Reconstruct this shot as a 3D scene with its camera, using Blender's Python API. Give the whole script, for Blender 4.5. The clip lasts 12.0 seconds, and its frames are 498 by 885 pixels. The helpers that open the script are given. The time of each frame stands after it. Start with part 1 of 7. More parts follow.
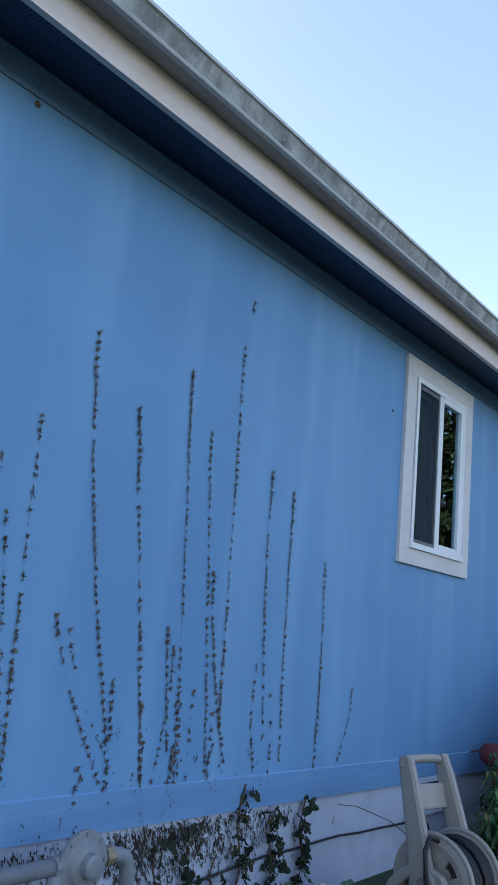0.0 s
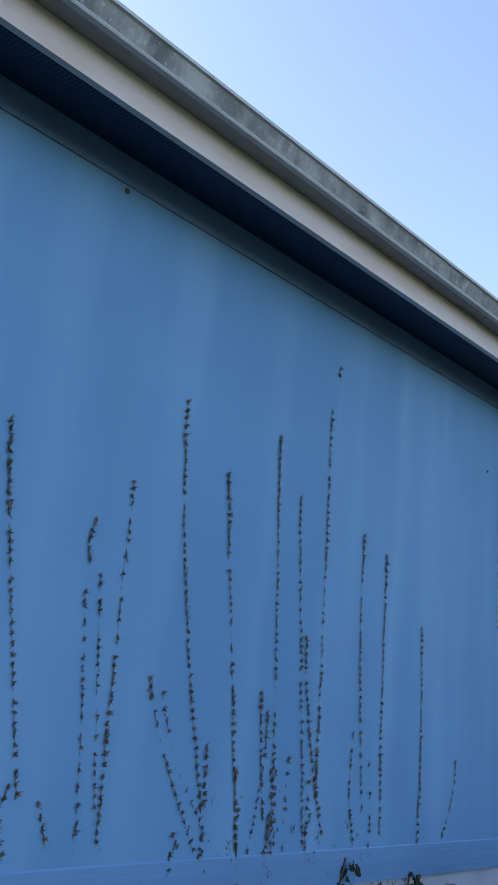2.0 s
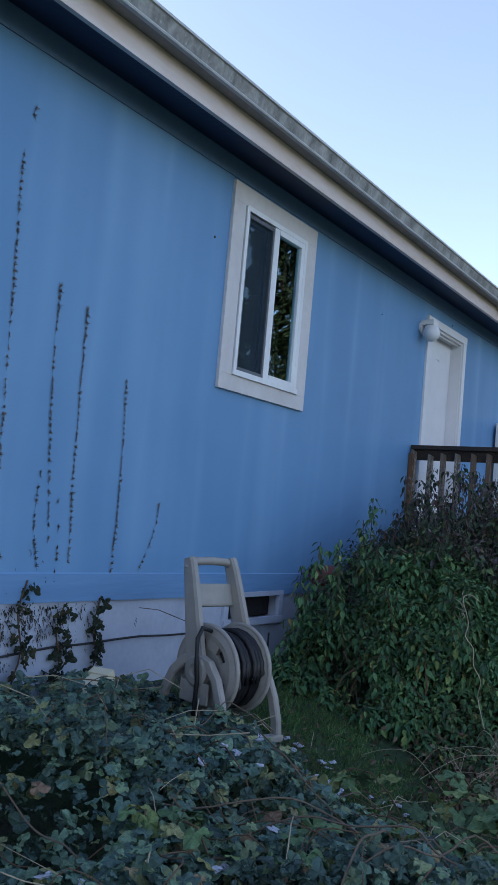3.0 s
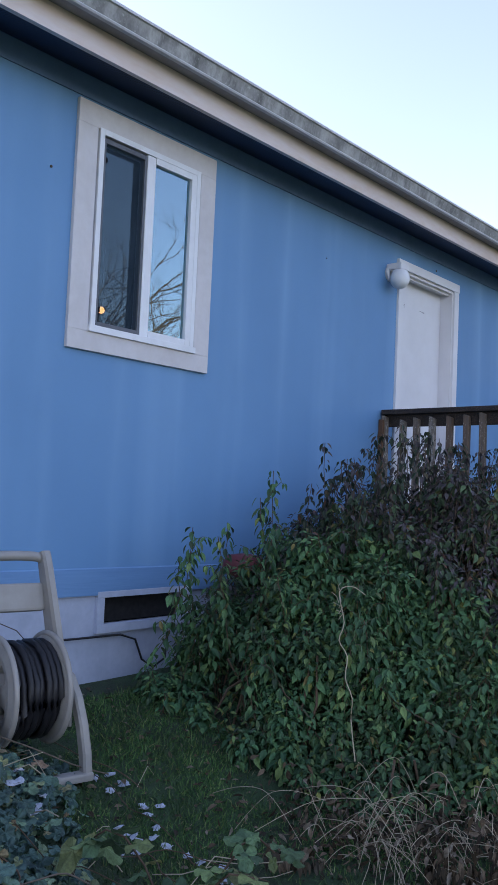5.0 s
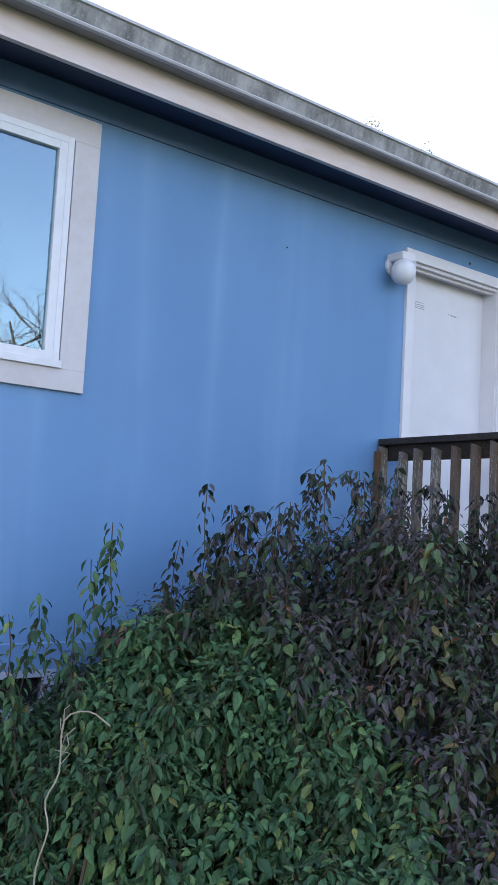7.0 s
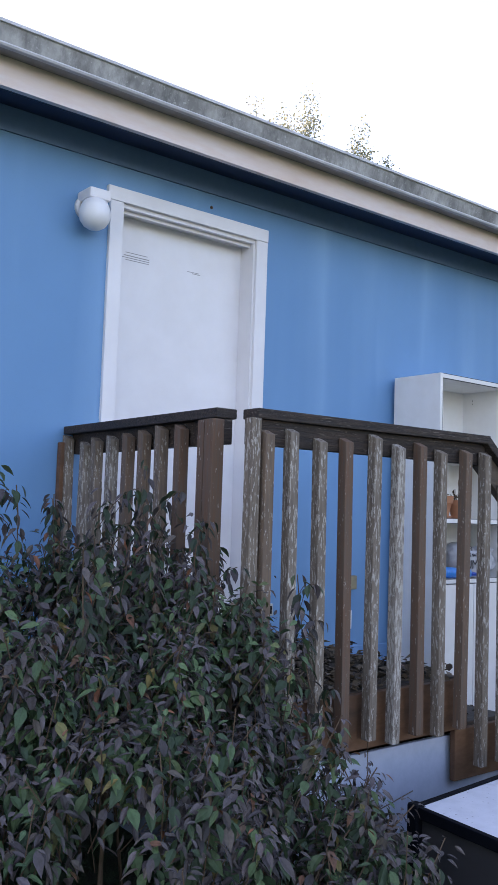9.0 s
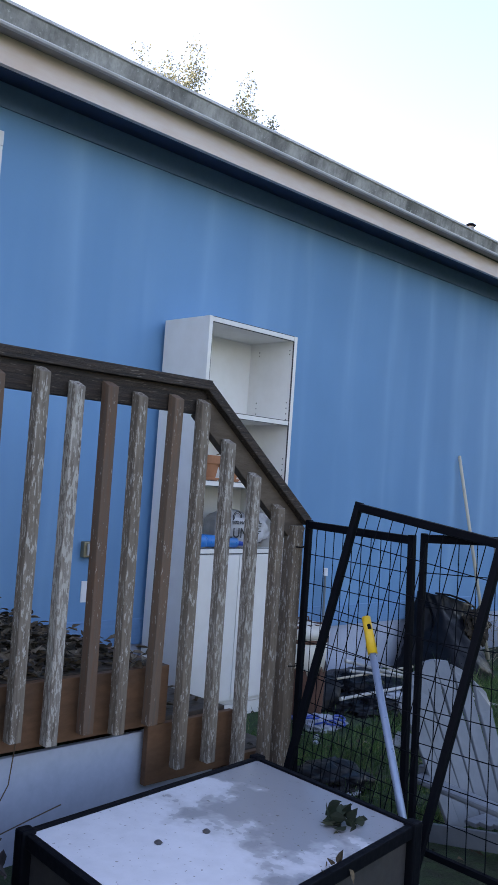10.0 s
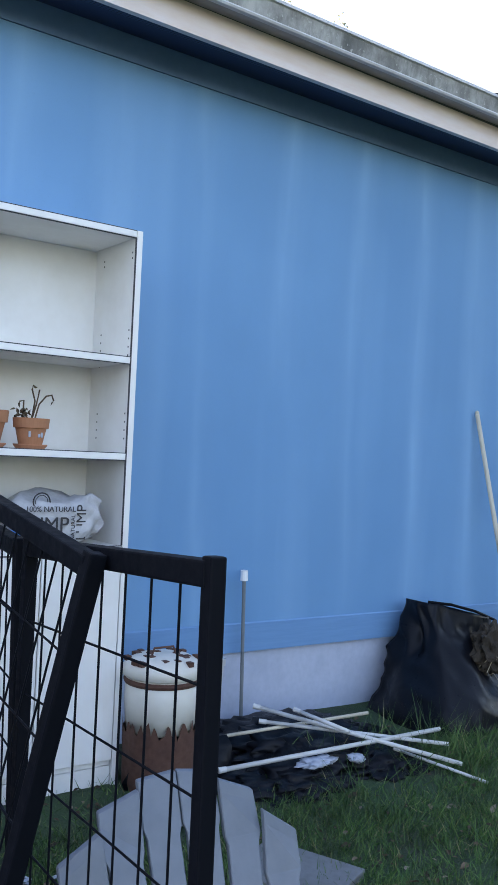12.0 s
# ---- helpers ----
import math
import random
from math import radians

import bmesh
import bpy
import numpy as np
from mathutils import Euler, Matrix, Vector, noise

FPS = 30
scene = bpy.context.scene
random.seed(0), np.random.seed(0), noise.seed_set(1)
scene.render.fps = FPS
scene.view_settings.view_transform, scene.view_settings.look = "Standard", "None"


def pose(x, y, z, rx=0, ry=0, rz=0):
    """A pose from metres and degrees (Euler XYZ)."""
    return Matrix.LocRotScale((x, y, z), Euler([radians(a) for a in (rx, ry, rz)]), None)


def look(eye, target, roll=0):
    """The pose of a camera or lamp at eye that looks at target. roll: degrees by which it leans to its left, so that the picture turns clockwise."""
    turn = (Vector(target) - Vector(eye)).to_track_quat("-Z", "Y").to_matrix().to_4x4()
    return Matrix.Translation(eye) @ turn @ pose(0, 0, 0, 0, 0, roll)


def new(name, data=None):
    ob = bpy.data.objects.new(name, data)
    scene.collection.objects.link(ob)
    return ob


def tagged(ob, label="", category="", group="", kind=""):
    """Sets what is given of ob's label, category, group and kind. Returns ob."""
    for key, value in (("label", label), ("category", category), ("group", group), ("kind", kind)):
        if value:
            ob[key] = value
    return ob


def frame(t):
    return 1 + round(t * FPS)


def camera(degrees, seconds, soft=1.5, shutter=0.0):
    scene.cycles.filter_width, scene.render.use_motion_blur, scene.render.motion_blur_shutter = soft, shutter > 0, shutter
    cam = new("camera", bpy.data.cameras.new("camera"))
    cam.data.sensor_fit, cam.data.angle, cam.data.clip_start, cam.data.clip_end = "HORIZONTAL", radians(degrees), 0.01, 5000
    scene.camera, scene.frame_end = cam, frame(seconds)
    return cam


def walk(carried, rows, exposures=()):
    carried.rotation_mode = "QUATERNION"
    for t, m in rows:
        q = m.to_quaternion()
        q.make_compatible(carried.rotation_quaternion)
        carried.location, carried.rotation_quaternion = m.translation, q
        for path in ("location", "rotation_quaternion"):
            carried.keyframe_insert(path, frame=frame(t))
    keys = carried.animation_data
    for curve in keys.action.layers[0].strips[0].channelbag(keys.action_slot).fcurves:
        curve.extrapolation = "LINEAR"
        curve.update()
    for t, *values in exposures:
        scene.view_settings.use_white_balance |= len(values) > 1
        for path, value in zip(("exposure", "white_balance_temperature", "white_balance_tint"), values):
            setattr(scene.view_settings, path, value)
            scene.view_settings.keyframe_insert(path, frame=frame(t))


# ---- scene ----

cam = camera(32.1, 12.0)
PATH = [
    (0, (-0.024, 0.127, 1.094), (-1.205, 1.684, 1.519), 5.3),
    (0.5, (-0.075, 0.069, 1.128), (-1.403, 1.454, 1.692), 5.3),
    (1, (-0.091, 0.065, 1.111), (-1.45, 1.412, 1.695), 5.5),
    (1.5, (-0.058, 0.07, 1.103), (-1.402, 1.44, 1.667), 5.6),
    (2, (0.041, 0.128, 1.062), (-1.304, 1.498, 1.623), 5.6),
    (2.5, (0.307, 0.328, 0.972), (-1.027, 1.731, 1.475), 5.7),
    (2.7, (0.422, 0.438, 0.897), (-0.863, 1.928, 1.254), 5.4),
    (2.9, (0.558, 0.51, 0.872), (-0.623, 2.112, 1.074), 5.1),
    (3, (0.624, 0.541, 0.87), (-0.483, 2.199, 1.028), 5.1),
    (3.2, (0.7, 0.63, 0.846), (-0.312, 2.349, 0.986), 4.8),
    (4.8, (1.049, 1.761, 0.896), (-0.217, 3.302, 1.053), 2.5),
    (5, (1.044, 1.905, 0.892), (-0.252, 3.423, 1.012), 2.5),
    (5.5, (1.027, 2.349, 0.929), (-0.276, 3.863, 1.031), 2.7),
    (6, (1.156, 2.775, 0.968), (-0.158, 4.279, 1.083), 2.2),
    (6.5, (1.198, 3.183, 0.986), (-0.234, 4.569, 1.161), 2.4),
    (6.7, (1.176, 3.369, 1.008), (-0.334, 4.669, 1.182), 3.1),
    (8.3, (1.063, 4.708, 1.154), (-0.595, 5.81, 1.337), 3.0),
    (8.5, (1.129, 4.886, 1.149), (-0.471, 6.074, 1.316), 2.3),
    (9, (1.234, 5.371, 1.192), (-0.328, 6.611, 1.346), 1.9),
    (9.5, (1.248, 5.867, 1.191), (-0.2, 7.243, 1.301), 3.4),
    (10, (1.27, 6.309, 1.182), (-0.131, 7.733, 1.274), 4.0),
    (10.5, (1.23, 6.81, 1.214), (-0.176, 8.229, 1.303), 3.9),
    (11, (1.14, 7.287, 1.21), (-0.285, 8.688, 1.285), 4.1),
    (11.5, (1.104, 7.813, 1.198), (-0.452, 9.069, 1.224), 3.1),
    (12, (0.949, 8.262, 1.192), (-0.67, 9.436, 1.221), 2.7),
]
EXPOSURES = [(0.0, 1.74, 6550, 17), (0.6, 1.64, 6520, 17), (2.0, 1.52, 6470, 16), (2.5, 1.37, 6450, 14), (3.0, 1.52, 6650, 19), (3.2, 1.6, 6700, 20), (5.0, 1.8, 6900, 27), (5.5, 2.24, 7100, 24), (6.5, 2.2, 7150, 25), (8.5, 2.48, 7250, 27), (9.5, 2.05, 7250, 26), (11.0, 2.08, 7050, 19), (11.5, 2.26, 7120, 19), (12.0, 2.48, 7200, 19)]
walk(cam, [(t, look(eye, target, roll)) for t, eye, target, roll in PATH], EXPOSURES)

# ---- light ----
SUN_AZ, SUN_EL = -120.0, 24.0          # degrees: bearing from +y towards +x, and height; behind the house
sky_world = bpy.data.worlds.new("sky")
scene.world = sky_world
sky_world.use_nodes = True
wn = sky_world.node_tree.nodes
sky = wn.new("ShaderNodeTexSky")
sky.sky_type, sky.sun_disc = "NISHITA", False
sky.sun_elevation, sky.sun_rotation = radians(SUN_EL), radians(SUN_AZ)
sky.air_density, sky.dust_density, sky.ozone_density = 1.0, 1.8, 1.0
sky_world.node_tree.links.new(sky.outputs[0], wn["Background"].inputs[0])
wn["Background"].inputs[1].default_value = 0.15
sun_dir = Vector((math.sin(radians(SUN_AZ)) * math.cos(radians(SUN_EL)), math.cos(radians(SUN_AZ)) * math.cos(radians(SUN_EL)), math.sin(radians(SUN_EL))))
sun = new("sun", bpy.data.lights.new("sun", "SUN"))
sun.data.energy, sun.data.angle, sun.data.color = 3.5, radians(0.6), (1.0, 0.9, 0.78)
sun.matrix_world = look(sun_dir * 50, (0, 0, 0))


# ---- materials ----
def nodes_of(name):
    m = bpy.data.materials.new(name)
    m.use_nodes = True
    return m, m.node_tree.nodes, m.node_tree.links, m.node_tree.nodes["Principled BSDF"]


def coords(n, l, scale, space="Object"):
    tc, mp = n.new("ShaderNodeTexCoord"), n.new("ShaderNodeMapping")
    l.new(tc.outputs[space], mp.inputs[0])
    mp.inputs["Scale"].default_value = scale
    return mp.outputs[0]


def noise_of(n, l, scale, size, detail=4.0, rough=0.6):
    t = n.new("ShaderNodeTexNoise")
    l.new(coords(n, l, scale), t.inputs["Vector"])
    t.inputs["Scale"].default_value, t.inputs["Detail"].default_value, t.inputs["Roughness"].default_value = size, detail, rough
    return t.outputs[0]


def ramp(n, l, src, stops):
    r = n.new("ShaderNodeValToRGB")
    l.new(src, r.inputs[0])
    while len(r.color_ramp.elements) < len(stops):
        r.color_ramp.elements.new(0.5)
    for e, (p, c) in zip(r.color_ramp.elements, stops):
        e.position, e.color = p, (*c, 1) if len(c) == 3 else (c[0], c[0], c[0], 1)
    return r.outputs[0]


def mixed(n, l, fac, a, b, how="MIX"):
    m = n.new("ShaderNodeMix")
    m.data_type, m.blend_type = "RGBA", how
    for sock, v in ((m.inputs[0], fac), (m.inputs[6], a), (m.inputs[7], b)):
        if isinstance(v, (int, float)):
            sock.default_value = v
        elif isinstance(v, tuple):
            sock.default_value = (*v, 1)
        else:
            l.new(v, sock)
    return m.outputs[2]


def bumped(n, l, p, src, strength, dist):
    b = n.new("ShaderNodeBump")
    b.inputs["Strength"].default_value, b.inputs["Distance"].default_value = strength, dist
    l.new(src, b.inputs["Height"])
    l.new(b.outputs[0], p.inputs["Normal"])


def surface(name, colour, dark=None, rough=0.6, grain=30.0, scale=(1, 1, 1), metal=0.0, bump=0.25, dist=0.002, stain=0.5, spec=0.5, per_piece=0.0):
    """A painted, worn or natural surface: two scales of noise over two colours, with fine relief."""
    m, n, l, p = nodes_of(name)
    dark = dark or tuple(c * 0.6 for c in colour)
    fine, broad = noise_of(n, l, scale, grain), noise_of(n, l, scale, grain * 0.12, 3.0)
    c = mixed(n, l, ramp(n, l, fine, [(0.35, (0,)), (0.7, (1,))]), colour, tuple(0.75 * a + 0.25 * b for a, b in zip(colour, dark)))
    c = mixed(n, l, ramp(n, l, broad, [(0.48, (0,)), (0.75, (stain,))]), c, dark)
    if per_piece:
        oi = n.new("ShaderNodeObjectInfo")
        c = mixed(n, l, ramp(n, l, oi.outputs["Random"], [(0.0, (0,)), (1.0, (per_piece,))]), c, dark)
    l.new(c, p.inputs["Base Color"])
    l.new(ramp(n, l, fine, [(0.3, (max(rough - 0.12, 0.02),)), (0.7, (min(rough + 0.12, 1),))]), p.inputs["Roughness"])
    p.inputs["Metallic"].default_value, p.inputs["Specular IOR Level"].default_value = metal, spec
    bumped(n, l, p, fine, bump, dist)
    return m


def leaf_material(name, stops, rough=0.55, through_light=0.15):
    """Leaves whose colour varies from leaf to leaf."""
    m, n, l, p = nodes_of(name)
    g = n.new("ShaderNodeNewGeometry")
    c = ramp(n, l, g.outputs["Random Per Island"], stops)
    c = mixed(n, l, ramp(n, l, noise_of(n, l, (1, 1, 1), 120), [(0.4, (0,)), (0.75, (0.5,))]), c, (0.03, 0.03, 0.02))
    # broad near-black noise stands in for the shaded gaps between leaf clumps
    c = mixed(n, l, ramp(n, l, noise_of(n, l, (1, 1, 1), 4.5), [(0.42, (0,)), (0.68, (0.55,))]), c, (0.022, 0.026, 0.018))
    l.new(c, p.inputs["Base Color"])
    p.inputs["Roughness"].default_value = rough
    p.inputs["Specular IOR Level"].default_value = 0.24
    t = n.new("ShaderNodeBsdfTranslucent")
    l.new(c, t.inputs[0])
    mx = n.new("ShaderNodeMixShader")
    mx.inputs[0].default_value = through_light
    l.new(p.outputs[0], mx.inputs[1])
    l.new(t.outputs[0], mx.inputs[2])
    l.new(mx.outputs[0], n["Material Output"].inputs[0])
    return m


def wall_paint():
    """Blue paint with pale washed-out runs down the line of each stud, and broad clouds of fading."""
    m, n, l, p = nodes_of("blue_wall_paint")
    tc, split = n.new("ShaderNodeTexCoord"), n.new("ShaderNodeSeparateXYZ")
    l.new(tc.outputs["Object"], split.inputs[0])

    def math2(op, a, b, c=None):
        k = n.new("ShaderNodeMath")
        k.operation = op
        for sock, v in zip(k.inputs, (a, b, c)):
            if isinstance(v, (int, float)):
                sock.default_value = v
            elif v is not None:
                l.new(v, sock)
        return k.outputs[0]

    wander = noise_of(n, l, (0, 1, 0.25), 1.6, 2.0, 0.5)
    y = math2("MULTIPLY_ADD", wander, 0.22, split.outputs[1])
    # distance from the nearest stud line, which repeats each 0.43 m
    gap = math2("PINGPONG", math2("SUBTRACT", y, 8.64), 0.2155)
    line = ramp(n, l, gap, [(0.0, (1,)), (0.03, (0.62,)), (0.07, (0.2,)), (0.13, (0,))])
    broken = noise_of(n, l, (0, 2.2, 0.30), 1.5, 3.0, 0.55)
    line = mixed(n, l, 1.0, line, ramp(n, l, broken, [(0.40, (0.05,)), (0.66, (0.75,))]), "MULTIPLY")
    far = n.new("ShaderNodeMapRange")
    l.new(split.outputs[1], far.inputs[0])
    for sock, v in zip(far.inputs[1:5], (7.0, 10.0, 0.45, 0.78)):
        sock.default_value = v
    line = mixed(n, l, 1.0, line, far.outputs[0], "MULTIPLY")
    soft = noise_of(n, l, (0, 1, 0.08), 3.2, 2.0, 0.45)
    cloud = noise_of(n, l, (1, 1, 1), 0.9, 3.0)
    blot = noise_of(n, l, (1, 1, 0.5), 3.4, 4.0, 0.6)
    fine = noise_of(n, l, (1, 1, 1), 160, 3.0)
    c = mixed(n, l, ramp(n, l, cloud, [(0.35, (0,)), (0.7, (1,))]), BLUE, tuple(v * k for v, k in zip(BLUE, (0.84, 0.88, 0.91))))
    c = mixed(n, l, ramp(n, l, blot, [(0.45, (0,)), (0.75, (0.35,))]), c, tuple(v * 0.86 for v in BLUE))
    c = mixed(n, l, ramp(n, l, soft, [(0.50, (0,)), (0.76, (0.32,))]), c, PALE)
    c = mixed(n, l, line, c, PALE)
    c = mixed(n, l, ramp(n, l, fine, [(0.62, (0,)), (0.8, (0.22,))]), c, (0.10, 0.17, 0.27))
    l.new(c, p.inputs["Base Color"])
    p.inputs["Roughness"].default_value = 0.55
    p.inputs["Specular IOR Level"].default_value = 0.3
    bumped(n, l, p, fine, 0.15, 0.001)
    return m


BLUE, PALE = (0.132, 0.304, 0.530), (0.235, 0.43, 0.66)
M_WALL = wall_paint()
M_BOARD = surface("blue_board_paint", (0.13, 0.29, 0.52), (0.09, 0.21, 0.40), 0.55, 14, (3, 0.35, 6), bump=0.4, dist=0.002)
M_FRIEZE = surface("blue_frieze_paint", (0.135, 0.245, 0.46), (0.10, 0.185, 0.35), 0.7, 25, spec=0.2)
M_SKIRT = surface("pale_blue_skirting", (0.43, 0.485, 0.605), (0.29, 0.34, 0.45), 0.7, 40, stain=0.6)


def shaded_soffit_paint():
    """Dark blue vented soffit with rows of small holes; the eave's shade is put into its colours."""
    m, n, l, p = nodes_of("shaded_soffit_paint")
    v = n.new("ShaderNodeTexVoronoi")
    v.inputs["Randomness"].default_value = 0.0
    v.voronoi_dimensions = "2D"
    at = coords(n, l, (64, 64, 64))
    l.new(at, v.inputs["Vector"])
    v.inputs["Scale"].default_value = 1.0
    # shade under the eave put into the blue, deeper on the strip by the wall
    shaded_navy = (0.017, 0.034, 0.082)
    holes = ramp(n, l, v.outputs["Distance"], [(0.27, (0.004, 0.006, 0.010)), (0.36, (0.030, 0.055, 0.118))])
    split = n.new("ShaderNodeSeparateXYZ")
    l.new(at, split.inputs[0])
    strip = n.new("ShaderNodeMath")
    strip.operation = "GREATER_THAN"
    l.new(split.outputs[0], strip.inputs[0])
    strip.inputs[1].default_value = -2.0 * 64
    c = mixed(n, l, strip.outputs[0], shaded_navy, holes)
    l.new(c, p.inputs["Base Color"])
    p.inputs["Roughness"].default_value = 0.6
    return m


M_SOFFIT = shaded_soffit_paint()
M_CREAM = surface("cream_fascia_paint", (0.77, 0.665, 0.645), (0.62, 0.42, 0.30), 0.55, 20, (1, 0.4, 2), stain=0.55)
def gutter_metal():
    """Old grey metal with chalky patches, dark runs and moss specks."""
    m, n, l, p = nodes_of("weathered_gutter_metal")
    patch, run, speck = noise_of(n, l, (1, 1.0, 0.7), 7.0, 5.0, 0.65), noise_of(n, l, (1, 1.3, 0.5), 5.0, 6.0, 0.7), noise_of(n, l, (1, 1, 1), 55, 4.0)
    c = mixed(n, l, ramp(n, l, patch, [(0.38, (0,)), (0.62, (1,))]), (0.20, 0.195, 0.185), (0.44, 0.43, 0.41))
    c = mixed(n, l, ramp(n, l, run, [(0.48, (0,)), (0.66, (0.85,))]), c, (0.10, 0.10, 0.095))
    c = mixed(n, l, ramp(n, l, speck, [(0.60, (0,)), (0.72, (0.8,))]), c, (0.50, 0.51, 0.47))
    l.new(c, p.inputs["Base Color"])
    p.inputs["Roughness"].default_value = 0.7
    bumped(n, l, p, speck, 0.5, 0.002)
    return m


M_GUTTER = gutter_metal()
M_GUTTER_PLAIN = surface("grey_gutter_underside", (0.30, 0.29, 0.30), (0.2, 0.19, 0.19), 0.6, 20)
M_LIP = surface("pale_gutter_bead", (0.55, 0.55, 0.56), (0.34, 0.33, 0.31), 0.5, 30)
M_ROOF = surface("grey_shingles", (0.10, 0.10, 0.10), (0.05, 0.05, 0.05), 0.9, 90, bump=0.6)
M_TRIM = surface("off_white_window_trim", (0.66, 0.63, 0.64), (0.5, 0.46, 0.45), 0.6, 25, stain=0.4)
M_WHITE = surface("white_vinyl", (0.80, 0.81, 0.84), (0.62, 0.62, 0.64), 0.4, 20, stain=0.35)
M_DOOR = surface("white_door_paint", (0.77, 0.76, 0.785), (0.60, 0.58, 0.58), 0.5, 5, stain=0.22)
M_DARK = surface("unlit_void_black", (0.015, 0.015, 0.016), rough=0.9)
M_FRAME_DARK = surface("dark_bronze_screen_frame", (0.10, 0.11, 0.13), rough=0.5)
# dimness of the unlit room put into the plaster's dark colour
M_ROOM = surface("dimmed_room_plaster", (0.10, 0.115, 0.125), rough=0.9)
def rail_wood():
    """Nearly black weathered timber with pale worn grain running lengthwise."""
    m, n, l, p = nodes_of("weathered_brown_handrail")
    grain, worn, blot = noise_of(n, l, (9, 0.7, 12), 9, 5.0, 0.7), noise_of(n, l, (7, 1.0, 9), 22, 3.0), noise_of(n, l, (1, 1, 1), 5, 3.0)
    c = mixed(n, l, ramp(n, l, grain, [(0.35, (0,)), (0.65, (1,))]), (0.009, 0.007, 0.006), (0.052, 0.033, 0.024))
    c = mixed(n, l, ramp(n, l, worn, [(0.61, (0,)), (0.68, (0.8,))]), c, (0.17, 0.14, 0.115))
    c = mixed(n, l, ramp(n, l, blot, [(0.48, (0,)), (0.7, (0.7,))]), c, (0.018, 0.014, 0.012))
    l.new(c, p.inputs["Base Color"])
    p.inputs["Roughness"].default_value = 0.7
    bumped(n, l, p, grain, 1.0, 0.006)
    return m


M_RAIL = rail_wood()
M_FASC_BROWN = surface("brown_stained_board", (0.15, 0.072, 0.036), (0.03, 0.021, 0.016), 0.7, 34, (1, 0.5, 1.4), bump=0.6, stain=1.0)
M_RAIL_SIDE = surface("weathered_grey_brown_board", (0.115, 0.085, 0.062), (0.035, 0.025, 0.02), 0.75, 16, (6, 1.2, 6), bump=0.7, dist=0.004, stain=0.85)
M_DECK = surface("dark_wet_deck_board", (0.06, 0.045, 0.035), (0.025, 0.02, 0.018), 0.7, 25, bump=0.7, dist=0.004)


def chipped_wood():
    """Grey-brown timber with brown stain left in parts and pale chipped flecks."""
    m, n, l, p = nodes_of("chipped_stained_wood")
    grain = noise_of(n, l, (5, 5, 0.45), 18, 5.0)
    fleck = noise_of(n, l, (2.2, 2.2, 0.5), 66, 4.0, 0.66)
    zone = noise_of(n, l, (1, 1, 1), 6, 3.0)
    oi = n.new("ShaderNodeObjectInfo")
    stain = ramp(n, l, oi.outputs["Random"], [(0.0, (0.125, 0.062, 0.036)), (0.3, (0.175, 0.118, 0.08)), (0.6, (0.20, 0.165, 0.13)), (1.0, (0.29, 0.26, 0.23))])
    c = mixed(n, l, ramp(n, l, grain, [(0.35, (0,)), (0.7, (1,))]), stain, (0.105, 0.078, 0.06))
    many = n.new("ShaderNodeMath")
    many.operation = "MULTIPLY_ADD"
    l.new(oi.outputs["Random"], many.inputs[0])
    many.inputs[1].default_value = 0.15
    l.new(fleck, many.inputs[2])
    more = n.new("ShaderNodeMath")
    more.operation = "MULTIPLY_ADD"
    l.new(zone, more.inputs[0])
    more.inputs[1].default_value = 0.22
    l.new(many.outputs[0], more.inputs[2])
    c = mixed(n, l, ramp(n, l, more.outputs[0], [(0.757, (0,)), (0.80, (0.85,))]), c, (0.44, 0.415, 0.375))
    l.new(c, p.inputs["Base Color"])
    p.inputs["Roughness"].default_value = 0.75
    bumped(n, l, p, grain, 0.6, 0.003)
    return m


M_BAL = chipped_wood()
M_BLACK = surface("black_painted_steel", (0.004, 0.005, 0.008), (0.005, 0.006, 0.009), 0.55, 60, bump=0.2, spec=0.06)
M_SHELF = surface("white_laminate", (0.79, 0.78, 0.765), (0.60, 0.57, 0.52), 0.45, 9, stain=0.35)
M_EDGE = surface("dark_gap", (0.05, 0.05, 0.06), rough=0.8)
M_TERRA = surface("terracotta", (0.42, 0.18, 0.09), (0.30, 0.13, 0.07), 0.8, 40)
M_STEM = surface("dry_stem", (0.10, 0.065, 0.04), rough=0.85, grain=60)
M_CANE = surface("brown_cane", (0.12, 0.09, 0.065), (0.05, 0.038, 0.03), 0.7, 50)
M_STRAW = surface("pale_straw", (0.36, 0.31, 0.22), (0.20, 0.165, 0.11), 0.8, 60)
M_BAG = surface("white_paper_sack", (0.50, 0.50, 0.52), (0.16, 0.15, 0.15), 0.6, 26, bump=0.9, dist=0.008, stain=0.9)
M_INK = surface("dark_ink", (0.03, 0.03, 0.035), rough=0.6)
M_BLUE_PL = surface("bright_blue_plastic", (0.015, 0.22, 0.62), rough=0.35, stain=0.1)
M_BLUE_DK = surface("deep_blue_plastic", (0.01, 0.06, 0.36), rough=0.35, stain=0.1)
M_REEL = surface("beige_grey_plastic", (0.30, 0.285, 0.265), (0.18, 0.165, 0.145), 0.5, 18, stain=0.6)
M_HOSE = surface("black_rubber_hose", (0.012, 0.012, 0.015), (0.03, 0.03, 0.034), 0.45, 30, spec=0.35)
M_GAS = surface("grey_painted_iron", (0.215, 0.235, 0.26), (0.12, 0.132, 0.145), 0.5, 30, stain=0.5)
M_GAS_BOX = surface("dark_grey_meter_case", (0.16, 0.185, 0.20), (0.11, 0.12, 0.13), 0.5, 30)
M_BRASS = surface("dull_brass", (0.30, 0.26, 0.17), rough=0.5, metal=0.5)
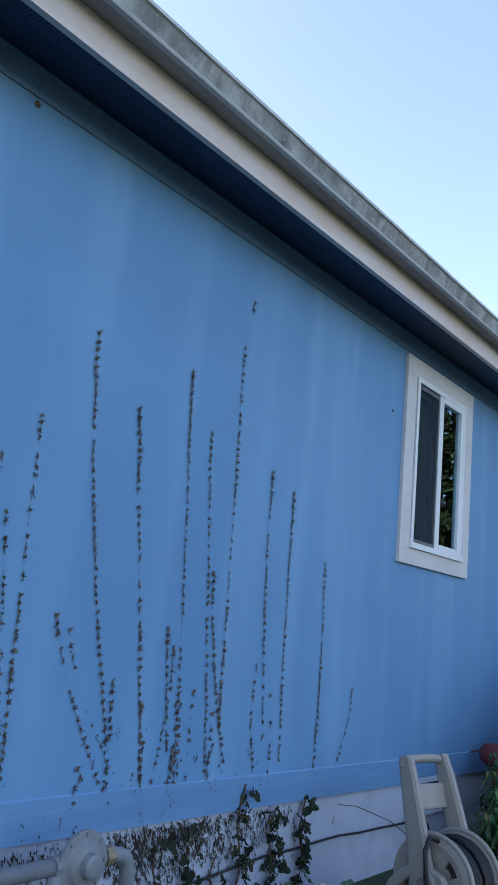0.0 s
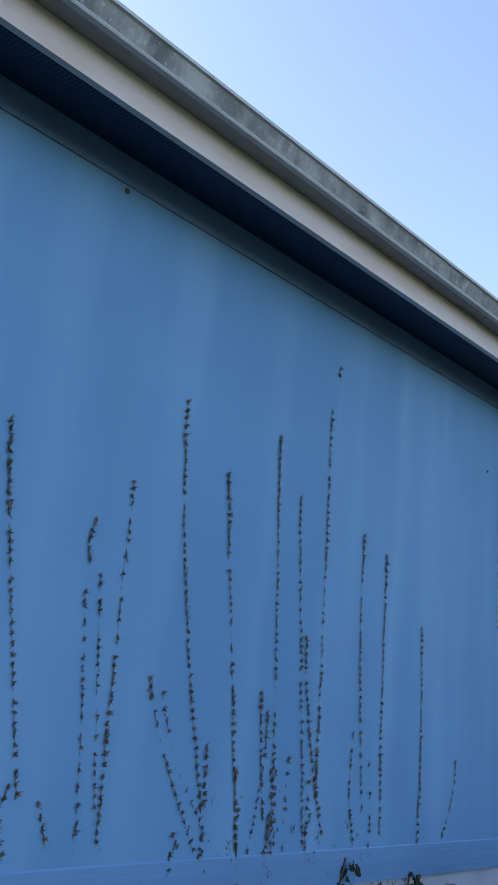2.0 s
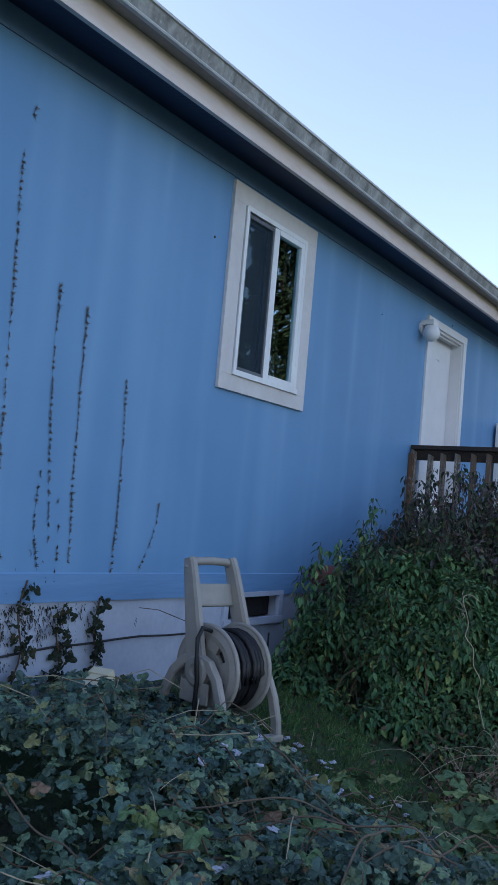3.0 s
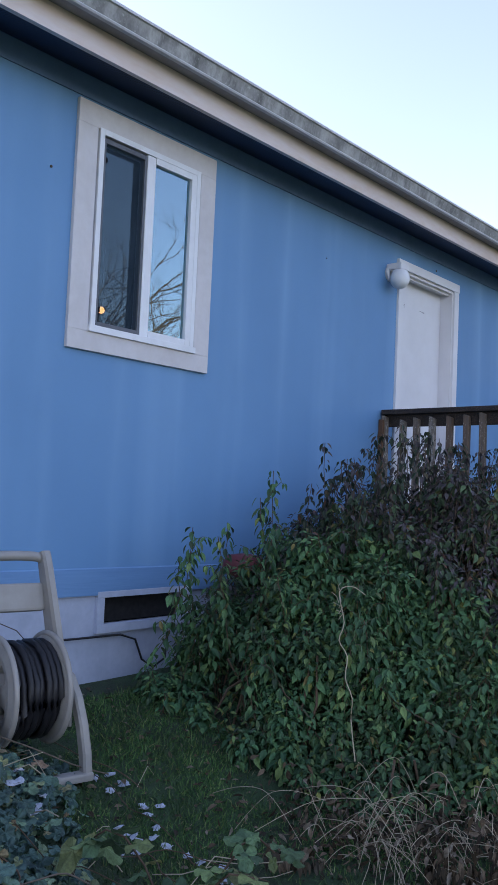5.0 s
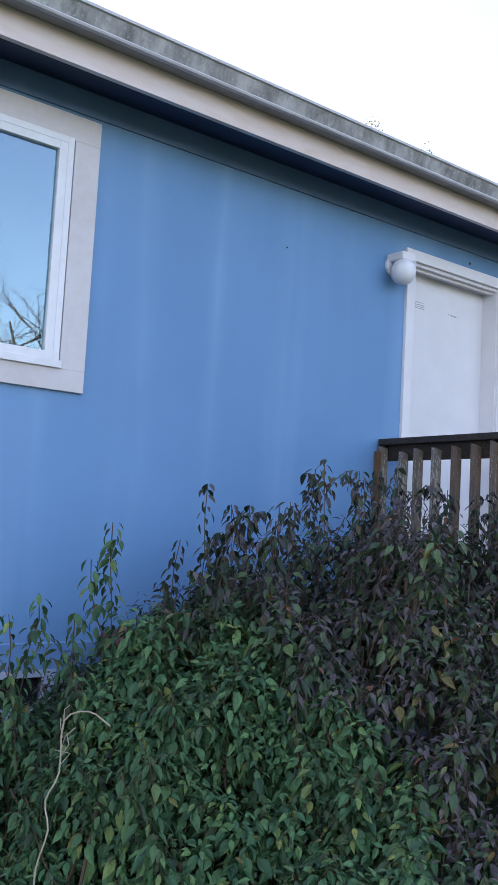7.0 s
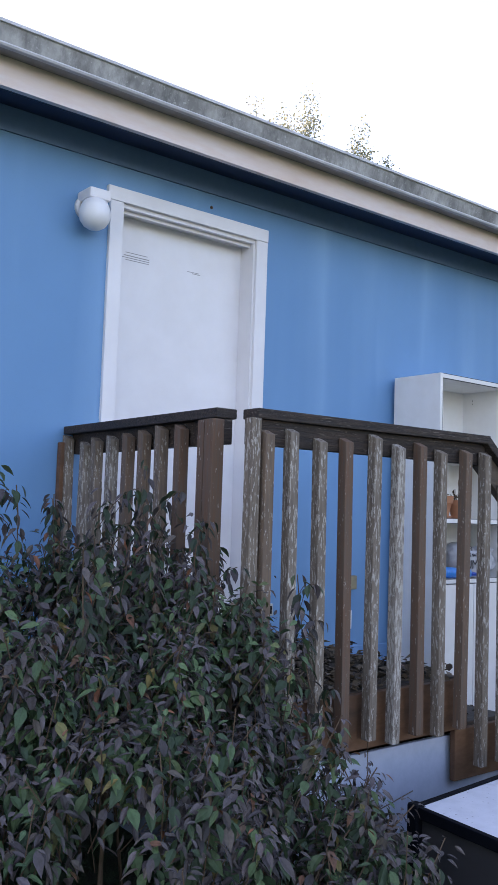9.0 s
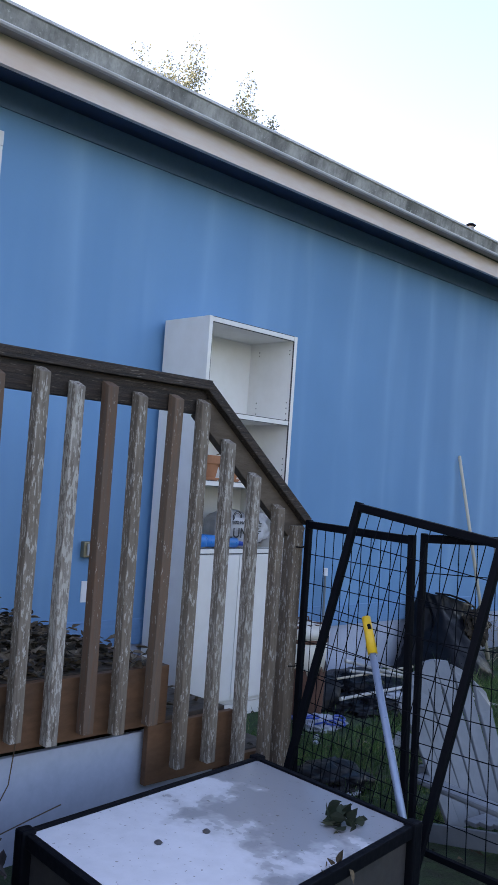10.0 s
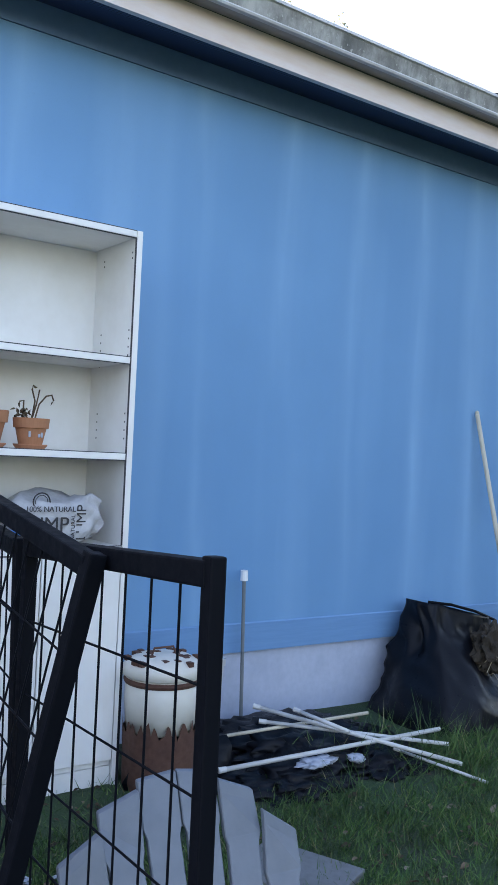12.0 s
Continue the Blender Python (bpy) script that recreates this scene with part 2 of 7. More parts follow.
M_YELLOW = surface("yellow_plastic", (0.75, 0.46, 0.02), rough=0.4, stain=0.15)
M_BLUEGREY = surface("blue_grey_tube", (0.22, 0.29, 0.42), (0.15, 0.18, 0.26), 0.35, 30, metal=0.3)
M_CHAIR = surface("grey_resin", (0.135, 0.158, 0.192), (0.10, 0.118, 0.14), 0.5, 30, stain=0.4)
M_PVC = surface("white_pvc", (0.52, 0.53, 0.53), (0.40, 0.38, 0.34), 0.4, 20)
M_CAN = surface("cream_enamel", (0.66, 0.64, 0.58), (0.42, 0.36, 0.27), 0.5, 12, stain=0.6)
M_RUST = surface("dark_rust", (0.10, 0.045, 0.03), (0.045, 0.022, 0.018), 0.85, 50, bump=0.8)
M_TARP = surface("black_plastic_sheet", (0.004, 0.005, 0.008), (0.006, 0.007, 0.010), 0.38, 26, bump=0.4, dist=0.003, spec=0.16)
M_STICK = surface("pale_wood_handle", (0.55, 0.50, 0.40), rough=0.6, scale=(4, 4, 0.4))


def wet_lid():
    """White painted sheet, half of it grey with standing damp, with dark specks."""
    m, n, l, p = nodes_of("stained_white_lid")
    blot, edge, speck = noise_of(n, l, (1, 1, 1), 3.0, 5.0), noise_of(n, l, (1, 1, 1), 17, 4.0), noise_of(n, l, (1, 1, 1), 70, 2.0)
    tc, split, low = n.new("ShaderNodeTexCoord"), n.new("ShaderNodeSeparateXYZ"), n.new("ShaderNodeMath")
    l.new(tc.outputs["Object"], split.inputs[0])
    low.operation = "MULTIPLY_ADD"
    l.new(split.outputs[1], low.inputs[0])
    low.inputs[1].default_value = 0.55
    l.new(blot, low.inputs[2])
    pool = low.outputs[0]
    c = mixed(n, l, ramp(n, l, edge, [(0.4, (0,)), (0.7, (0.5,))]), (0.62, 0.63, 0.68), (0.48, 0.49, 0.53))
    c = mixed(n, l, ramp(n, l, pool, [(0.47, (0,)), (0.57, (0.9,))]), c, (0.25, 0.26, 0.285))
    c = mixed(n, l, ramp(n, l, speck, [(0.66, (0,)), (0.72, (0.8,))]), c, (0.08, 0.07, 0.06))
    l.new(c, p.inputs["Base Color"])
    l.new(ramp(n, l, pool, [(0.46, (0.5,)), (0.54, (0.18,))]), p.inputs["Roughness"])
    bumped(n, l, p, edge, 0.2, 0.002)
    return m


M_TOPWHITE = wet_lid()
M_CRATE = surface("dark_case_side", (0.035, 0.035, 0.04), (0.07, 0.06, 0.055), 0.5, 30)
M_CARD = surface("yellowed_cardboard", (0.60, 0.55, 0.40), (0.45, 0.4, 0.28), 0.8, 20)
M_BOXGREY = surface("grey_utility_plastic", (0.42, 0.43, 0.42), (0.32, 0.32, 0.3), 0.5, 30)
M_TOTE = surface("cloudy_plastic_tote", (0.55, 0.58, 0.62), (0.42, 0.44, 0.48), 0.35, 10)
M_REDNET = surface("red_net", (0.40, 0.06, 0.03), rough=0.8)
M_REDPOT = surface("dull_red_plastic", (0.16, 0.03, 0.035), rough=0.6)
M_PAPER = surface("white_litter", (0.38, 0.42, 0.50), (0.20, 0.22, 0.27), 0.7, 60)
M_SLAB = surface("grey_stone_slab", (0.15, 0.16, 0.17), (0.08, 0.09, 0.085), 0.8, 40, bump=0.6)
M_BARK = surface("grey_bark", (0.10, 0.085, 0.07), rough=0.9, grain=40)

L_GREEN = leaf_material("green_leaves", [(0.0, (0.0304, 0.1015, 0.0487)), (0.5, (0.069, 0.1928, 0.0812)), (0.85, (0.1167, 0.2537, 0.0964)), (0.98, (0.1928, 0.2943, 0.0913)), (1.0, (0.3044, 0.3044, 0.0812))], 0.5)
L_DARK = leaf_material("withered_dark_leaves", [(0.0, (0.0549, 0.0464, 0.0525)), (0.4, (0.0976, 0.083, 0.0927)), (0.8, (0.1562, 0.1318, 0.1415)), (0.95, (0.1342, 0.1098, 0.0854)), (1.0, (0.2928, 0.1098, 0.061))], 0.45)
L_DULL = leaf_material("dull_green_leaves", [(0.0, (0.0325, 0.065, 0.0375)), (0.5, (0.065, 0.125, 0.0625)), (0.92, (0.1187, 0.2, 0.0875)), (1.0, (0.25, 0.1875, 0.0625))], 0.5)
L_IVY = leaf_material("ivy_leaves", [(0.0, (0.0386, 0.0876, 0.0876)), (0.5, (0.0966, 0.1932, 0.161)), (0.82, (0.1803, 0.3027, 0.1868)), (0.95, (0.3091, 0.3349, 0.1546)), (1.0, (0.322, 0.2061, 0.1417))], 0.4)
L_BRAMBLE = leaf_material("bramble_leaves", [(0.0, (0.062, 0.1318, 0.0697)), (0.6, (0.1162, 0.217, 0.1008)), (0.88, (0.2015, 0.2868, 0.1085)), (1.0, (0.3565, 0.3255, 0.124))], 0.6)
L_IVY_WALL = leaf_material("dark_ivy_leaves", [(0.0, (0.0096, 0.0176, 0.012)), (0.7, (0.024, 0.04, 0.024)), (1.0, (0.08, 0.068, 0.032))], 0.8)
L_DRY = leaf_material("dry_leaves", [(0.0, (0.035, 0.026, 0.02)), (0.5, (0.11, 0.074, 0.045)), (0.8, (0.22, 0.16, 0.105)), (1.0, (0.33, 0.28, 0.22))], 0.7)
L_GRASS = leaf_material("grass_blades", [(0.0, (0.0421, 0.1111, 0.0351)), (0.6, (0.0843, 0.193, 0.0527)), (0.94, (0.1638, 0.2632, 0.0761)), (1.0, (0.4212, 0.3627, 0.1989))], 0.5)
L_SPRIG = leaf_material("dark_sprig_leaves", [(0.0, (0.016, 0.030, 0.020)), (0.6, (0.034, 0.066, 0.036)), (0.92, (0.065, 0.11, 0.05)), (1.0, (0.12, 0.08, 0.05))], 0.5)
L_MOSS = leaf_material("mossy_grass", [(0.0, (0.0392, 0.112, 0.0392)), (0.6, (0.077, 0.196, 0.0588)), (0.94, (0.168, 0.28, 0.084)), (1.0, (0.35, 0.336, 0.168))], 0.7)
L_FAR = leaf_material("far_foliage", [(0.0, (0.02, 0.04, 0.015)), (1.0, (0.06, 0.09, 0.035))], 0.6)
L_VINE = leaf_material("dead_vine_roots", [(0.0, (0.034, 0.025, 0.021)), (0.5, (0.09, 0.064, 0.05)), (0.8, (0.17, 0.125, 0.09)), (1.0, (0.33, 0.26, 0.19))], 0.9, 0.0)
# distance haze put into the leaf colour as a pale grey-green
L_HAZE = leaf_material("haze_coloured_far_leaves", [(0.0, (0.2, 0.22, 0.15)), (1.0, (0.34, 0.36, 0.27))], 0.7, 0.5)
L_VINE_DARK = leaf_material("dark_vine_scraps", [(0.0, (0.012, 0.01, 0.009)), (0.7, (0.04, 0.03, 0.022)), (1.0, (0.12, 0.085, 0.05))], 0.9, 0.0)


def soil():
    m, n, l, p = nodes_of("mossy_soil")
    a, b, c3 = noise_of(n, l, (1, 1, 1), 1.4, 4.0), noise_of(n, l, (1, 1, 1), 14, 5.0), noise_of(n, l, (1, 1, 1), 110, 4.0)
    c = mixed(n, l, ramp(n, l, a, [(0.4, (0,)), (0.6, (1,))]), (0.026, 0.066, 0.026), (0.034, 0.042, 0.027))
    c = mixed(n, l, ramp(n, l, b, [(0.4, (0,)), (0.7, (1,))]), c, (0.04, 0.085, 0.032))
    c = mixed(n, l, ramp(n, l, c3, [(0.55, (0,)), (0.75, (0.8,))]), c, (0.03, 0.025, 0.018))
    l.new(c, p.inputs["Base Color"])
    p.inputs["Roughness"].default_value = 0.95
    bumped(n, l, p, c3, 0.9, 0.02)
    return m


M_SOIL = soil()


def glass():
    """Window glass: a dark clear pane with a mirror-like sheen."""
    m, n, l, p = nodes_of("window_glass")
    tr, gl, mx, fr = n.new("ShaderNodeBsdfTransparent"), n.new("ShaderNodeBsdfGlossy"), n.new("ShaderNodeMixShader"), n.new("ShaderNodeFresnel")
    tr.inputs[0].default_value = (0.75, 0.8, 0.8, 1)
    gl.inputs["Roughness"].default_value = 0.015
    gl.inputs[0].default_value = (0.58, 0.84, 0.95, 1)
    fr.inputs[0].default_value = 2.9
    l.new(fr.outputs[0], mx.inputs[0])
    l.new(tr.outputs[0], mx.inputs[1])
    l.new(gl.outputs[0], mx.inputs[2])
    l.new(mx.outputs[0], n["Material Output"].inputs[0])
    w = noise_of(n, l, (1, 1, 1), 3.0, 1.0)
    b = n.new("ShaderNodeBump")
    b.inputs["Strength"].default_value, b.inputs["Distance"].default_value = 0.25, 0.004
    l.new(w, b.inputs["Height"])
    l.new(b.outputs[0], gl.inputs["Normal"])
    return m


M_GLASS = glass()


def screen_mesh():
    """Fine insect mesh: mostly blue-grey, partly see-through."""
    m, n, l, p = nodes_of("grey_insect_screen")
    p.inputs["Roughness"].default_value, p.inputs["Specular IOR Level"].default_value = 0.5, 0.12
    l.new(ramp(n, l, noise_of(n, l, (1, 1, 1), 5.0), [(0.3, (0.014, 0.034, 0.056)), (0.7, (0.028, 0.056, 0.084))]), p.inputs["Base Color"])
    tr, mx = n.new("ShaderNodeBsdfTransparent"), n.new("ShaderNodeMixShader")
    mx.inputs[0].default_value = 0.45
    l.new(p.outputs[0], mx.inputs[1])
    l.new(tr.outputs[0], mx.inputs[2])
    l.new(mx.outputs[0], n["Material Output"].inputs[0])
    return m


M_SCREEN = screen_mesh()


def glowing(name, colour, strength):
    m, n, l, p = nodes_of(name)
    p.inputs["Emission Color"].default_value, p.inputs["Emission Strength"].default_value = (*colour, 1), strength
    return m


# ---- mesh helpers ----
OFFSET = {}


def thing(name, at, label, category, group="", kind=""):
    ob = new(name)
    ob.empty_display_size = 0.1
    ob.location = at
    OFFSET[ob] = Vector(at)
    return tagged(ob, label, category, group, kind)


def part(name, bm, material, parent, label="", smooth=False):
    me = bpy.data.meshes.new(name)
    if parent is not None:
        bm.transform(Matrix.Translation(-OFFSET[parent]))
    bm.to_mesh(me)
    bm.free()
    return mesh_part(name, me, material, parent, label, smooth)


def mesh_part(name, me, material, parent, label="", smooth=False):
    me.materials.append(material)
    if smooth:
        for f in me.polygons:
            f.use_smooth = True
    ob = new(name, me)
    if parent is not None:
        ob.parent = parent
        OFFSET[ob] = OFFSET[parent]
    else:
        OFFSET[ob] = Vector((0, 0, 0))
    if label:
        ob["label"] = label
    return ob


def solo(name, bm, material, label, category, group="", kind="", smooth=False):
    return tagged(part(name, bm, material, None, "", smooth), label, category, group, kind)


def box(lo, hi, bevel=0.0, bm=None):
    own = bmesh.new()
    m = Matrix.LocRotScale([(a + b) / 2 for a, b in zip(lo, hi)], None, [abs(b - a) for a, b in zip(lo, hi)])
    bmesh.ops.create_cube(own, size=1, matrix=m)
    if bevel:
        bmesh.ops.bevel(own, geom=own.edges[:], offset=bevel, segments=2, affect="EDGES", profile=0.6)
    return joined(bm, own)


def joined(bm, own):
    if bm is None:
        return own
    me = bpy.data.meshes.new("tmp")
    own.to_mesh(me)
    own.free()
    bm.from_mesh(me)
    bpy.data.meshes.remove(me)
    return bm


def axis_frame(p, q, up=(0, 0, 1)):
    p, q = Vector(p), Vector(q)
    d = (q - p).normalized()
    u = Vector(up)
    if abs(d.dot(u)) > 0.98:
        u = Vector((0, 1, 0))
    s = d.cross(u).normalized()
    return Matrix((s, s.cross(d).normalized(), d)).transposed().to_4x4(), (q - p).length


def beam(p, q, w, h, bevel=0.0, bm=None, up=(0, 0, 1)):
    """A bar of section w x h (h along up) from p to q."""
    rot, ln = axis_frame(p, q, up)
    own = bmesh.new()
    bmesh.ops.create_cube(own, size=1, matrix=Matrix.Diagonal((w, h, ln, 1)))
    if bevel:
        bmesh.ops.bevel(own, geom=own.edges[:], offset=bevel, segments=2, affect="EDGES", profile=0.6)
    own.transform(Matrix.Translation((Vector(p) + Vector(q)) / 2) @ rot)
    return joined(bm, own)


def tube(p, q, r, r2=None, seg=12, bm=None):
    rot, ln = axis_frame(p, q)
    own = bmesh.new()
    bmesh.ops.create_cone(own, cap_ends=True, segments=seg, radius1=r, radius2=r if r2 is None else r2, depth=ln)
    own.transform(Matrix.Translation((Vector(p) + Vector(q)) / 2) @ rot)
    return joined(bm, own)


def cable(points, r, seg=6, bm=None):
    """A round cord through points."""
    own = bmesh.new()
    pts = [Vector(p) for p in points]
    rings = []
    for i, p in enumerate(pts):
        rot, _ = axis_frame(pts[max(i - 1, 0)], pts[min(i + 1, len(pts) - 1)])
        rings.append([own.verts.new(p + rot.to_3x3() @ Vector((r * math.cos(a), r * math.sin(a), 0))) for a in [2 * math.pi * k / seg for k in range(seg)]])
    for a, b in zip(rings, rings[1:]):
        for k in range(seg):
            own.faces.new((a[k], a[(k + 1) % seg], b[(k + 1) % seg], b[k]))
    own.faces.new(rings[0][::-1])
    own.faces.new(rings[-1])
    return joined(bm, own)


def flowing(points, k=4):
    """Points along a smooth curve through the given ones."""
    p = [Vector(q) for q in points]
    p = [p[0] * 2 - p[1]] + p + [p[-1] * 2 - p[-2]]
    out = []
    for a, b, c, d in zip(p, p[1:], p[2:], p[3:]):
        for i in range(k):
            t = i / k
            out.append(0.5 * (2 * b + (c - a) * t + (2 * a - 5 * b + 4 * c - d) * t * t + (3 * b - a - 3 * c + d) * t ** 3))
    return out + [p[-2]]


def lathe(profile, at, seg=24, bm=None, axis="Z"):
    """A turned body from (radius, height) pairs."""
    own = bmesh.new()
    rings = [[own.verts.new((max(r, 0.0005) * math.cos(2 * math.pi * k / seg), max(r, 0.0005) * math.sin(2 * math.pi * k / seg), z)) for k in range(seg)] for r, z in profile]
    for a, b in zip(rings, rings[1:]):
        for k in range(seg):
            own.faces.new((a[k], a[(k + 1) % seg], b[(k + 1) % seg], b[k]))
    own.faces.new(rings[0][::-1])
    own.faces.new(rings[-1])
    if axis == "Y":
        own.transform(Matrix.Rotation(radians(-90), 4, "X"))
    if axis == "X":
        own.transform(Matrix.Rotation(radians(90), 4, "Y"))
    own.transform(Matrix.Translation(at))
    return joined(bm, own)


def along_y(profile, y0, y1, rise=0.0, ref=3.5, steps=1, bm=None):
    """A closed (x, z) outline drawn along y; z climbs by rise for each metre of y past ref."""
    own = bmesh.new()
    rings = []
    for i in range(steps + 1):
        y = y0 + (y1 - y0) * i / steps
        rings.append([own.verts.new((x, y, z + rise * (y - ref))) for x, z in profile])
    k = len(profile)
    for a, b in zip(rings, rings[1:]):
        for i in range(k):
            own.faces.new((a[i], a[(i + 1) % k], b[(i + 1) % k], b[i]))
    own.faces.new(rings[0][::-1])
    own.faces.new(rings[-1])
    bmesh.ops.recalc_face_normals(own, faces=own.faces[:])
    return joined(bm, own)


def smooth01(v, a, b):
    t = min(max((v - a) / (b - a), 0.0), 1.0)
    return t * t * (3 - 2 * t)


def ground_z(x, y):
    """Height of the yard: level by the house, falling a little towards the ivy."""
    dip = -0.30 * smooth01(x, -2.0, -0.5) * (1 - smooth01(y, 4.0, 8.0)) - 0.10 * smooth01(x, 2.5, 8.0)
    return dip - 0.03 * smooth01(y, 6, 4) + 0.012 * noise.noise((x * 2.1, y * 2.1, 0.3))


RNG = np.random.default_rng(7)

# leaf outlines: (across, along, lift), and faces
OVATE = (np.array([(0, 0, 0), (0.42, 0.3, 0.06), (0.36, 0.62, 0.05), (0, 1, -0.12), (-0.36, 0.62, 0.05), (-0.42, 0.3, 0.06), (0, 0.45, -0.06)], float),
         [(0, 1, 6), (1, 2, 6), (2, 3, 6), (3, 4, 6), (4, 5, 6), (5, 0, 6)])
POINTED = (np.array([(0, 0, 0), (0.32, 0.2, 0.05), (0.45, 0.42, 0.02), (0.28, 0.72, -0.08), (0, 1, -0.26), (-0.28, 0.72, -0.08), (-0.45, 0.42, 0.02), (-0.32, 0.2, 0.05), (0, 0.2, -0.01), (0, 0.45, -0.06), (0, 0.74, -0.15)], float),
           [(0, 1, 8), (1, 2, 9, 8), (2, 3, 10, 9), (3, 4, 10), (4, 5, 10), (5, 6, 9, 10), (6, 7, 8, 9), (7, 0, 8)])


def lobed_leaf(points=20):
    """A five-lobed ivy leaf, notched at its stalk and a little cupped."""
    vs, fs = [], []
    for k in range(points):
        a = -2.85 + 5.7 * k / (points - 1)
        r = 0.43 + 0.13 * math.cos(a * 2.9) * (1.0 if abs(a) < 1.7 else 0.5) + 0.07 * math.cos(a)
        vs.append((r * math.sin(a), 0.38 + r * math.cos(a), 0.07 * math.cos(a * 5) - 0.14 * r))
    vs.append((0.0, 0.36, 0.0))
    for k in range(points - 1):
        fs.append((k + 1, k, points))
    return np.array(vs, float), fs


IVY = lobed_leaf()
BLADE = (np.array([(0.5, 0, 0), (-0.5, 0, 0), (0.3, 0.55, 0.12), (-0.3, 0.55, 0.12), (0, 1, 0.35)], float), [(0, 2, 3, 1), (2, 4, 3)])


def scatter(shape, pos, along, across_hint, length, width, off=None):
    """One mesh of many leaves: each at pos, pointing along, with its own length and width."""
    verts, faces = shape
    pos, a = np.asarray(pos, float), np.asarray(along, float)
    if off is not None:
        pos = pos - np.array(off)
    a = a / np.linalg.norm(a, axis=1, keepdims=True)
    s = np.cross(a, across_hint)
    s /= np.maximum(np.linalg.norm(s, axis=1, keepdims=True), 1e-6)
    u = np.cross(s, a)
    n, k = len(pos), len(verts)
    L, W = np.asarray(length).reshape(-1, 1, 1), np.asarray(width).reshape(-1, 1, 1)
    v = pos[:, None, :] + s[:, None, :] * (verts[None, :, :1] * W) + a[:, None, :] * (verts[None, :, 1:2] * L) + u[:, None, :] * (verts[None, :, 2:3] * L)
    fl = []
    for i in range(n):
        b = i * k
        fl.extend([tuple(b + j for j in f) for f in faces])
    me = bpy.data.meshes.new("leaves")
    me.from_pydata(v.reshape(-1, 3).tolist(), [], fl)
    return me


def rand_dirs(n, down, spread):
    """Directions round a mean (0, 0, down) with random spread."""
    d = RNG.normal(0, 1, (n, 3)) * spread
    d[:, 2] += down
    return d

# ---- ground ----
def build_ground():
    xs = sorted(set([-150, -80, -40, -20, -10, -6, -4] + [round(-2.6 + 0.12 * i, 3) for i in range(50)] + [4, 5, 6.5, 8, 11, 16, 25, 45, 80, 150]))
    ys = sorted(set([-150, -80, -40, -20, -10, -6, -4, -2.5] + [round(-1.5 + 0.14 * i, 3) for i in range(115)] + [15.5, 17, 20, 25, 32, 45, 80, 150]))
    me = bpy.data.meshes.new("ground")
    vs = [(x, y, ground_z(x, y)) for x in xs for y in ys]
    k = len(ys)
    me.from_pydata(vs, [], [(i * k + j, (i + 1) * k + j, (i + 1) * k + j + 1, i * k + j + 1) for i in range(len(xs) - 1) for j in range(k - 1)])
    tagged(mesh_part("ground", me, M_SOIL, None, "", True), "mossy soil and thin grass of a neglected yard", "ground", kind="structure")


build_ground()

# ---- house shell ----
WALL_X = -2.16
Y0, Y1 = -4.0, 19.0
SEAM = 2.716
RISE, FALL = 0.004, -0.011


def wall_with_openings():
    """Blue siding from the skirting line to the seam, 0.12 m thick, with a window and a door cut through it."""
    holes = [(4.43, 5.16, 1.60, 2.62), (7.27, 8.07, 0.56, 2.565)]
    bm = bmesh.new()

    def block(y0, y1, z0, z1):
        b = (z0 is None), (z1 is None)
        def zb(y): return 0.41 + FALL * (y - 3.5) if b[0] else z0
        def zt(y): return SEAM - 0.001 + RISE * (y - 3.5) if b[1] else z1
        vs = [bm.verts.new((x, y, z)) for x in (WALL_X, WALL_X - 0.12) for y, z in ((y0, zb(y0)), (y1, zb(y1)), (y1, zt(y1)), (y0, zt(y0)))]
        for f in ((0, 1, 2, 3), (7, 6, 5, 4), (0, 4, 5, 1), (1, 5, 6, 2), (2, 6, 7, 3), (3, 7, 4, 0)):
            bm.faces.new([vs[i] for i in f])

    y = Y0
    for a, b, z0, z1 in holes:
        block(y, a, None, None)
        block(a, b, None, z0)
        block(a, b, z1, None)
        y = b
    block(y, Y1, None, None)
    bmesh.ops.remove_doubles(bm, verts=bm.verts[:], dist=0.0005)
    dead = collections_of_shared(bm)
    bmesh.ops.delete(bm, geom=dead, context="FACES")
    bmesh.ops.recalc_face_normals(bm, faces=bm.faces[:])
    return bm


def collections_of_shared(bm):
    """Faces that lie on one another between two blocks."""
    seen, dead = {}, []
    for f in bm.faces:
        key = tuple(sorted(v.index for v in f.verts))
        seen.setdefault(key, []).append(f)
    for fs in seen.values():
        if len(fs) > 1:
            dead += fs
    return dead


bm = wall_with_openings()
solo("wall_east", bm, M_WALL, "blue painted panel siding with pale vertical wash streaks", "wall", kind="structure")
solo("wall_backing", along_y([(WALL_X - 0.125, 0.0), (WALL_X - 0.16, 0.0), (WALL_X - 0.16, 0.35), (WALL_X - 0.125, 0.35)], Y0, Y1), M_DARK, "dark backing behind the skirting", "wall", kind="structure")
solo("trim_base", along_y([(WALL_X + 0.007, 0.398), (WALL_X - 0.02, 0.398), (WALL_X - 0.02, 0.406), (WALL_X + 0.001, 0.406), (WALL_X + 0.001, 0.520), (WALL_X + 0.003, 0.528), (WALL_X + 0.008, 0.522)], Y0, Y1, FALL, steps=30), M_BOARD, "blue painted wood-grain base board along the wall foot", "trim", kind="structure")
solo("trim_frieze", along_y([(WALL_X + 0.001, SEAM + 0.0025), (WALL_X - 0.10, SEAM + 0.0025), (WALL_X - 0.10, 2.85), (WALL_X + 0.001, 2.85)], Y0, Y1, RISE), M_FRIEZE, "blue painted frieze board under the eave", "trim", kind="structure")
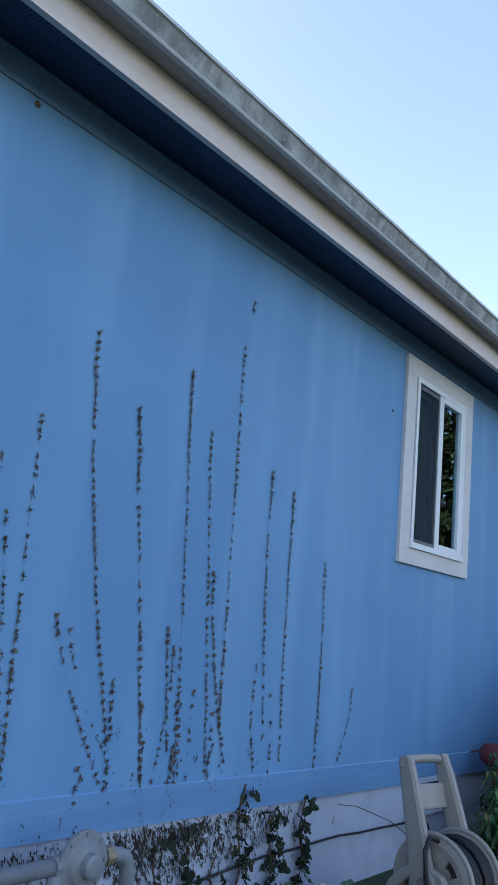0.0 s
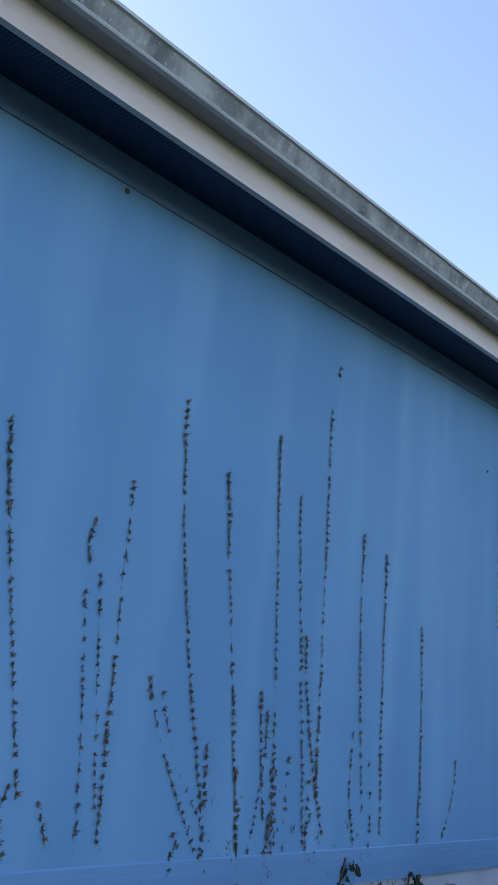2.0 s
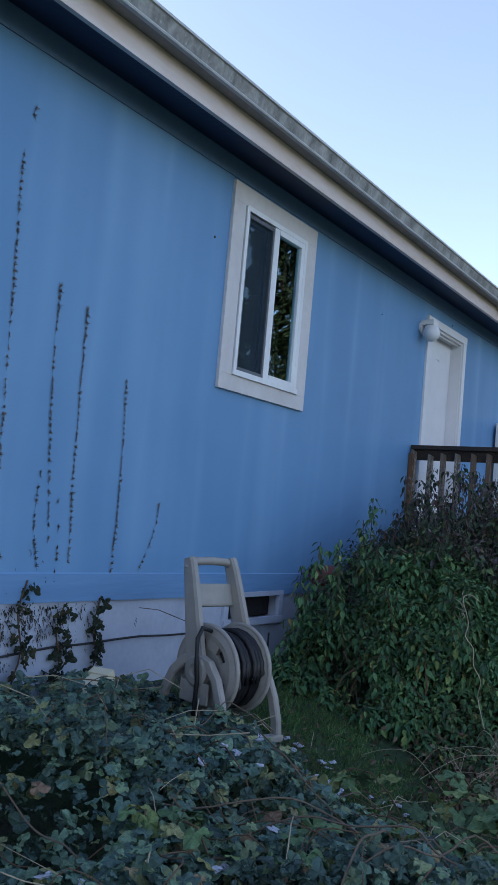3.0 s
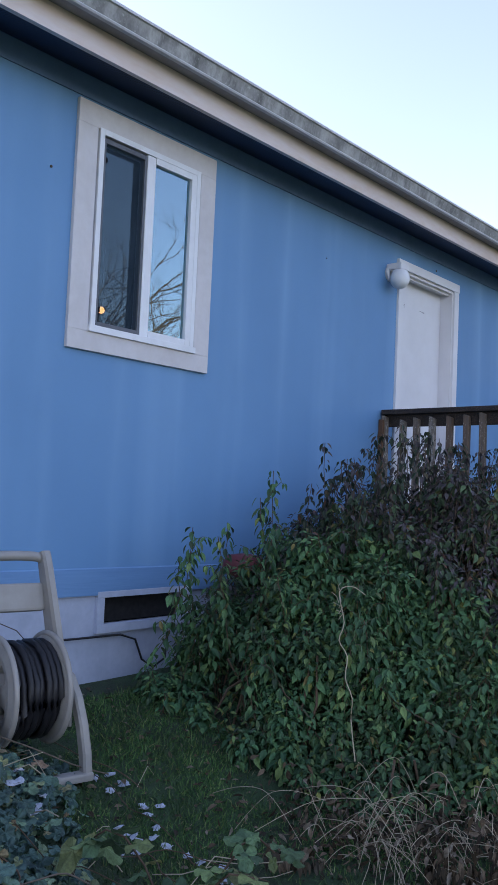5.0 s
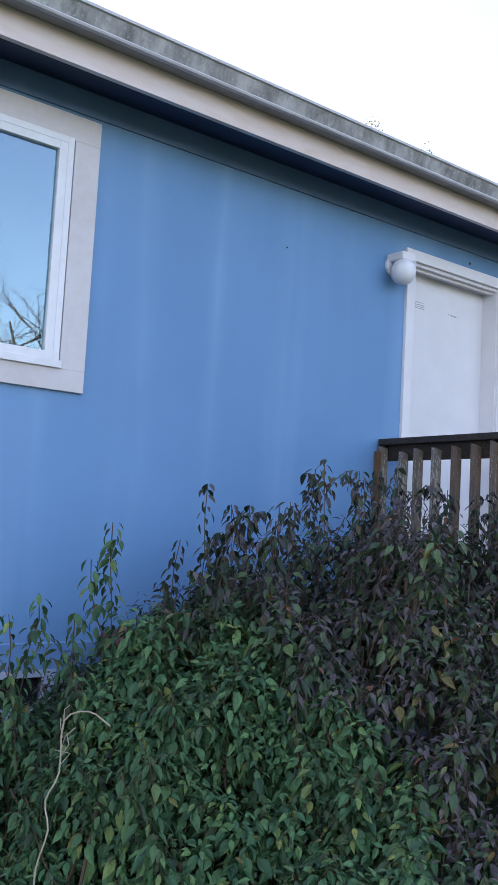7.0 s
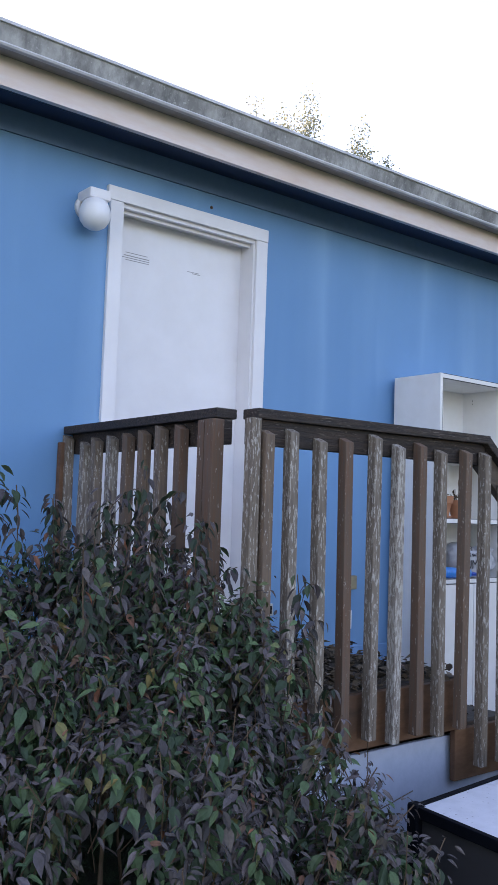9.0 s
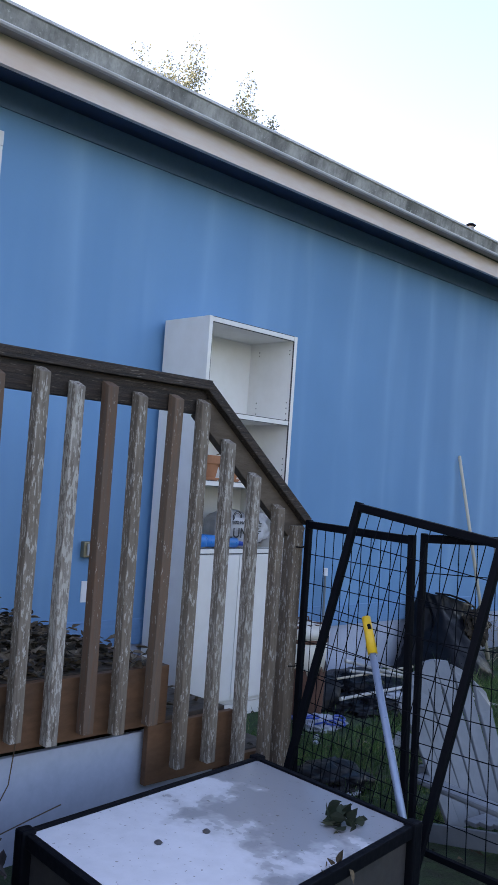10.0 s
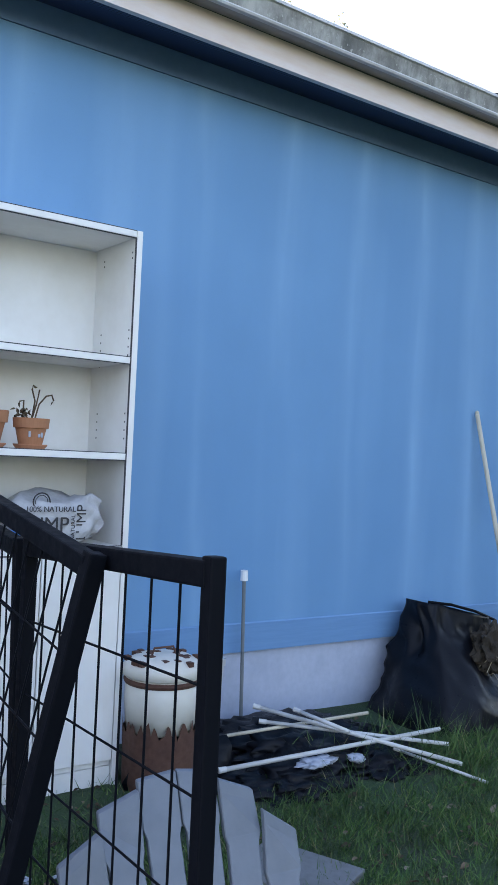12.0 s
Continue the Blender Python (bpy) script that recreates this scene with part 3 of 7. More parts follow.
solo("wall_skirting", along_y([(WALL_X - 0.012, -0.3), (WALL_X - 0.10, -0.3), (WALL_X - 0.10, 0.46), (WALL_X - 0.012, 0.46)], Y0, 4.62), M_SKIRT, "pale blue painted foundation skirting with ivy stains", "wall", kind="structure")
bm = along_y([(WALL_X - 0.012, -0.3), (WALL_X - 0.10, -0.3), (WALL_X - 0.10, 0.46), (WALL_X - 0.012, 0.46)], 5.21, Y1)
along_y([(WALL_X - 0.012, -0.3), (WALL_X - 0.10, -0.3), (WALL_X - 0.10, 0.235), (WALL_X - 0.012, 0.235)], 4.62, 5.21, bm=bm)
solo("wall_skirting_far", bm, M_SKIRT, "pale blue painted foundation skirting", "wall", kind="structure")
for y in (10.35, 12.2):
    solo("trim_joint", box((WALL_X - 0.014, y, -0.2), (WALL_X - 0.009, y + 0.006, 0.36)), M_EDGE, "narrow dark joint in the skirting", "trim", kind="structure")

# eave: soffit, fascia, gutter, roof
solo("soffit", along_y([(WALL_X - 0.05, 2.834), (-1.88, 2.780), (-1.88, 2.795), (WALL_X - 0.05, 2.849)], Y0, Y1, RISE), M_SOFFIT, "dark blue perforated soffit with eave shade in its colour", "soffit", kind="structure")
solo("fascia", along_y([(-1.868, 2.757), (-1.893, 2.757), (-1.893, 2.93), (-1.868, 2.93)], Y0, Y1 + 0.2, RISE), M_CREAM, "cream painted fascia board with tan stains", "fascia", kind="structure")


def gutter():
    g = thing("gutter", (-1.8, 3.5, 2.9), "weathered grey metal rain gutter with moss stains", "gutter", kind="structure")
    bm = along_y([(-1.866, 2.872), (-1.79, 2.863), (-1.79, 2.867), (-1.862, 2.876), (-1.862, 2.955), (-1.866, 2.955)], Y0, Y1 + 0.2, RISE, steps=8)
    part("trough", bm, M_GUTTER_PLAIN, g)
    bm = along_y([(-1.772, 2.872), (-1.757, 2.935), (-1.761, 2.935), (-1.777, 2.872)], Y0, Y1 + 0.2, RISE, steps=8)
    part("face", bm, M_GUTTER, g, "grey streaked gutter face")
    part("lower_bead", along_y([(-1.791, 2.860), (-1.770, 2.860), (-1.766, 2.867), (-1.771, 2.875), (-1.791, 2.871)], Y0, Y1 + 0.2, RISE, steps=8), M_LIP, g)
    part("lip", along_y([(-1.758, 2.935), (-1.748, 2.938), (-1.748, 2.950), (-1.762, 2.952), (-1.766, 2.940)], Y0, Y1 + 0.2, RISE, steps=8), M_LIP, g)
    for i in range(26):
        y = Y0 + 0.4 + i * 0.88
        part("strap", box((-1.86, y, 2.935 + RISE * (y - 3.5)), (-1.76, y + 0.02, 2.939 + RISE * (y - 3.5))), M_GUTTER_PLAIN, g)


gutter()
RIDGE = (-6.3, 3.72)
solo("roof", along_y([(-1.84, 2.935), RIDGE, (-10.8, 2.9), (-10.8, 2.85), (RIDGE[0], RIDGE[1] - 0.06), (-1.88, 2.88)], Y0 - 0.2, Y1 + 0.2), M_ROOF, "low grey shingle roof", "roof", kind="structure")
solo("wall_west", box((-10.5, Y0, -0.2), (-10.38, Y1, 2.85)), M_WALL, "plain blue house wall", "wall", kind="structure")
for nm, y in (("wall_south", Y0), ("wall_north", Y1 - 0.12)):
    bm = bmesh.new()
    o = [(-2.29, -0.2), (-10.37, -0.2), (-10.37, 2.84), (RIDGE[0], 3.64), (-2.29, 2.84)]
    a, b = [bm.verts.new((x, y, z)) for x, z in o], [bm.verts.new((x, y + 0.12, z)) for x, z in o]
    bm.faces.new(a), bm.faces.new(b[::-1])
    for i in range(5):
        bm.faces.new((a[i], b[i], b[(i + 1) % 5], a[(i + 1) % 5]))
    bmesh.ops.recalc_face_normals(bm, faces=bm.faces[:])
    solo(nm, bm, M_WALL, "plain blue gable wall", "wall", kind="structure")
v = thing("roof_vent", (-2.3, 12.26, 3.0), "small dark metal roof vent near the eave", "vent")
part("pipe", tube((-2.3, 12.26, 2.98), (-2.3, 12.26, 3.33), 0.025), M_GUTTER_PLAIN, v)
part("cap", lathe([(0.035, 3.32), (0.042, 3.328), (0.018, 3.345)], (-2.3, 12.26, 0), 14), M_BLACK, v)

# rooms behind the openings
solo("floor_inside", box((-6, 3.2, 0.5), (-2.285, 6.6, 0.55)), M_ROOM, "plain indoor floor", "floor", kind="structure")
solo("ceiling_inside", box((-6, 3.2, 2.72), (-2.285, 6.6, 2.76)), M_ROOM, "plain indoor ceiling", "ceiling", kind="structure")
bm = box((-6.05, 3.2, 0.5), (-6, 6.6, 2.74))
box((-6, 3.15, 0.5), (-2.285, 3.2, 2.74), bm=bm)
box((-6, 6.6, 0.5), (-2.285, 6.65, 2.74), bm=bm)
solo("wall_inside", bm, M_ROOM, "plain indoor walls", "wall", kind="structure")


def window():
    w = thing("window_1", (WALL_X, 4.79, 2.1), "white sliding vinyl window with broad off-white trim and one screened half", "window", kind="structure")
    ya, yb, za, zb = 4.327, 5.264, 1.530, 2.700
    for nm, lo, hi in (("side_trim", (ya, za + 0.09), (ya + 0.115, zb - 0.11)), ("side_trim", (yb - 0.115, za + 0.09), (yb, zb - 0.11)),
                       ("head_trim", (ya, zb - 0.11), (yb, zb)), ("sill_trim", (ya, za), (yb, za + 0.09))):
        part(nm, box((WALL_X - 0.002, *lo), (WALL_X + 0.020, *hi), 0.002), M_TRIM, w)
    # vinyl frame, proud of the trim
    a, b, c, d = 4.452, 5.142, 1.632, 2.596
    bm = box((-2.26, a, c), (-2.134, a + 0.028, d), 0.002)
    box((-2.26, b - 0.028, c), (-2.134, b, d), 0.002, bm)
    box((-2.26, a + 0.028, d - 0.028), (-2.134, b - 0.028, d), 0.002, bm)
    box((-2.26, a - 0.01, c - 0.012), (-2.126, b + 0.01, c + 0.020), 0.002, bm)
    part("window_frame", bm, M_WHITE, w)
    mid = 4.79
    s = part("sliding_sash", box((-2.20, mid - 0.028, c + 0.02), (-2.138, mid + 0.028, d - 0.03), 0.003), M_WHITE, w)
    bm = box((-2.175, b - 0.065, c + 0.02), (-2.135, b - 0.028, d - 0.028), 0.002)
    box((-2.175, mid + 0.028, d - 0.062), (-2.135, b - 0.065, d - 0.028), 0.002, bm)
    box((-2.175, mid + 0.028, c + 0.02), (-2.135, b - 0.065, c + 0.052), 0.002, bm)
    part("fixed_sash", bm, M_WHITE, w)
    bm = box((-2.175, a + 0.028, c + 0.02), (-2.140, a + 0.044, d - 0.038), 0.002)
    box((-2.175, mid - 0.046, c + 0.02), (-2.140, mid - 0.030, d - 0.038), 0.002, bm)
    box((-2.175, a + 0.044, d - 0.062), (-2.140, mid - 0.046, d - 0.038), 0.002, bm)
    box((-2.175, a + 0.044, c + 0.02), (-2.140, mid - 0.046, c + 0.042), 0.002, bm)
    part("screen_frame", bm, M_FRAME_DARK, w)
    g = part("pane", box((-2.158, mid + 0.026, c + 0.05), (-2.154, b - 0.063, d - 0.06)), M_GLASS, w)
    g.visible_shadow = False
    bm = bmesh.new()
    bm.faces.new([bm.verts.new((-2.184, y, z)) for y, z in ((a + 0.03, c + 0.022), (mid - 0.03, c + 0.022), (mid - 0.03, d - 0.03), (a + 0.03, d - 0.03))])
    g = part("pane", bm, M_GLASS, w)
    g.visible_shadow = False
    bm = bmesh.new()
    bm.faces.new([bm.verts.new((-2.150, y, z)) for y, z in ((a + 0.042, c + 0.04), (mid - 0.044, c + 0.04), (mid - 0.044, d - 0.06), (a + 0.042, d - 0.06))])
    part("insect_screen", bm, M_SCREEN, w, "grey insect screen")
    for z in (1.72, 2.44):
        part("latch", box((-2.1495, a + 0.0445, z), (-2.139, a + 0.055, z + 0.025), 0.002), M_BLACK, w)


window()
solo("window_ledge", box((-2.42, 4.4, 1.60), (-2.285, 5.2, 1.63), 0.003), M_WHITE, "white inside window ledge", "trim", kind="structure")
solo("bottle", lathe([(0.022, 0), (0.025, 0.005), (0.025, 0.05), (0.012, 0.065), (0.012, 0.085), (0.015, 0.09)], (-2.34, 4.93, 1.63)), M_WHITE, "small white bottle on the window ledge", "bottle", smooth=True)
solo("tray", box((-2.40, 4.83, 1.63), (-2.30, 5.12, 1.647), 0.004), M_FASC_BROWN, "brown woven tray on the window ledge", "tray")
lp = thing("pendant_lamp", (-3.85, 5.92, 2.72), "small lit pendant bulb deep in the dark room", "lamp")
part("cord", tube((-3.85, 5.92, 2.718), (-3.85, 5.92, 2.205), 0.004), M_BLACK, lp)
part("bulb", lathe([(0.010, 0.028), (0.02, 0.016), (0.024, 0.0), (0.018, -0.014), (0.004, -0.022)][::-1], (-3.85, 5.92, 2.18), 14), glowing("warm_bulb", (1.0, 0.50, 0.16), 1.3), lp, "glowing warm bulb", True)


def door():
    d = thing("door_1", (WALL_X, 7.67, 0.56), "plain white painted exterior door, shut, in a white frame", "door", kind="structure")
    part("door_leaf", box((-2.295, 7.29, 0.60), (-2.262, 8.055, 2.55), 0.001), M_DOOR, d)
    bm = box((-2.30, 7.272, 0.565), (-2.157, 7.292, 2.545))
    box((-2.30, 8.050, 0.565), (-2.157, 8.068, 2.545), bm=bm)
    box((-2.30, 7.272, 2.542), (-2.157, 8.068, 2.562), bm=bm)
    part("jamb", bm, M_DOOR, d)
    part("stop", box((-2.20, 7.293, 2.526), (-2.185, 8.049, 2.541), 0.001), M_DOOR, d)
    part("side_casing", box((WALL_X - 0.002, 7.215, 0.56), (WALL_X + 0.020, 7.282, 2.56), 0.003), M_DOOR, d)
    part("side_casing", box((WALL_X - 0.002, 8.060, 0.56), (WALL_X + 0.020, 8.131, 2.56), 0.003), M_DOOR, d)
    part("head_casing", box((WALL_X - 0.002, 7.20, 2.56), (WALL_X + 0.024, 8.131, 2.624), 0.003), M_DOOR, d)
    part("threshold", box((-2.29, 7.275, 0.562), (-2.12, 8.065, 0.598), 0.004), M_GUTTER_PLAIN, d)
    bm = box((-2.2622, 7.36, 2.36), (-2.2612, 7.50, 2.364))
    for k, (y, z, w) in enumerate(((7.37, 2.375, 0.12), (7.35, 2.35, 0.15), (7.37, 2.34, 0.13), (7.72, 2.352, 0.07), (7.75, 2.346, 0.05))):
        box((-2.2622, y, z), (-2.2612, y + w, z + 0.003), bm=bm)
    part("scratch", bm, M_GUTTER_PLAIN, d, "thin grey scratches")


door()


def porch_lamp():
    p = thing("porch_light", (-2.14, 7.10, 2.5), "white globe porch light on a white bracket beside the door", "lamp")
    bm = lathe([(0.055, 0), (0.055, 0.018), (0.045, 0.022)], (-2.158, 7.10, 2.49), 20, axis="X")
    box((-2.158, 7.055, 2.505), (-2.035, 7.16, 2.552), 0.012, bm)
    part("bracket", bm, M_DOOR, p, smooth=False)
    part("globe", lathe([(0.03, 0.07), (0.052, 0.058), (0.066, 0.026), (0.069, 0.0), (0.064, -0.026), (0.047, -0.05), (0.026, -0.063), (0.003, -0.068)][::-1], (-2.07, 7.10, 2.44), 28), M_WHITE, p, "white glass globe", True)


porch_lamp()


def vent():
    v = thing("foundation_vent", (WALL_X, 4.92, 0.31), "dark slot vent in a pale wooden frame in the skirting", "vent")
    bm = box((WALL_X - 0.02, 4.60, 0.372), (WALL_X + 0.008, 5.24, 0.402), 0.002)
    box((WALL_X - 0.02, 4.60, 0.205), (WALL_X + 0.012, 5.24, 0.248), 0.002, bm)
    box((WALL_X - 0.02, 4.60, 0.248), (WALL_X + 0.008, 4.645, 0.372), 0.002, bm)
    box((WALL_X - 0.02, 5.19, 0.248), (WALL_X + 0.008, 5.24, 0.372), 0.002, bm)
    part("frame", bm, M_SKIRT, v)
    # solid near-black panel stands in for the unlit hollow behind the slot
    part("mesh", box((WALL_X - 0.08, 4.64, 0.245), (WALL_X - 0.07, 5.195, 0.375)), M_DARK, v, "near-black panel for the unlit slot")


vent()


# ---- porch deck and railings ----
def deck():
    d = thing("porch_deck", (-1.6, 7.65, 0.0), "small wooden porch deck with brown stained edge boards", "deck", kind="structure")
    for i in range(9):
        x = -2.14 + i * 0.127
        part("deck_board", box((x, 7.10, 0.515), (x + 0.12, 8.24, 0.55), 0.003), M_DECK, d)
    part("edge_board", box((-0.992, 7.08, 0.355), (-0.962, 8.27, 0.548), 0.003), M_FASC_BROWN, d, "brown stained edge board")
    part("edge_board", box((-2.15, 7.062, 0.355), (-0.992, 7.092, 0.548), 0.003), M_FASC_BROWN, d)
    part("edge_board", box((-2.15, 8.245, 0.355), (-0.992, 8.272, 0.548), 0.003), M_FASC_BROWN, d)
    part("side_panel", box((-1.03, 7.10, -0.1), (-1.01, 8.554, 0.322)), M_SKIRT, d, "pale blue plywood skirt")
    part("side_panel", box((-2.14, 7.10, -0.1), (-1.031, 7.12, 0.354)), M_SKIRT, d)
    part("step", box((-2.1, 8.275, 0.325), (-0.995, 8.58, 0.365), 0.004), M_DECK, d)
    part("stringer", box((-0.990, 8.20, 0.155), (-0.965, 8.60, 0.352), 0.003), M_FASC_BROWN, d, "brown stained step side")
    part("riser", box((-2.1, 8.555, 0.0), (-0.995, 8.578, 0.324), 0.002), M_FASC_BROWN, d)
    part("step", box((-2.1, 8.582, 0.15), (-0.995, 8.86, 0.185), 0.004), M_DECK, d)
    part("stringer", box((-0.990, 8.602, 0.0), (-0.965, 8.88, 0.183), 0.003), M_FASC_BROWN, d)
    part("riser", box((-2.1, 8.84, 0.0), (-0.995, 8.858, 0.149), 0.002), M_FASC_BROWN, d)


deck()


def baluster_mesh(length):
    """A 38 mm square baluster, its top cut at a slant; origin at the foot."""
    w = 0.019
    bm = box((-w, -w, 0), (w, w, length), 0.003)
    for v in bm.verts:
        if v.co.z > length * 0.9:
            v.co.z -= (v.co.x + w) * 0.45
    me = bpy.data.meshes.new("baluster")
    bm.to_mesh(me)
    bm.free()
    me.materials.append(M_BAL)
    return me


def put_baluster(parent, me, at, tilt=0.0):
    ob = new("baluster", me)
    ob.parent = parent
    ob.location = Vector(at) - OFFSET[parent]
    ob.rotation_euler = (radians(random.uniform(-0.5, 0.5)) + tilt, radians(random.uniform(-0.5, 0.5)), 0)
    OFFSET[ob] = OFFSET[parent]
    return ob


def railings():
    random.seed(3)
    r = thing("porch_railing", (-0.96, 7.7, 0.0), "weathered brown porch railing with chipped balusters, sloping down the steps", "railing")
    # level rail, two planks on edge and one flat
    bm = beam((-0.975, 7.128, 1.505), (-0.945, 8.325, 1.505), 0.085, 0.034, 0.004)
    part("handrail", bm, M_RAIL, r, "dark weathered handrail")
    part("under_rail", beam((-0.965, 7.110, 1.445), (-0.950, 8.325, 1.445), 0.036, 0.085, 0.003), M_RAIL, r)
    part("handrail", beam((-0.945, 8.31, 1.505), (-0.945, 8.885, 1.045), 0.085, 0.034, 0.004), M_RAIL, r, "dark weathered handrail")
    part("under_rail", beam((-0.952, 8.315, 1.430), (-0.952, 8.87, 0.985), 0.036, 0.085, 0.003), M_RAIL_SIDE, r)
    long_me = baluster_mesh(1.08)
    for i, y in enumerate((7.165, 7.275, 7.405, 7.527, 7.66, 7.781, 7.906, 8.025, 8.157)):
        put_baluster(r, long_me, (-0.928 + 0.002 * i, y, 0.385 + random.uniform(-0.02, 0.02)))
    put_baluster(r, baluster_mesh(1.24), (-0.91, 8.288, 0.215))
    short = baluster_mesh(1.12)
    for y, z in ((8.43, 0.21), (8.578, 0.10), (8.714, -0.01)):
        put_baluster(r, short, (-0.912, y, z))
    part("post", box((-0.965, 7.098, 0.37), (-0.925, 7.136, 1.488), 0.004), M_BAL, r)
    part("post", box((-0.96, 8.80, -0.05), (-0.905, 8.855, 1.03), 0.004), M_BAL, r, "grey weathered post")
    s = thing("side_railing", (-1.6, 7.09, 0.0), "weathered brown railing between the wall and the porch corner", "railing")
    part("handrail", beam((-2.15, 7.085, 1.502), (-1.056, 7.092, 1.508), 0.085, 0.034, 0.004), M_RAIL, s, "dark weathered handrail")
    part("under_rail", beam((-2.14, 7.10, 1.445), (-1.058, 7.10, 1.448), 0.036, 0.085, 0.003, up=(0, 0, 1)), M_RAIL, s)
    for x in (-2.116, -1.994, -1.874, -1.759, -1.639, -1.514, -1.393, -1.271):
        put_baluster(s, long_me, (x, 7.062, 0.385 + random.uniform(-0.02, 0.02)))
    part("post", box((-2.155, 7.02, 0.3), (-2.12, 7.058, 1.45), 0.004), M_FASC_BROWN, s)
    part("post", box((-1.157, 7.045, 0.37), (-1.119, 7.083, 1.488), 0.004), M_BAL, s)
    part("post", box((-1.103, 7.035, 0.30), (-1.055, 7.083, 1.488), 0.004), M_BAL, s)


railings()

# ---- shrubs ----
def mound(x, y):
    """Height of the dense shrub mass over the plan, before its loose sprigs."""
    h = 0.60 * smooth01(y, 4.47, 5.08) + 0.38 * smooth01(y, 4.95, 5.8)
    h *= 1 - smooth01(y, 7.0, 7.55)
    front = -0.52 + 0.75 * smooth01(y, 4.3, 6.2) - 0.58 * smooth01(y, 6.7, 7.5)
    back = -1.98 + 0.08 * (1 - smooth01(y, 5.1, 5.6))
    if x > front or x < back:
        return 0.0
    u = (x - back) / (front - back)
    prof = min(1.0, (1 - u) * 2.1) ** 0.55 * min(1.0, 0.55 + u * 1.6)
    return h * prof * (1 + 0.38 * noise.noise((x * 3.6, y * 3.6, 1.7)) + 0.24 * noise.noise((x * 8, y * 8, 4.1)))


def drooping(n, spread=0.55):
    return rand_dirs(n, -0.85, spread * 0.85)


class Leaves:
    """Leaf places, directions, facings and lengths, gathered for one mesh."""

    def __init__(self):
        self.rows = []

    def add(self, pos, along, facing, length):
        self.rows.append((*pos, *along, *facing, length))

    def mesh(self, material, parent, name, label, wide, seed):
        if not self.rows:
            return
        a, r = np.array(self.rows), np.random.default_rng(seed)
        me = scatter(POINTED, a[:, 0:3], a[:, 3:6], a[:, 6:9], a[:, 9], a[:, 9] * r.uniform(wide * 0.8, wide * 1.2, len(a)), OFFSET[parent])
        mesh_part(name, me, material, parent, label)["kind"] = "stuff"


def green_edge(x, y):
    """Height up to which fresh green shoots cover the front of the withered shrub."""
    w = y + 1.2 * (x + 0.6)
    return 0.75 - 0.19 * smooth01(w, 4.75, 5.1) - 0.05 * smooth01(w, 5.3, 5.5) - 0.1 * smooth01(w, 5.5, 5.67) - 0.7 * smooth01(w, 5.62, 5.85)


def shoot(rnd, p, axis, size, many, put):
    """The end of a shoot: leaves all round it, the lower ones longer and hanging."""
    side = axis.orthogonal().normalized()
    other = axis.cross(side)
    turn = rnd.uniform(0, 6.28)
    for k in range(many):
        f = k / max(many - 1, 1)
        a = turn + k * 2.4
        out = side * math.cos(a) + other * math.sin(a)
        d = out * (0.75 + 0.2 * f) + axis * (0.35 - 0.45 * f) + Vector((0, 0, -0.30 - 0.5 * f)) + Vector((rnd.gauss(0, 0.2), rnd.gauss(0, 0.2), rnd.gauss(0, 0.2)))
        at = p - axis * (0.10 * f) + out * (0.008 + 0.02 * f) + Vector((rnd.gauss(0, 0.006), rnd.gauss(0, 0.006), rnd.gauss(0, 0.006)))
        face = axis + out * 0.5 + Vector((rnd.gauss(0, 0.3), rnd.gauss(0, 0.3), rnd.gauss(0, 0.3)))
        put(at, d, face, size * (0.55 + 0.55 * f) * rnd.uniform(0.7, 1.25), f)


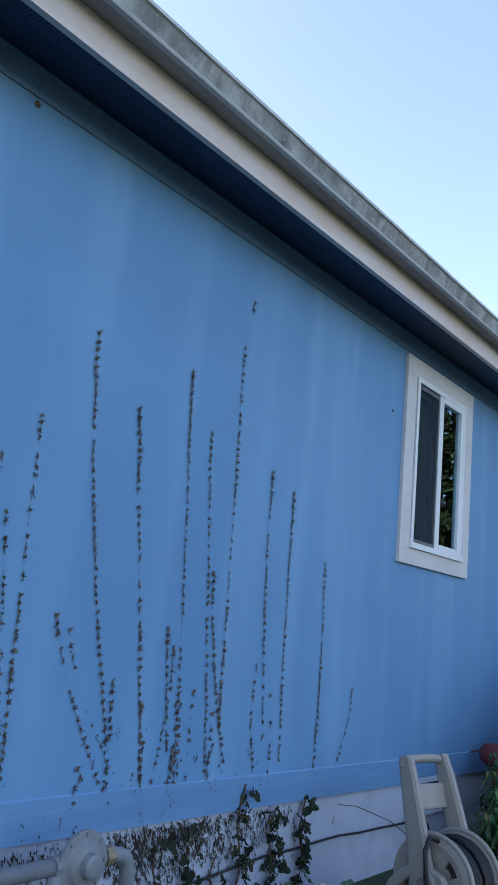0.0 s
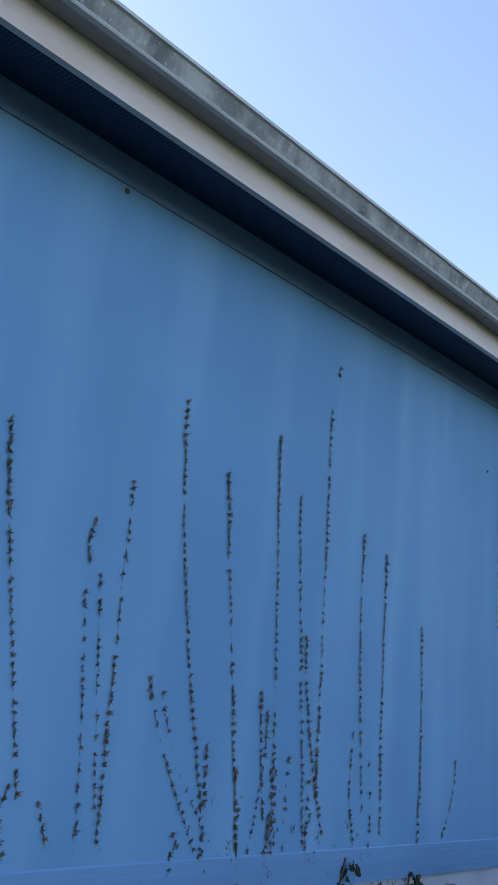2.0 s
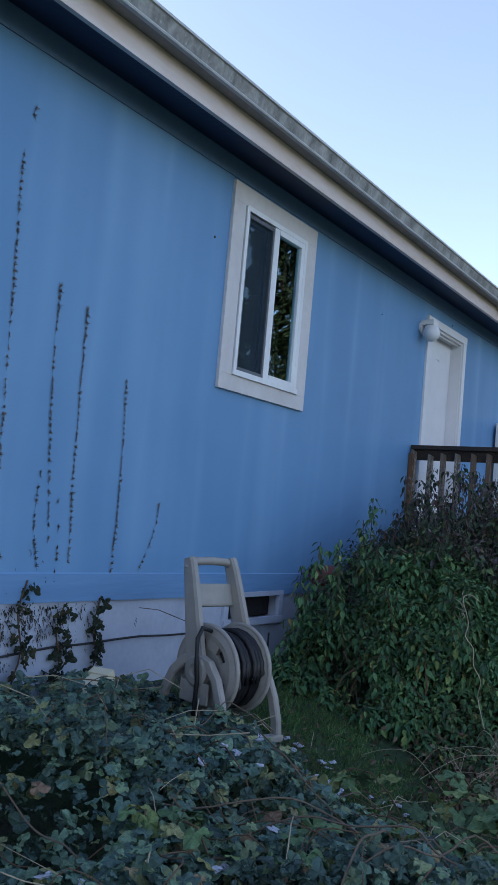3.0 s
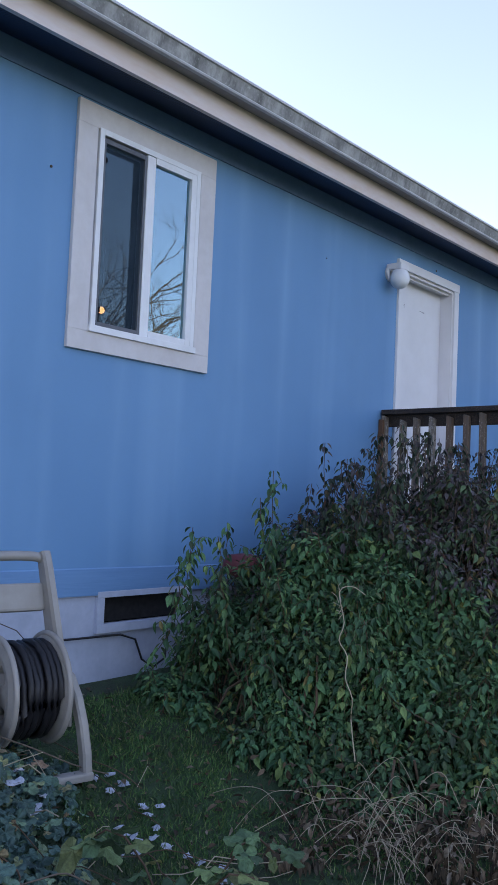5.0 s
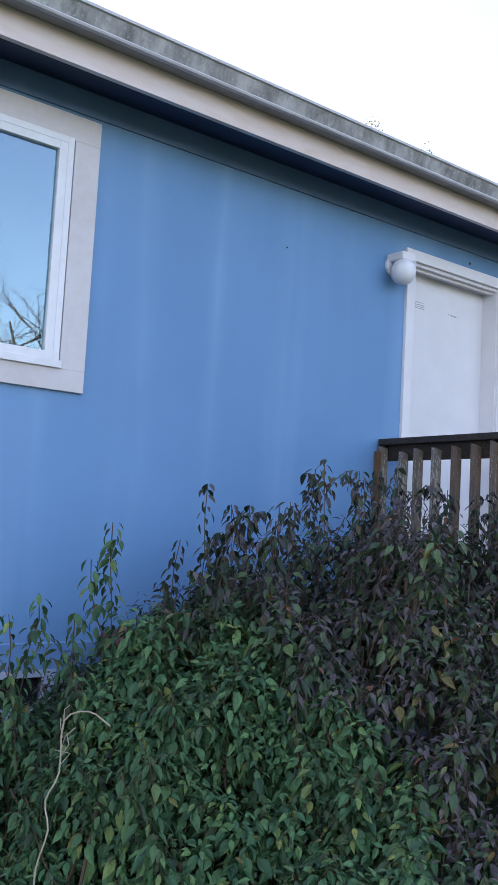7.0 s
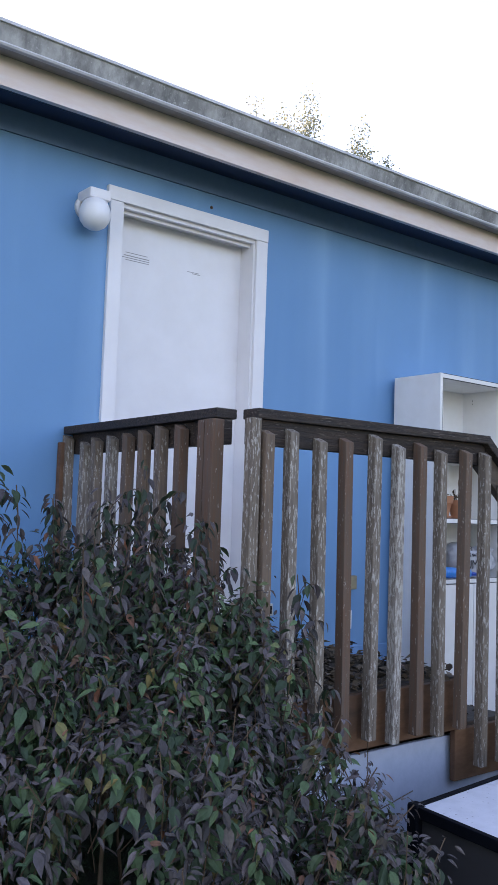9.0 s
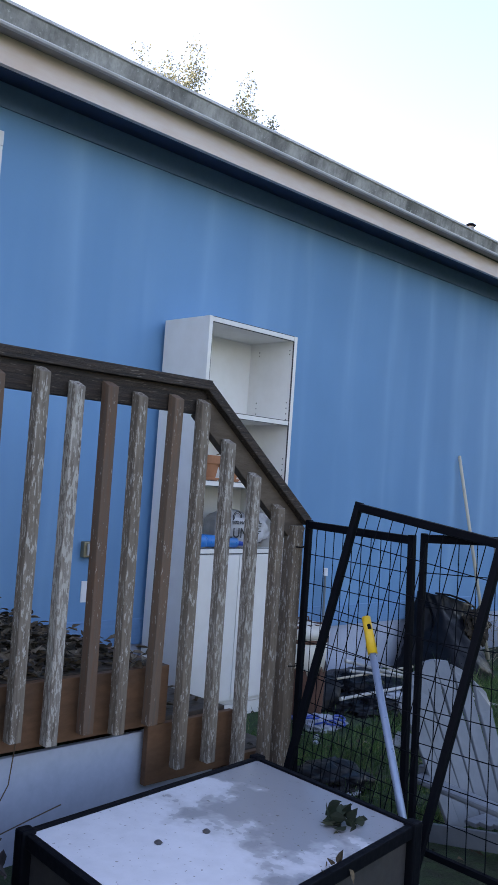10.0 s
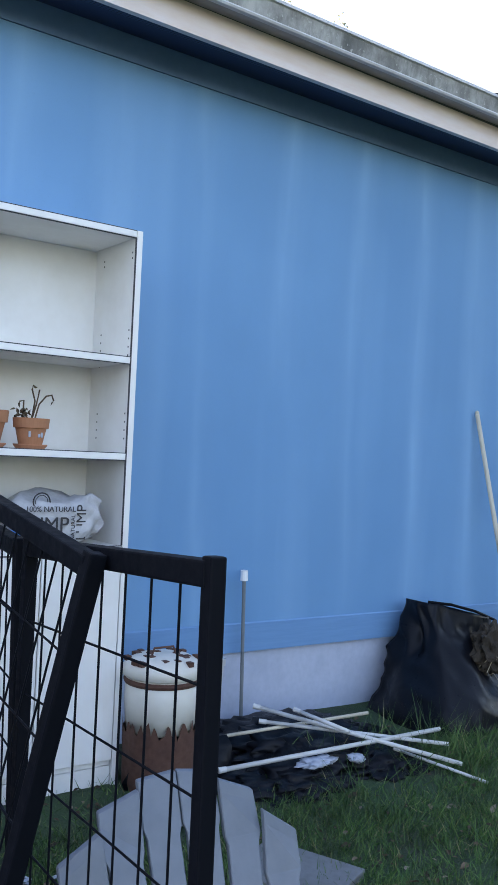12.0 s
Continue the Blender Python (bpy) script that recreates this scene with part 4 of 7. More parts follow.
def shrub(name, label, y0, y1, count, sprigs, seed, size, tops, fresh, tired, withered, keep):
    """Stems from the ground, a mass of leafy shoots that hang over one another, and upright sprigs with gaps above it."""
    rnd = random.Random(seed)
    cx, cy = -1.0, (y0 + y1) / 2
    base = thing(name, (cx, cy, ground_z(cx, cy)), label, "shrub")
    good, bad, tops_of = Leaves(), Leaves(), Leaves()
    stems = bmesh.new()
    made = tries = 0
    while made < count and tries < count * 40:
        tries += 1
        x, y = rnd.uniform(-1.98, 0.3), rnd.uniform(y0, y1)
        h = mound(x, y)
        if h < 0.07:
            continue
        hx, hy = (mound(x + 0.04, y) - h) / 0.04, (mound(x, y + 0.04) - h) / 0.04
        hx, hy = max(min(hx, 4.0), -4.0), max(min(hy, 4.0), -4.0)
        steep = math.sqrt(1 + hx * hx + hy * hy)
        if rnd.random() * 4.2 > steep:
            continue
        nrm = Vector((-hx, -hy, 1)) / steep
        g = ground_z(x, y)
        z = g + h - (rnd.uniform(0, min(steep * 0.05, h * 0.8)))
        lump = noise.noise((x * 5.0, y * 5.0, z * 5.0 + 3)) + 0.5 * noise.noise((x * 11.0, y * 11.0, z * 11.0))
        if lump < -0.24 and rnd.random() < (0.9 if z - g > 0.3 else 0.5):
            continue
        deep = 0.0 if rnd.random() < 0.72 else rnd.uniform(0.05, 0.16)
        p = Vector((x, y, z)) + nrm * (0.15 * lump + rnd.gauss(0, 0.015) - deep)
        if p.z < g + 0.05 or not keep(p):
            continue
        axis = (nrm * rnd.uniform(0.3, 0.8) + Vector((rnd.gauss(0, 0.25), rnd.gauss(0, 0.25), rnd.uniform(0.5, 1.0)))).normalized()
        share = withered(p)
        tone = share + 0.5 * noise.noise((x * 3.1, y * 3.1, z * 3.1 + 9))

        def put(at, d, face, ln, f):
            (bad if rnd.random() < tone * (1.25 - 0.9 * f) else good).add(at, d, face, ln)

        shoot(rnd, p, axis, size, rnd.randint(8, 14), put)
        if made % 3 == 0:
            cable([p - axis * 0.20 - Vector((0.03, 0, 0.05)), p - axis * 0.09, p], 0.0016, 4, stems)
        made += 1
    for i in range(34):
        x, y = rnd.uniform(-1.8, -0.6), rnd.uniform(y0 + 0.1, y1 - 0.1)
        h = mound(x, y)
        if h > 0.2:
            g = ground_z(x, y)
            bx, by = x + rnd.uniform(-0.25, 0.15), y + rnd.uniform(-0.2, 0.2)
            cable([(bx, by, ground_z(bx, by) - 0.03), ((bx + x) / 2 + rnd.gauss(0, 0.04), (by + y) / 2 + rnd.gauss(0, 0.04), g + h * 0.5), (x, y, g + h * 0.85)], 0.0055, 5, stems)
    for i in range(sprigs + len(tops)):
        if i < len(tops):
            x, y, zt = tops[i]
            h = mound(x, y)
        else:
            x, y = rnd.uniform(-1.75, -0.75), rnd.uniform(y0 + 0.1, y1 - 0.1)
            h = mound(x, y)
            zt = ground_z(x, y) + h + rnd.uniform(0.08, 0.24)
        zb = ground_z(x, y) + h * 0.65
        if h < 0.1 or zt - zb < 0.08 or not keep(Vector((x, y, zt))):
            continue
        tone = withered(Vector((x, y, zt))) * 0.5 + 0.2 * rnd.random()
        lean = Vector((rnd.gauss(0, 0.14), rnd.gauss(0, 0.14), 0))
        main = [Vector((x, y, zb)) - lean * (1 - k / 6) ** 2 + Vector((rnd.gauss(0, 0.007), rnd.gauss(0, 0.007), (zt - zb) * k / 6)) for k in range(7)]
        runs = [main]
        for b in range(rnd.randint(2, 4)):
            root = main[rnd.randint(2, 5)]
            a, ln = rnd.uniform(0, 6.28), rnd.uniform(0.07, 0.17)
            go = Vector((math.cos(a) * 0.75, math.sin(a) * 0.75, 0.7)) * ln
            runs.append([root + go * f + Vector((0, 0, 0.03 * math.sin(f * 3.1))) for f in (0, 0.35, 0.7, 1.0)])
        for pts in runs:
            cable(pts, 0.0021 if pts is main else 0.0013, 4, stems)
            whole = sum((b - a).length for a, b in zip(pts, pts[1:]))
            steps = max(int(whole / 0.021), 2)
            for k in range(steps + 1):
                f = min(k / steps, 0.999) * (len(pts) - 1)
                p = pts[int(f)].lerp(pts[int(f) + 1], f - int(f))
                a = k * 1.62 + rnd.gauss(0, 0.4)
                for q in ((0.0, 3.14) if rnd.random() < 0.7 else (0.0,)):
                    out = Vector((math.cos(a + q), math.sin(a + q), 0))
                    d = out * rnd.uniform(0.3, 1.0) + Vector((rnd.gauss(0, 0.2), rnd.gauss(0, 0.2), -rnd.uniform(0.3, 1.0)))
                    (bad if rnd.random() < tone else tops_of).add(p + out * rnd.uniform(0.006, 0.022), d, out + Vector((0, 0, 0.5)), size * rnd.uniform(0.6, 1.2))
    part("stem_mass", stems, M_STEM, base, "thin brown stems")["kind"] = "stuff"
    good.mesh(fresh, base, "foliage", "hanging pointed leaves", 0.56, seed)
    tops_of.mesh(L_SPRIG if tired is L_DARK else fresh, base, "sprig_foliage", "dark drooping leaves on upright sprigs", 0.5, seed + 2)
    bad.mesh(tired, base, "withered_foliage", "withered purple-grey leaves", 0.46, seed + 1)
    return base


def is_green(p):
    return p.x > -1.5 and p.z < green_edge(p.x, p.y) + 0.16 * noise.noise((p.x * 4, p.y * 4, p.z * 4))


shrub("shrub", "green leafy shrub with drooping pointed leaves beside the wall", 4.36, 5.5, 1750, 10, 11, 0.050,
      [(-1.53, 5.12, 1.01), (-1.55, 5.05, 0.88), (-1.6, 4.66, 0.74), (-1.6, 4.56, 0.56), (-1.62, 4.9, 0.76), (-1.5, 5.0, 0.74), (-1.55, 4.78, 0.70), (-1.75, 4.72, 0.60), (-1.4, 4.92, 0.72), (-1.7, 4.5, 0.45)],
      L_GREEN, L_DULL, lambda p: 0.22 if p.z > 0.5 else 0.08, lambda p: (p.z < 0.74 or p.y < 5.25) and (p.y < 5.0 or is_green(p) or p.x < -1.5))
shrub("shrub", "withered dark shrub with purple-grey and green leaves before the porch", 5.0, 7.55, 4000, 30, 12, 0.046,
      [(-1.5, 5.48, 1.17), (-1.48, 5.36, 0.96), (-1.45, 5.56, 1.08), (-1.5, 5.68, 1.10), (-1.35, 5.75, 1.12), (-1.2, 6.0, 1.2), (-1.3, 5.88, 1.29), (-1.3, 6.07, 1.26), (-1.3, 6.16, 1.27), (-1.28, 6.26, 1.25), (-1.32, 6.34, 1.2),
       (-1.5, 6.48, 1.31), (-1.3, 6.6, 1.22), (-1.0, 6.6, 1.24), (-1.3, 6.8, 1.21), (-1.25, 6.9, 1.24), (-1.28, 7.04, 1.20), (-0.85, 6.85, 1.12), (-1.5, 6.3, 1.24), (-0.7, 6.4, 1.08), (-1.05, 7.0, 1.16), (-0.75, 7.15, 1.0), (-1.3, 7.22, 1.12), (-1.4, 7.3, 1.0)],
      L_DULL, L_DARK, lambda p: 0.72 if p.y > 5.5 else 0.5, lambda p: not is_green(p))
shrub("shrub", "bright green leafy undergrowth in front of the withered shrub", 5.2, 6.2, 1100, 0, 21, 0.050, [],
      L_GREEN, L_DULL, lambda p: 0.12, is_green)


def dry_tangle():
    """Pale dead stalks, and brown leaves hanging on dead shoots, at the foot of the shrub."""
    rnd = random.Random(5)
    bm = bmesh.new()
    for i in range(105):
        u = rnd.random()
        x, y = -0.62 + 0.50 * u + rnd.gauss(0, 0.07), 4.36 + 0.28 * u + rnd.gauss(0, 0.07)
        g = ground_z(x, y)
        long = i < 40
        a = rnd.gauss(-0.9, 0.8) if long else rnd.uniform(0, 6.28)
        ln, up = (rnd.uniform(0.18, 0.40), rnd.uniform(0.05, 0.2)) if long else (rnd.uniform(0.05, 0.17), rnd.uniform(0.0, 0.13))
        p = Vector((x, y, g + rnd.uniform(0.02, 0.25)))
        q = p + Vector((math.cos(a) * ln, math.sin(a) * ln, rnd.uniform(-0.12, 0.05)))
        q.z = max(q.z, ground_z(q.x, q.y) + 0.01)
        mid = (p + q) / 2 + Vector((rnd.gauss(0, 0.02), rnd.gauss(0, 0.02), up * 0.6))
        cable(flowing([p, p.lerp(mid, 0.55) + Vector((0, 0, up * 0.12)), mid, q.lerp(mid, 0.5) + Vector((0, 0, up * 0.10)), q], 3), rnd.uniform(0.0006, 0.0013), 4, bm)
    solo("dry_stalks", bm, M_STRAW, "tangle of pale dead stalks at the shrub's foot", "dead stalks", kind="stuff")
    bm = cable(flowing([(-0.60, 4.46, 0.0), (-0.655, 4.51, 0.12), (-0.64, 4.49, 0.2), (-0.685, 4.51, 0.26), (-0.70, 4.54, 0.33), (-0.745, 4.55, 0.38), (-0.745, 4.58, 0.44), (-0.787, 4.604, 0.545), (-0.77, 4.66, 0.565), (-0.735, 4.70, 0.535)], 3), 0.0021, 6)
    for k in range(6):
        cable([(-0.787, 4.604, 0.545 - 0.02 * k), (-0.787 + rnd.gauss(0, 0.010), 4.61 + rnd.gauss(0, 0.010), 0.57 - 0.02 * k), (-0.787 + rnd.gauss(0, 0.022), 4.615 + rnd.gauss(0, 0.018), 0.58 - 0.02 * k)], 0.0013, 4, bm)
    solo("bare_stalk", bm, M_STRAW, "single pale dead stalk rising before the shrub", "stalk")
    for x, y, up in ((-0.18, 4.55, 0.20), (-0.05, 4.62, 0.24), (-0.12, 4.44, 0.16), (0.03, 4.52, 0.18), (-0.26, 4.48, 0.16), (0.08, 4.72, 0.22), (0.02, 4.40, 0.12), (-0.62, 4.36, 0.10)):
        g = ground_z(x, y)
        top = g + up
        t = thing("dead_shoot", (x, y, g), "dead brown shoot with hanging dry leaves at the shrub's foot", "dead shoot", "dead shoots before the shrub")
        leaves, lean = Leaves(), Vector((rnd.gauss(0.0, 0.12), rnd.gauss(-0.08, 0.10), 0))
        pts = [Vector((x, y, g - 0.02)) + lean * f * f + Vector((0, 0, (top - g) * f)) for f in (0, 0.25, 0.5, 0.75, 1.0)]
        part("stem", cable(pts, 0.0016, 5), M_STEM, t)
        for k in range(80):
            f = rnd.uniform(0.2, 1.0) * 3.999
            p = pts[int(f)].lerp(pts[int(f) + 1], f - int(f))
            a = rnd.uniform(0, 6.28)
            out = Vector((math.cos(a), math.sin(a), 0))
            leaves.add(p + out * rnd.uniform(0.005, 0.085), out * 0.45 + Vector((0, 0, -0.8)), out + Vector((0, 0, 0.4)), rnd.uniform(0.028, 0.052))
        leaves.mesh(L_DRY, t, "foliage", "dry brown hanging leaves", 0.5, 71)
    n = 2200
    pos = np.array([(-0.8 + 1.15 * u + rnd.gauss(0, 0.13), 4.42 + 0.85 * u + rnd.gauss(0, 0.13), 0) for u in [rnd.random() for _ in range(n)]])
    for p in pos:
        p[2] = ground_z(p[0], p[1]) + abs(rnd.gauss(0.03, 0.07))
    L = RNG.uniform(0.018, 0.045, n)
    tagged(mesh_part("dry_leaves", scatter(POINTED, pos, rand_dirs(n, -0.3, 0.7), RNG.normal(0, 1, (n, 3)), L, L * 0.5), L_DRY, None), "dry brown leaves at the shrub's foot", "leaves", kind="stuff")


dry_tangle()


# ---- ivy ----
def ivy_height(x, y):
    e = smooth01(y, 0.2, 1.2) * (1 - smooth01(y, 3.35 - 0.25 * smooth01(x, -1.5, -0.9), 4.05 - 0.3 * smooth01(x, -1.5, -0.9)))
    e *= 1 - smooth01(x - 0.5 * (3.2 - y), -0.25, 0.2)
    return e * (0.10 + 0.13 * smooth01(x, -2.1, -1.2)) * (1.15 + 0.9 * noise.noise((x * 2.3, y * 2.3, 7.7)) + 0.4 * noise.noise((x * 7, y * 7, 2.2)))


def ivy_bed():
    global RNG
    RNG = np.random.default_rng(31)
    rnd = random.Random(31)
    pos = []
    while len(pos) < 16000:
        x, y = rnd.uniform(-2.1, 1.0), rnd.uniform(0.6, 4.1)
        h = ivy_height(x, y)
        if h < 0.025 or rnd.random() > 0.35 + h * 3.2:
            continue
        pos.append((x, y, ground_z(x, y) + max(h - abs(rnd.gauss(0, 0.05)), 0.015) + 0.02))
    n = len(pos)
    d = RNG.normal(0, 1, (n, 3))
    d[:, 2] = d[:, 2] * 0.5 - 0.35
    up = np.tile((0.25, -0.2, 1.0), (n, 1)) + RNG.normal(0, 0.45, (n, 3))
    L = RNG.uniform(0.022, 0.068, n)
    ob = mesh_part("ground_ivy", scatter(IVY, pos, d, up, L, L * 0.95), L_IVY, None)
    tagged(ob, "dense bed of dark ivy leaves on the ground", "ivy", kind="stuff")
    bm = bmesh.new()
    for i in range(70):
        x, y = rnd.uniform(-1.9, 0.8), rnd.uniform(1.2, 4.1)
        a = rnd.uniform(0, 6.28)
        pts = []
        for k in range(6):
            px, py = x + math.cos(a) * 0.1 * k + rnd.gauss(0, 0.02), y + math.sin(a) * 0.1 * k + rnd.gauss(0, 0.02)
            pts.append((px, py, ground_z(px, py) + ivy_height(px, py) * rnd.uniform(0.8, 1.15) + 0.02 + 0.05 * math.sin(k * 0.63) * rnd.random()))
        cable(flowing(pts, 3), rnd.uniform(0.0012, 0.0028), 5, bm)
    pale = bmesh.new()
    for i in range(90):
        x, y = rnd.uniform(-1.7, 0.7), rnd.uniform(1.6, 4.1)
        a, ln = rnd.uniform(0, 6.28), rnd.uniform(0.06, 0.28)
        z = ground_z(x, y) + ivy_height(x, y) + 0.02
        cable([(x, y, z), (x + math.cos(a) * ln * 0.5, y + math.sin(a) * ln * 0.5, z + rnd.uniform(0.0, 0.05)), (x + math.cos(a) * ln, y + math.sin(a) * ln, z + rnd.uniform(-0.02, 0.06))], rnd.uniform(0.001, 0.0022), 4, pale)
    for i in range(10):
        x, y = rnd.uniform(-1.4, -0.1), rnd.uniform(1.9, 3.7)
        cane = bmesh.new()
        a, ln = rnd.gauss(0.6, 0.5), rnd.uniform(0.45, 0.9)
        pts = [Vector((x + math.cos(a) * ln * f, y + math.sin(a) * ln * f, 0)) for f in (0, 0.15, 0.3, 0.45, 0.6, 0.75, 0.9, 1.0)]
        rise = rnd.uniform(0.03, 0.12)
        for k, p in enumerate(pts):
            p.z = ground_z(p.x, p.y) + ivy_height(p.x, p.y) * 0.9 + rise * math.sin(3.0 * k / 7) + 0.015
            p.x += rnd.gauss(0, 0.008)
        cable(flowing(pts, 3), rnd.uniform(0.002, 0.0036), 6, cane)
        solo("bramble_cane", cane, M_CANE, "brown bramble cane arching over the ivy", "cane", "bramble canes")
    solo("dry_twigs", pale, M_STRAW, "pale dry twigs scattered over the ivy", "twigs", kind="stuff")
    solo("bramble_stems", bm, M_STEM, "brown bramble stems across the ivy", "stems", kind="stuff")


ivy_bed()


def brambles():
    """Larger soft leaves on arching stems, nearer the path."""
    rnd = random.Random(41)
    for i, (x, y) in enumerate(((0.10, 2.05), (-0.15, 2.5), (-0.42, 2.15), (-0.30, 3.05), (0.12, 2.75), (-0.62, 2.75), (-0.75, 3.15), (-0.95, 2.55), (0.28, 2.55), (0.32, 3.1), (0.05, 3.35), (-0.15, 3.65), (0.3, 3.5), (-0.5, 3.55))):
        g = ground_z(x, y)
        b = thing("bramble", (x, y, g), "arching bramble with broad green and yellowing leaves", "bramble", "brambles in the ivy")
        bm, pos = bmesh.new(), []
        for s in range(3):
            a, reach, up = rnd.uniform(0, 6.28), rnd.uniform(0.18, 0.36), rnd.uniform(0.2, 0.30)
            pts = [(x + math.cos(a) * reach * f, y + math.sin(a) * reach * f, g + up * math.sin(f * 2.2) + 0.02) for f in (0, 0.2, 0.4, 0.6, 0.8, 1.0)]
            cable(pts, 0.003, 5, bm)
            for p in pts[1:]:
                for k in range(3):
                    pos.append((p[0] + rnd.gauss(0, 0.025), p[1] + rnd.gauss(0, 0.025), p[2] + rnd.gauss(0, 0.015)))
        part("stems", bm, M_STEM, b)["kind"] = "stuff"
        n = len(pos)
        d = RNG.normal(0, 1, (n, 3))
        d[:, 2] = d[:, 2] * 0.3 - 0.4
        L = RNG.uniform(0.055, 0.112, n)
        o = mesh_part("foliage", scatter(IVY, pos, d, np.tile((0, 0, 1.0), (n, 1)) + RNG.normal(0, 0.3, (n, 3)), L, L * 0.85, OFFSET[b]), L_BRAMBLE, b)


brambles()


def wall_ivy():
    """Living ivy that climbs the skirting, each strand a stem with dark leaves."""
    rnd = random.Random(51)
    for y, top, many in ((2.62, 0.36, 16), (2.80, 0.39, 24), (2.95, 0.26, 16), (3.10, 0.50, 52), (3.33, 0.39, 80), (3.56, 0.42, 75), (2.70, 0.18, 22)):
        b = thing("climbing_ivy", (WALL_X, y, 0.0), "dark ivy strand climbing the pale skirting", "ivy", "ivy strands on the skirting")
        pts = [(WALL_X + 0.012, y + 0.02 * math.sin(k * 1.3 + y), -0.05 + (top + 0.05) * k / 8) for k in range(9)]
        part("stem", cable(pts, 0.004, 5), M_STEM, b)
        wide = 0.011 if y > 3.4 else 0.024
        pos = [(WALL_X + rnd.uniform(0.015, 0.05), y + 0.02 * math.sin(z * 24 + y) + rnd.gauss(0, wide), z) for z in [rnd.uniform(-0.05, top) for _ in range(many)]]
        n = len(pos)
        d = RNG.normal(0, 1, (n, 3)) * 0.6
        d[:, 2] -= 0.5
        hint = np.tile((1.0, 0, 0.2), (n, 1)) + RNG.normal(0, 0.35, (n, 3))
        L = RNG.uniform(0.022, 0.055, n)
        mesh_part("foliage", scatter(IVY, pos, d, hint, L, L * 0.95, OFFSET[b]), L_IVY_WALL, b)


wall_ivy()

# dead vine traces left on the wall: foot and tip of each run, (y, z) to (y, z)
TRACES_A = [(2.04, 2.04, 2.31, 0.69), (2.02, 1.09, 2.34, 0.5), (2.09, 1.05, 2.33, 0.63), (2.28, 1.83, 2.52, 0.42), (2.54, 2.05, 2.68, 0.51),
            (2.69, 1.84, 2.87, 0.42), (2.85, 2.28, 2.91, 0.71), (2.79, 1.3, 2.98, 0.54), (3.13, 1.77, 3.22, 0.65), (3.31, 1.71, 3.35, 0.56), (3.61, 1.43, 3.63, 0.48)]
TRACES_B = [(3.94, 0.86, 3.84, 0.55), (2.56, 1.08, 2.62, 0.65), (3.13, 0.95, 3.17, 0.54), (2.89, 2.46, 2.9, 2.41), (2.6, 1.01, 2.55, 0.55), (1.37, 1.77, 1.59, 0.74),
            (1.72, 1.54, 1.72, 1.42), (1.77, 1.38, 1.87, 0.66), (1.72, 1.32, 1.81, 0.6), (1.85, 1.7, 1.89, 0.59), (1.34, 1.3, 1.39, 0.95), (1.67, 0.72, 1.71, 0.61), (1.56, 0.76, 1.57, 0.59)]


def vine_trace(ya, za, yb, zb, seed, rich=1.0):
    """One dead run: star-shaped tufts of rootlets stuck to the paint along a broken thread."""
    rnd = random.Random(seed)
    pos, d, L, W = [], [], [], []
    bow, z = rnd.uniform(-0.02, 0.02), za

    def line_y(z):
        f = (za - z) / max(za - zb, 0.01)
        return ya + (yb - ya) * (f ** 1.3) + bow * math.sin(3.14 * f) + 0.005 * noise.noise((z * 9, ya * 5, seed))

    while z > zb:
        f = (za - z) / (za - zb)
        strong = 0.62 + 0.75 * noise.noise((z * 2.6, ya * 3, seed * 0.7)) + (0.25 if f < 0.12 else 0.0)
        if rnd.random() < (0.55 + 0.5 * strong) * (0.5 + 0.5 * rich):
            size = max(0.45 + 0.55 * strong, 0.35) * rnd.uniform(0.75, 1.15)
            tall = rnd.random() < 0.3
            for k in range(int(9 + 8 * max(strong, 0))):
                a = rnd.uniform(0, 6.28)
                pos.append((WALL_X + 0.0025 + 0.003 * rnd.random(), line_y(z) + rnd.gauss(0, 0.0022), z + rnd.gauss(0, 0.006 if tall else 0.003)))
                d.append((0.12 * rnd.random(), math.cos(a) * (0.45 if tall else 1.0), math.sin(a)))
                L.append(rnd.uniform(0.009, 0.020) * size)
                W.append(rnd.uniform(0.0024, 0.0048))
        if rnd.random() < 0.7 * rich:
            for k in range(2):
                zz = z - 0.010 - 0.006 * k
                pos.append((WALL_X + 0.0022, line_y(zz), zz))
                d.append((0, (line_y(zz - 0.01) - line_y(zz)) * 40 + rnd.gauss(0, 0.08), -1))
                L.append(rnd.uniform(0.007, 0.014))
                W.append(rnd.uniform(0.0013, 0.0026))
        z -= rnd.uniform(0.023, 0.034)
    if not pos:
        return
    hint = np.tile((1.0, 0, 0), (len(pos), 1)) + np.random.default_rng(seed).normal(0, 0.2, (len(pos), 3))
    ob = mesh_part("dead_vine", scatter(BLADE, pos, d, hint, L, np.array(W)), L_VINE, None)
    tagged(ob, "brown rootlets of a dead vine stuck to the blue wall", "dead vine", "dead vine traces on the wall")


vr = random.Random(64)
TRACES_C = [(y, vr.uniform(0.58, 0.92), y + vr.uniform(-0.02, 0.07), vr.uniform(0.43, 0.54)) for y in [vr.gauss(2.6, 0.22) for _ in range(13)]]
for i, row in enumerate(TRACES_A + TRACES_B + TRACES_C):
    vine_trace(*row, seed=100 + i, rich=0.4 if i >= len(TRACES_A + TRACES_B) else 1.0)


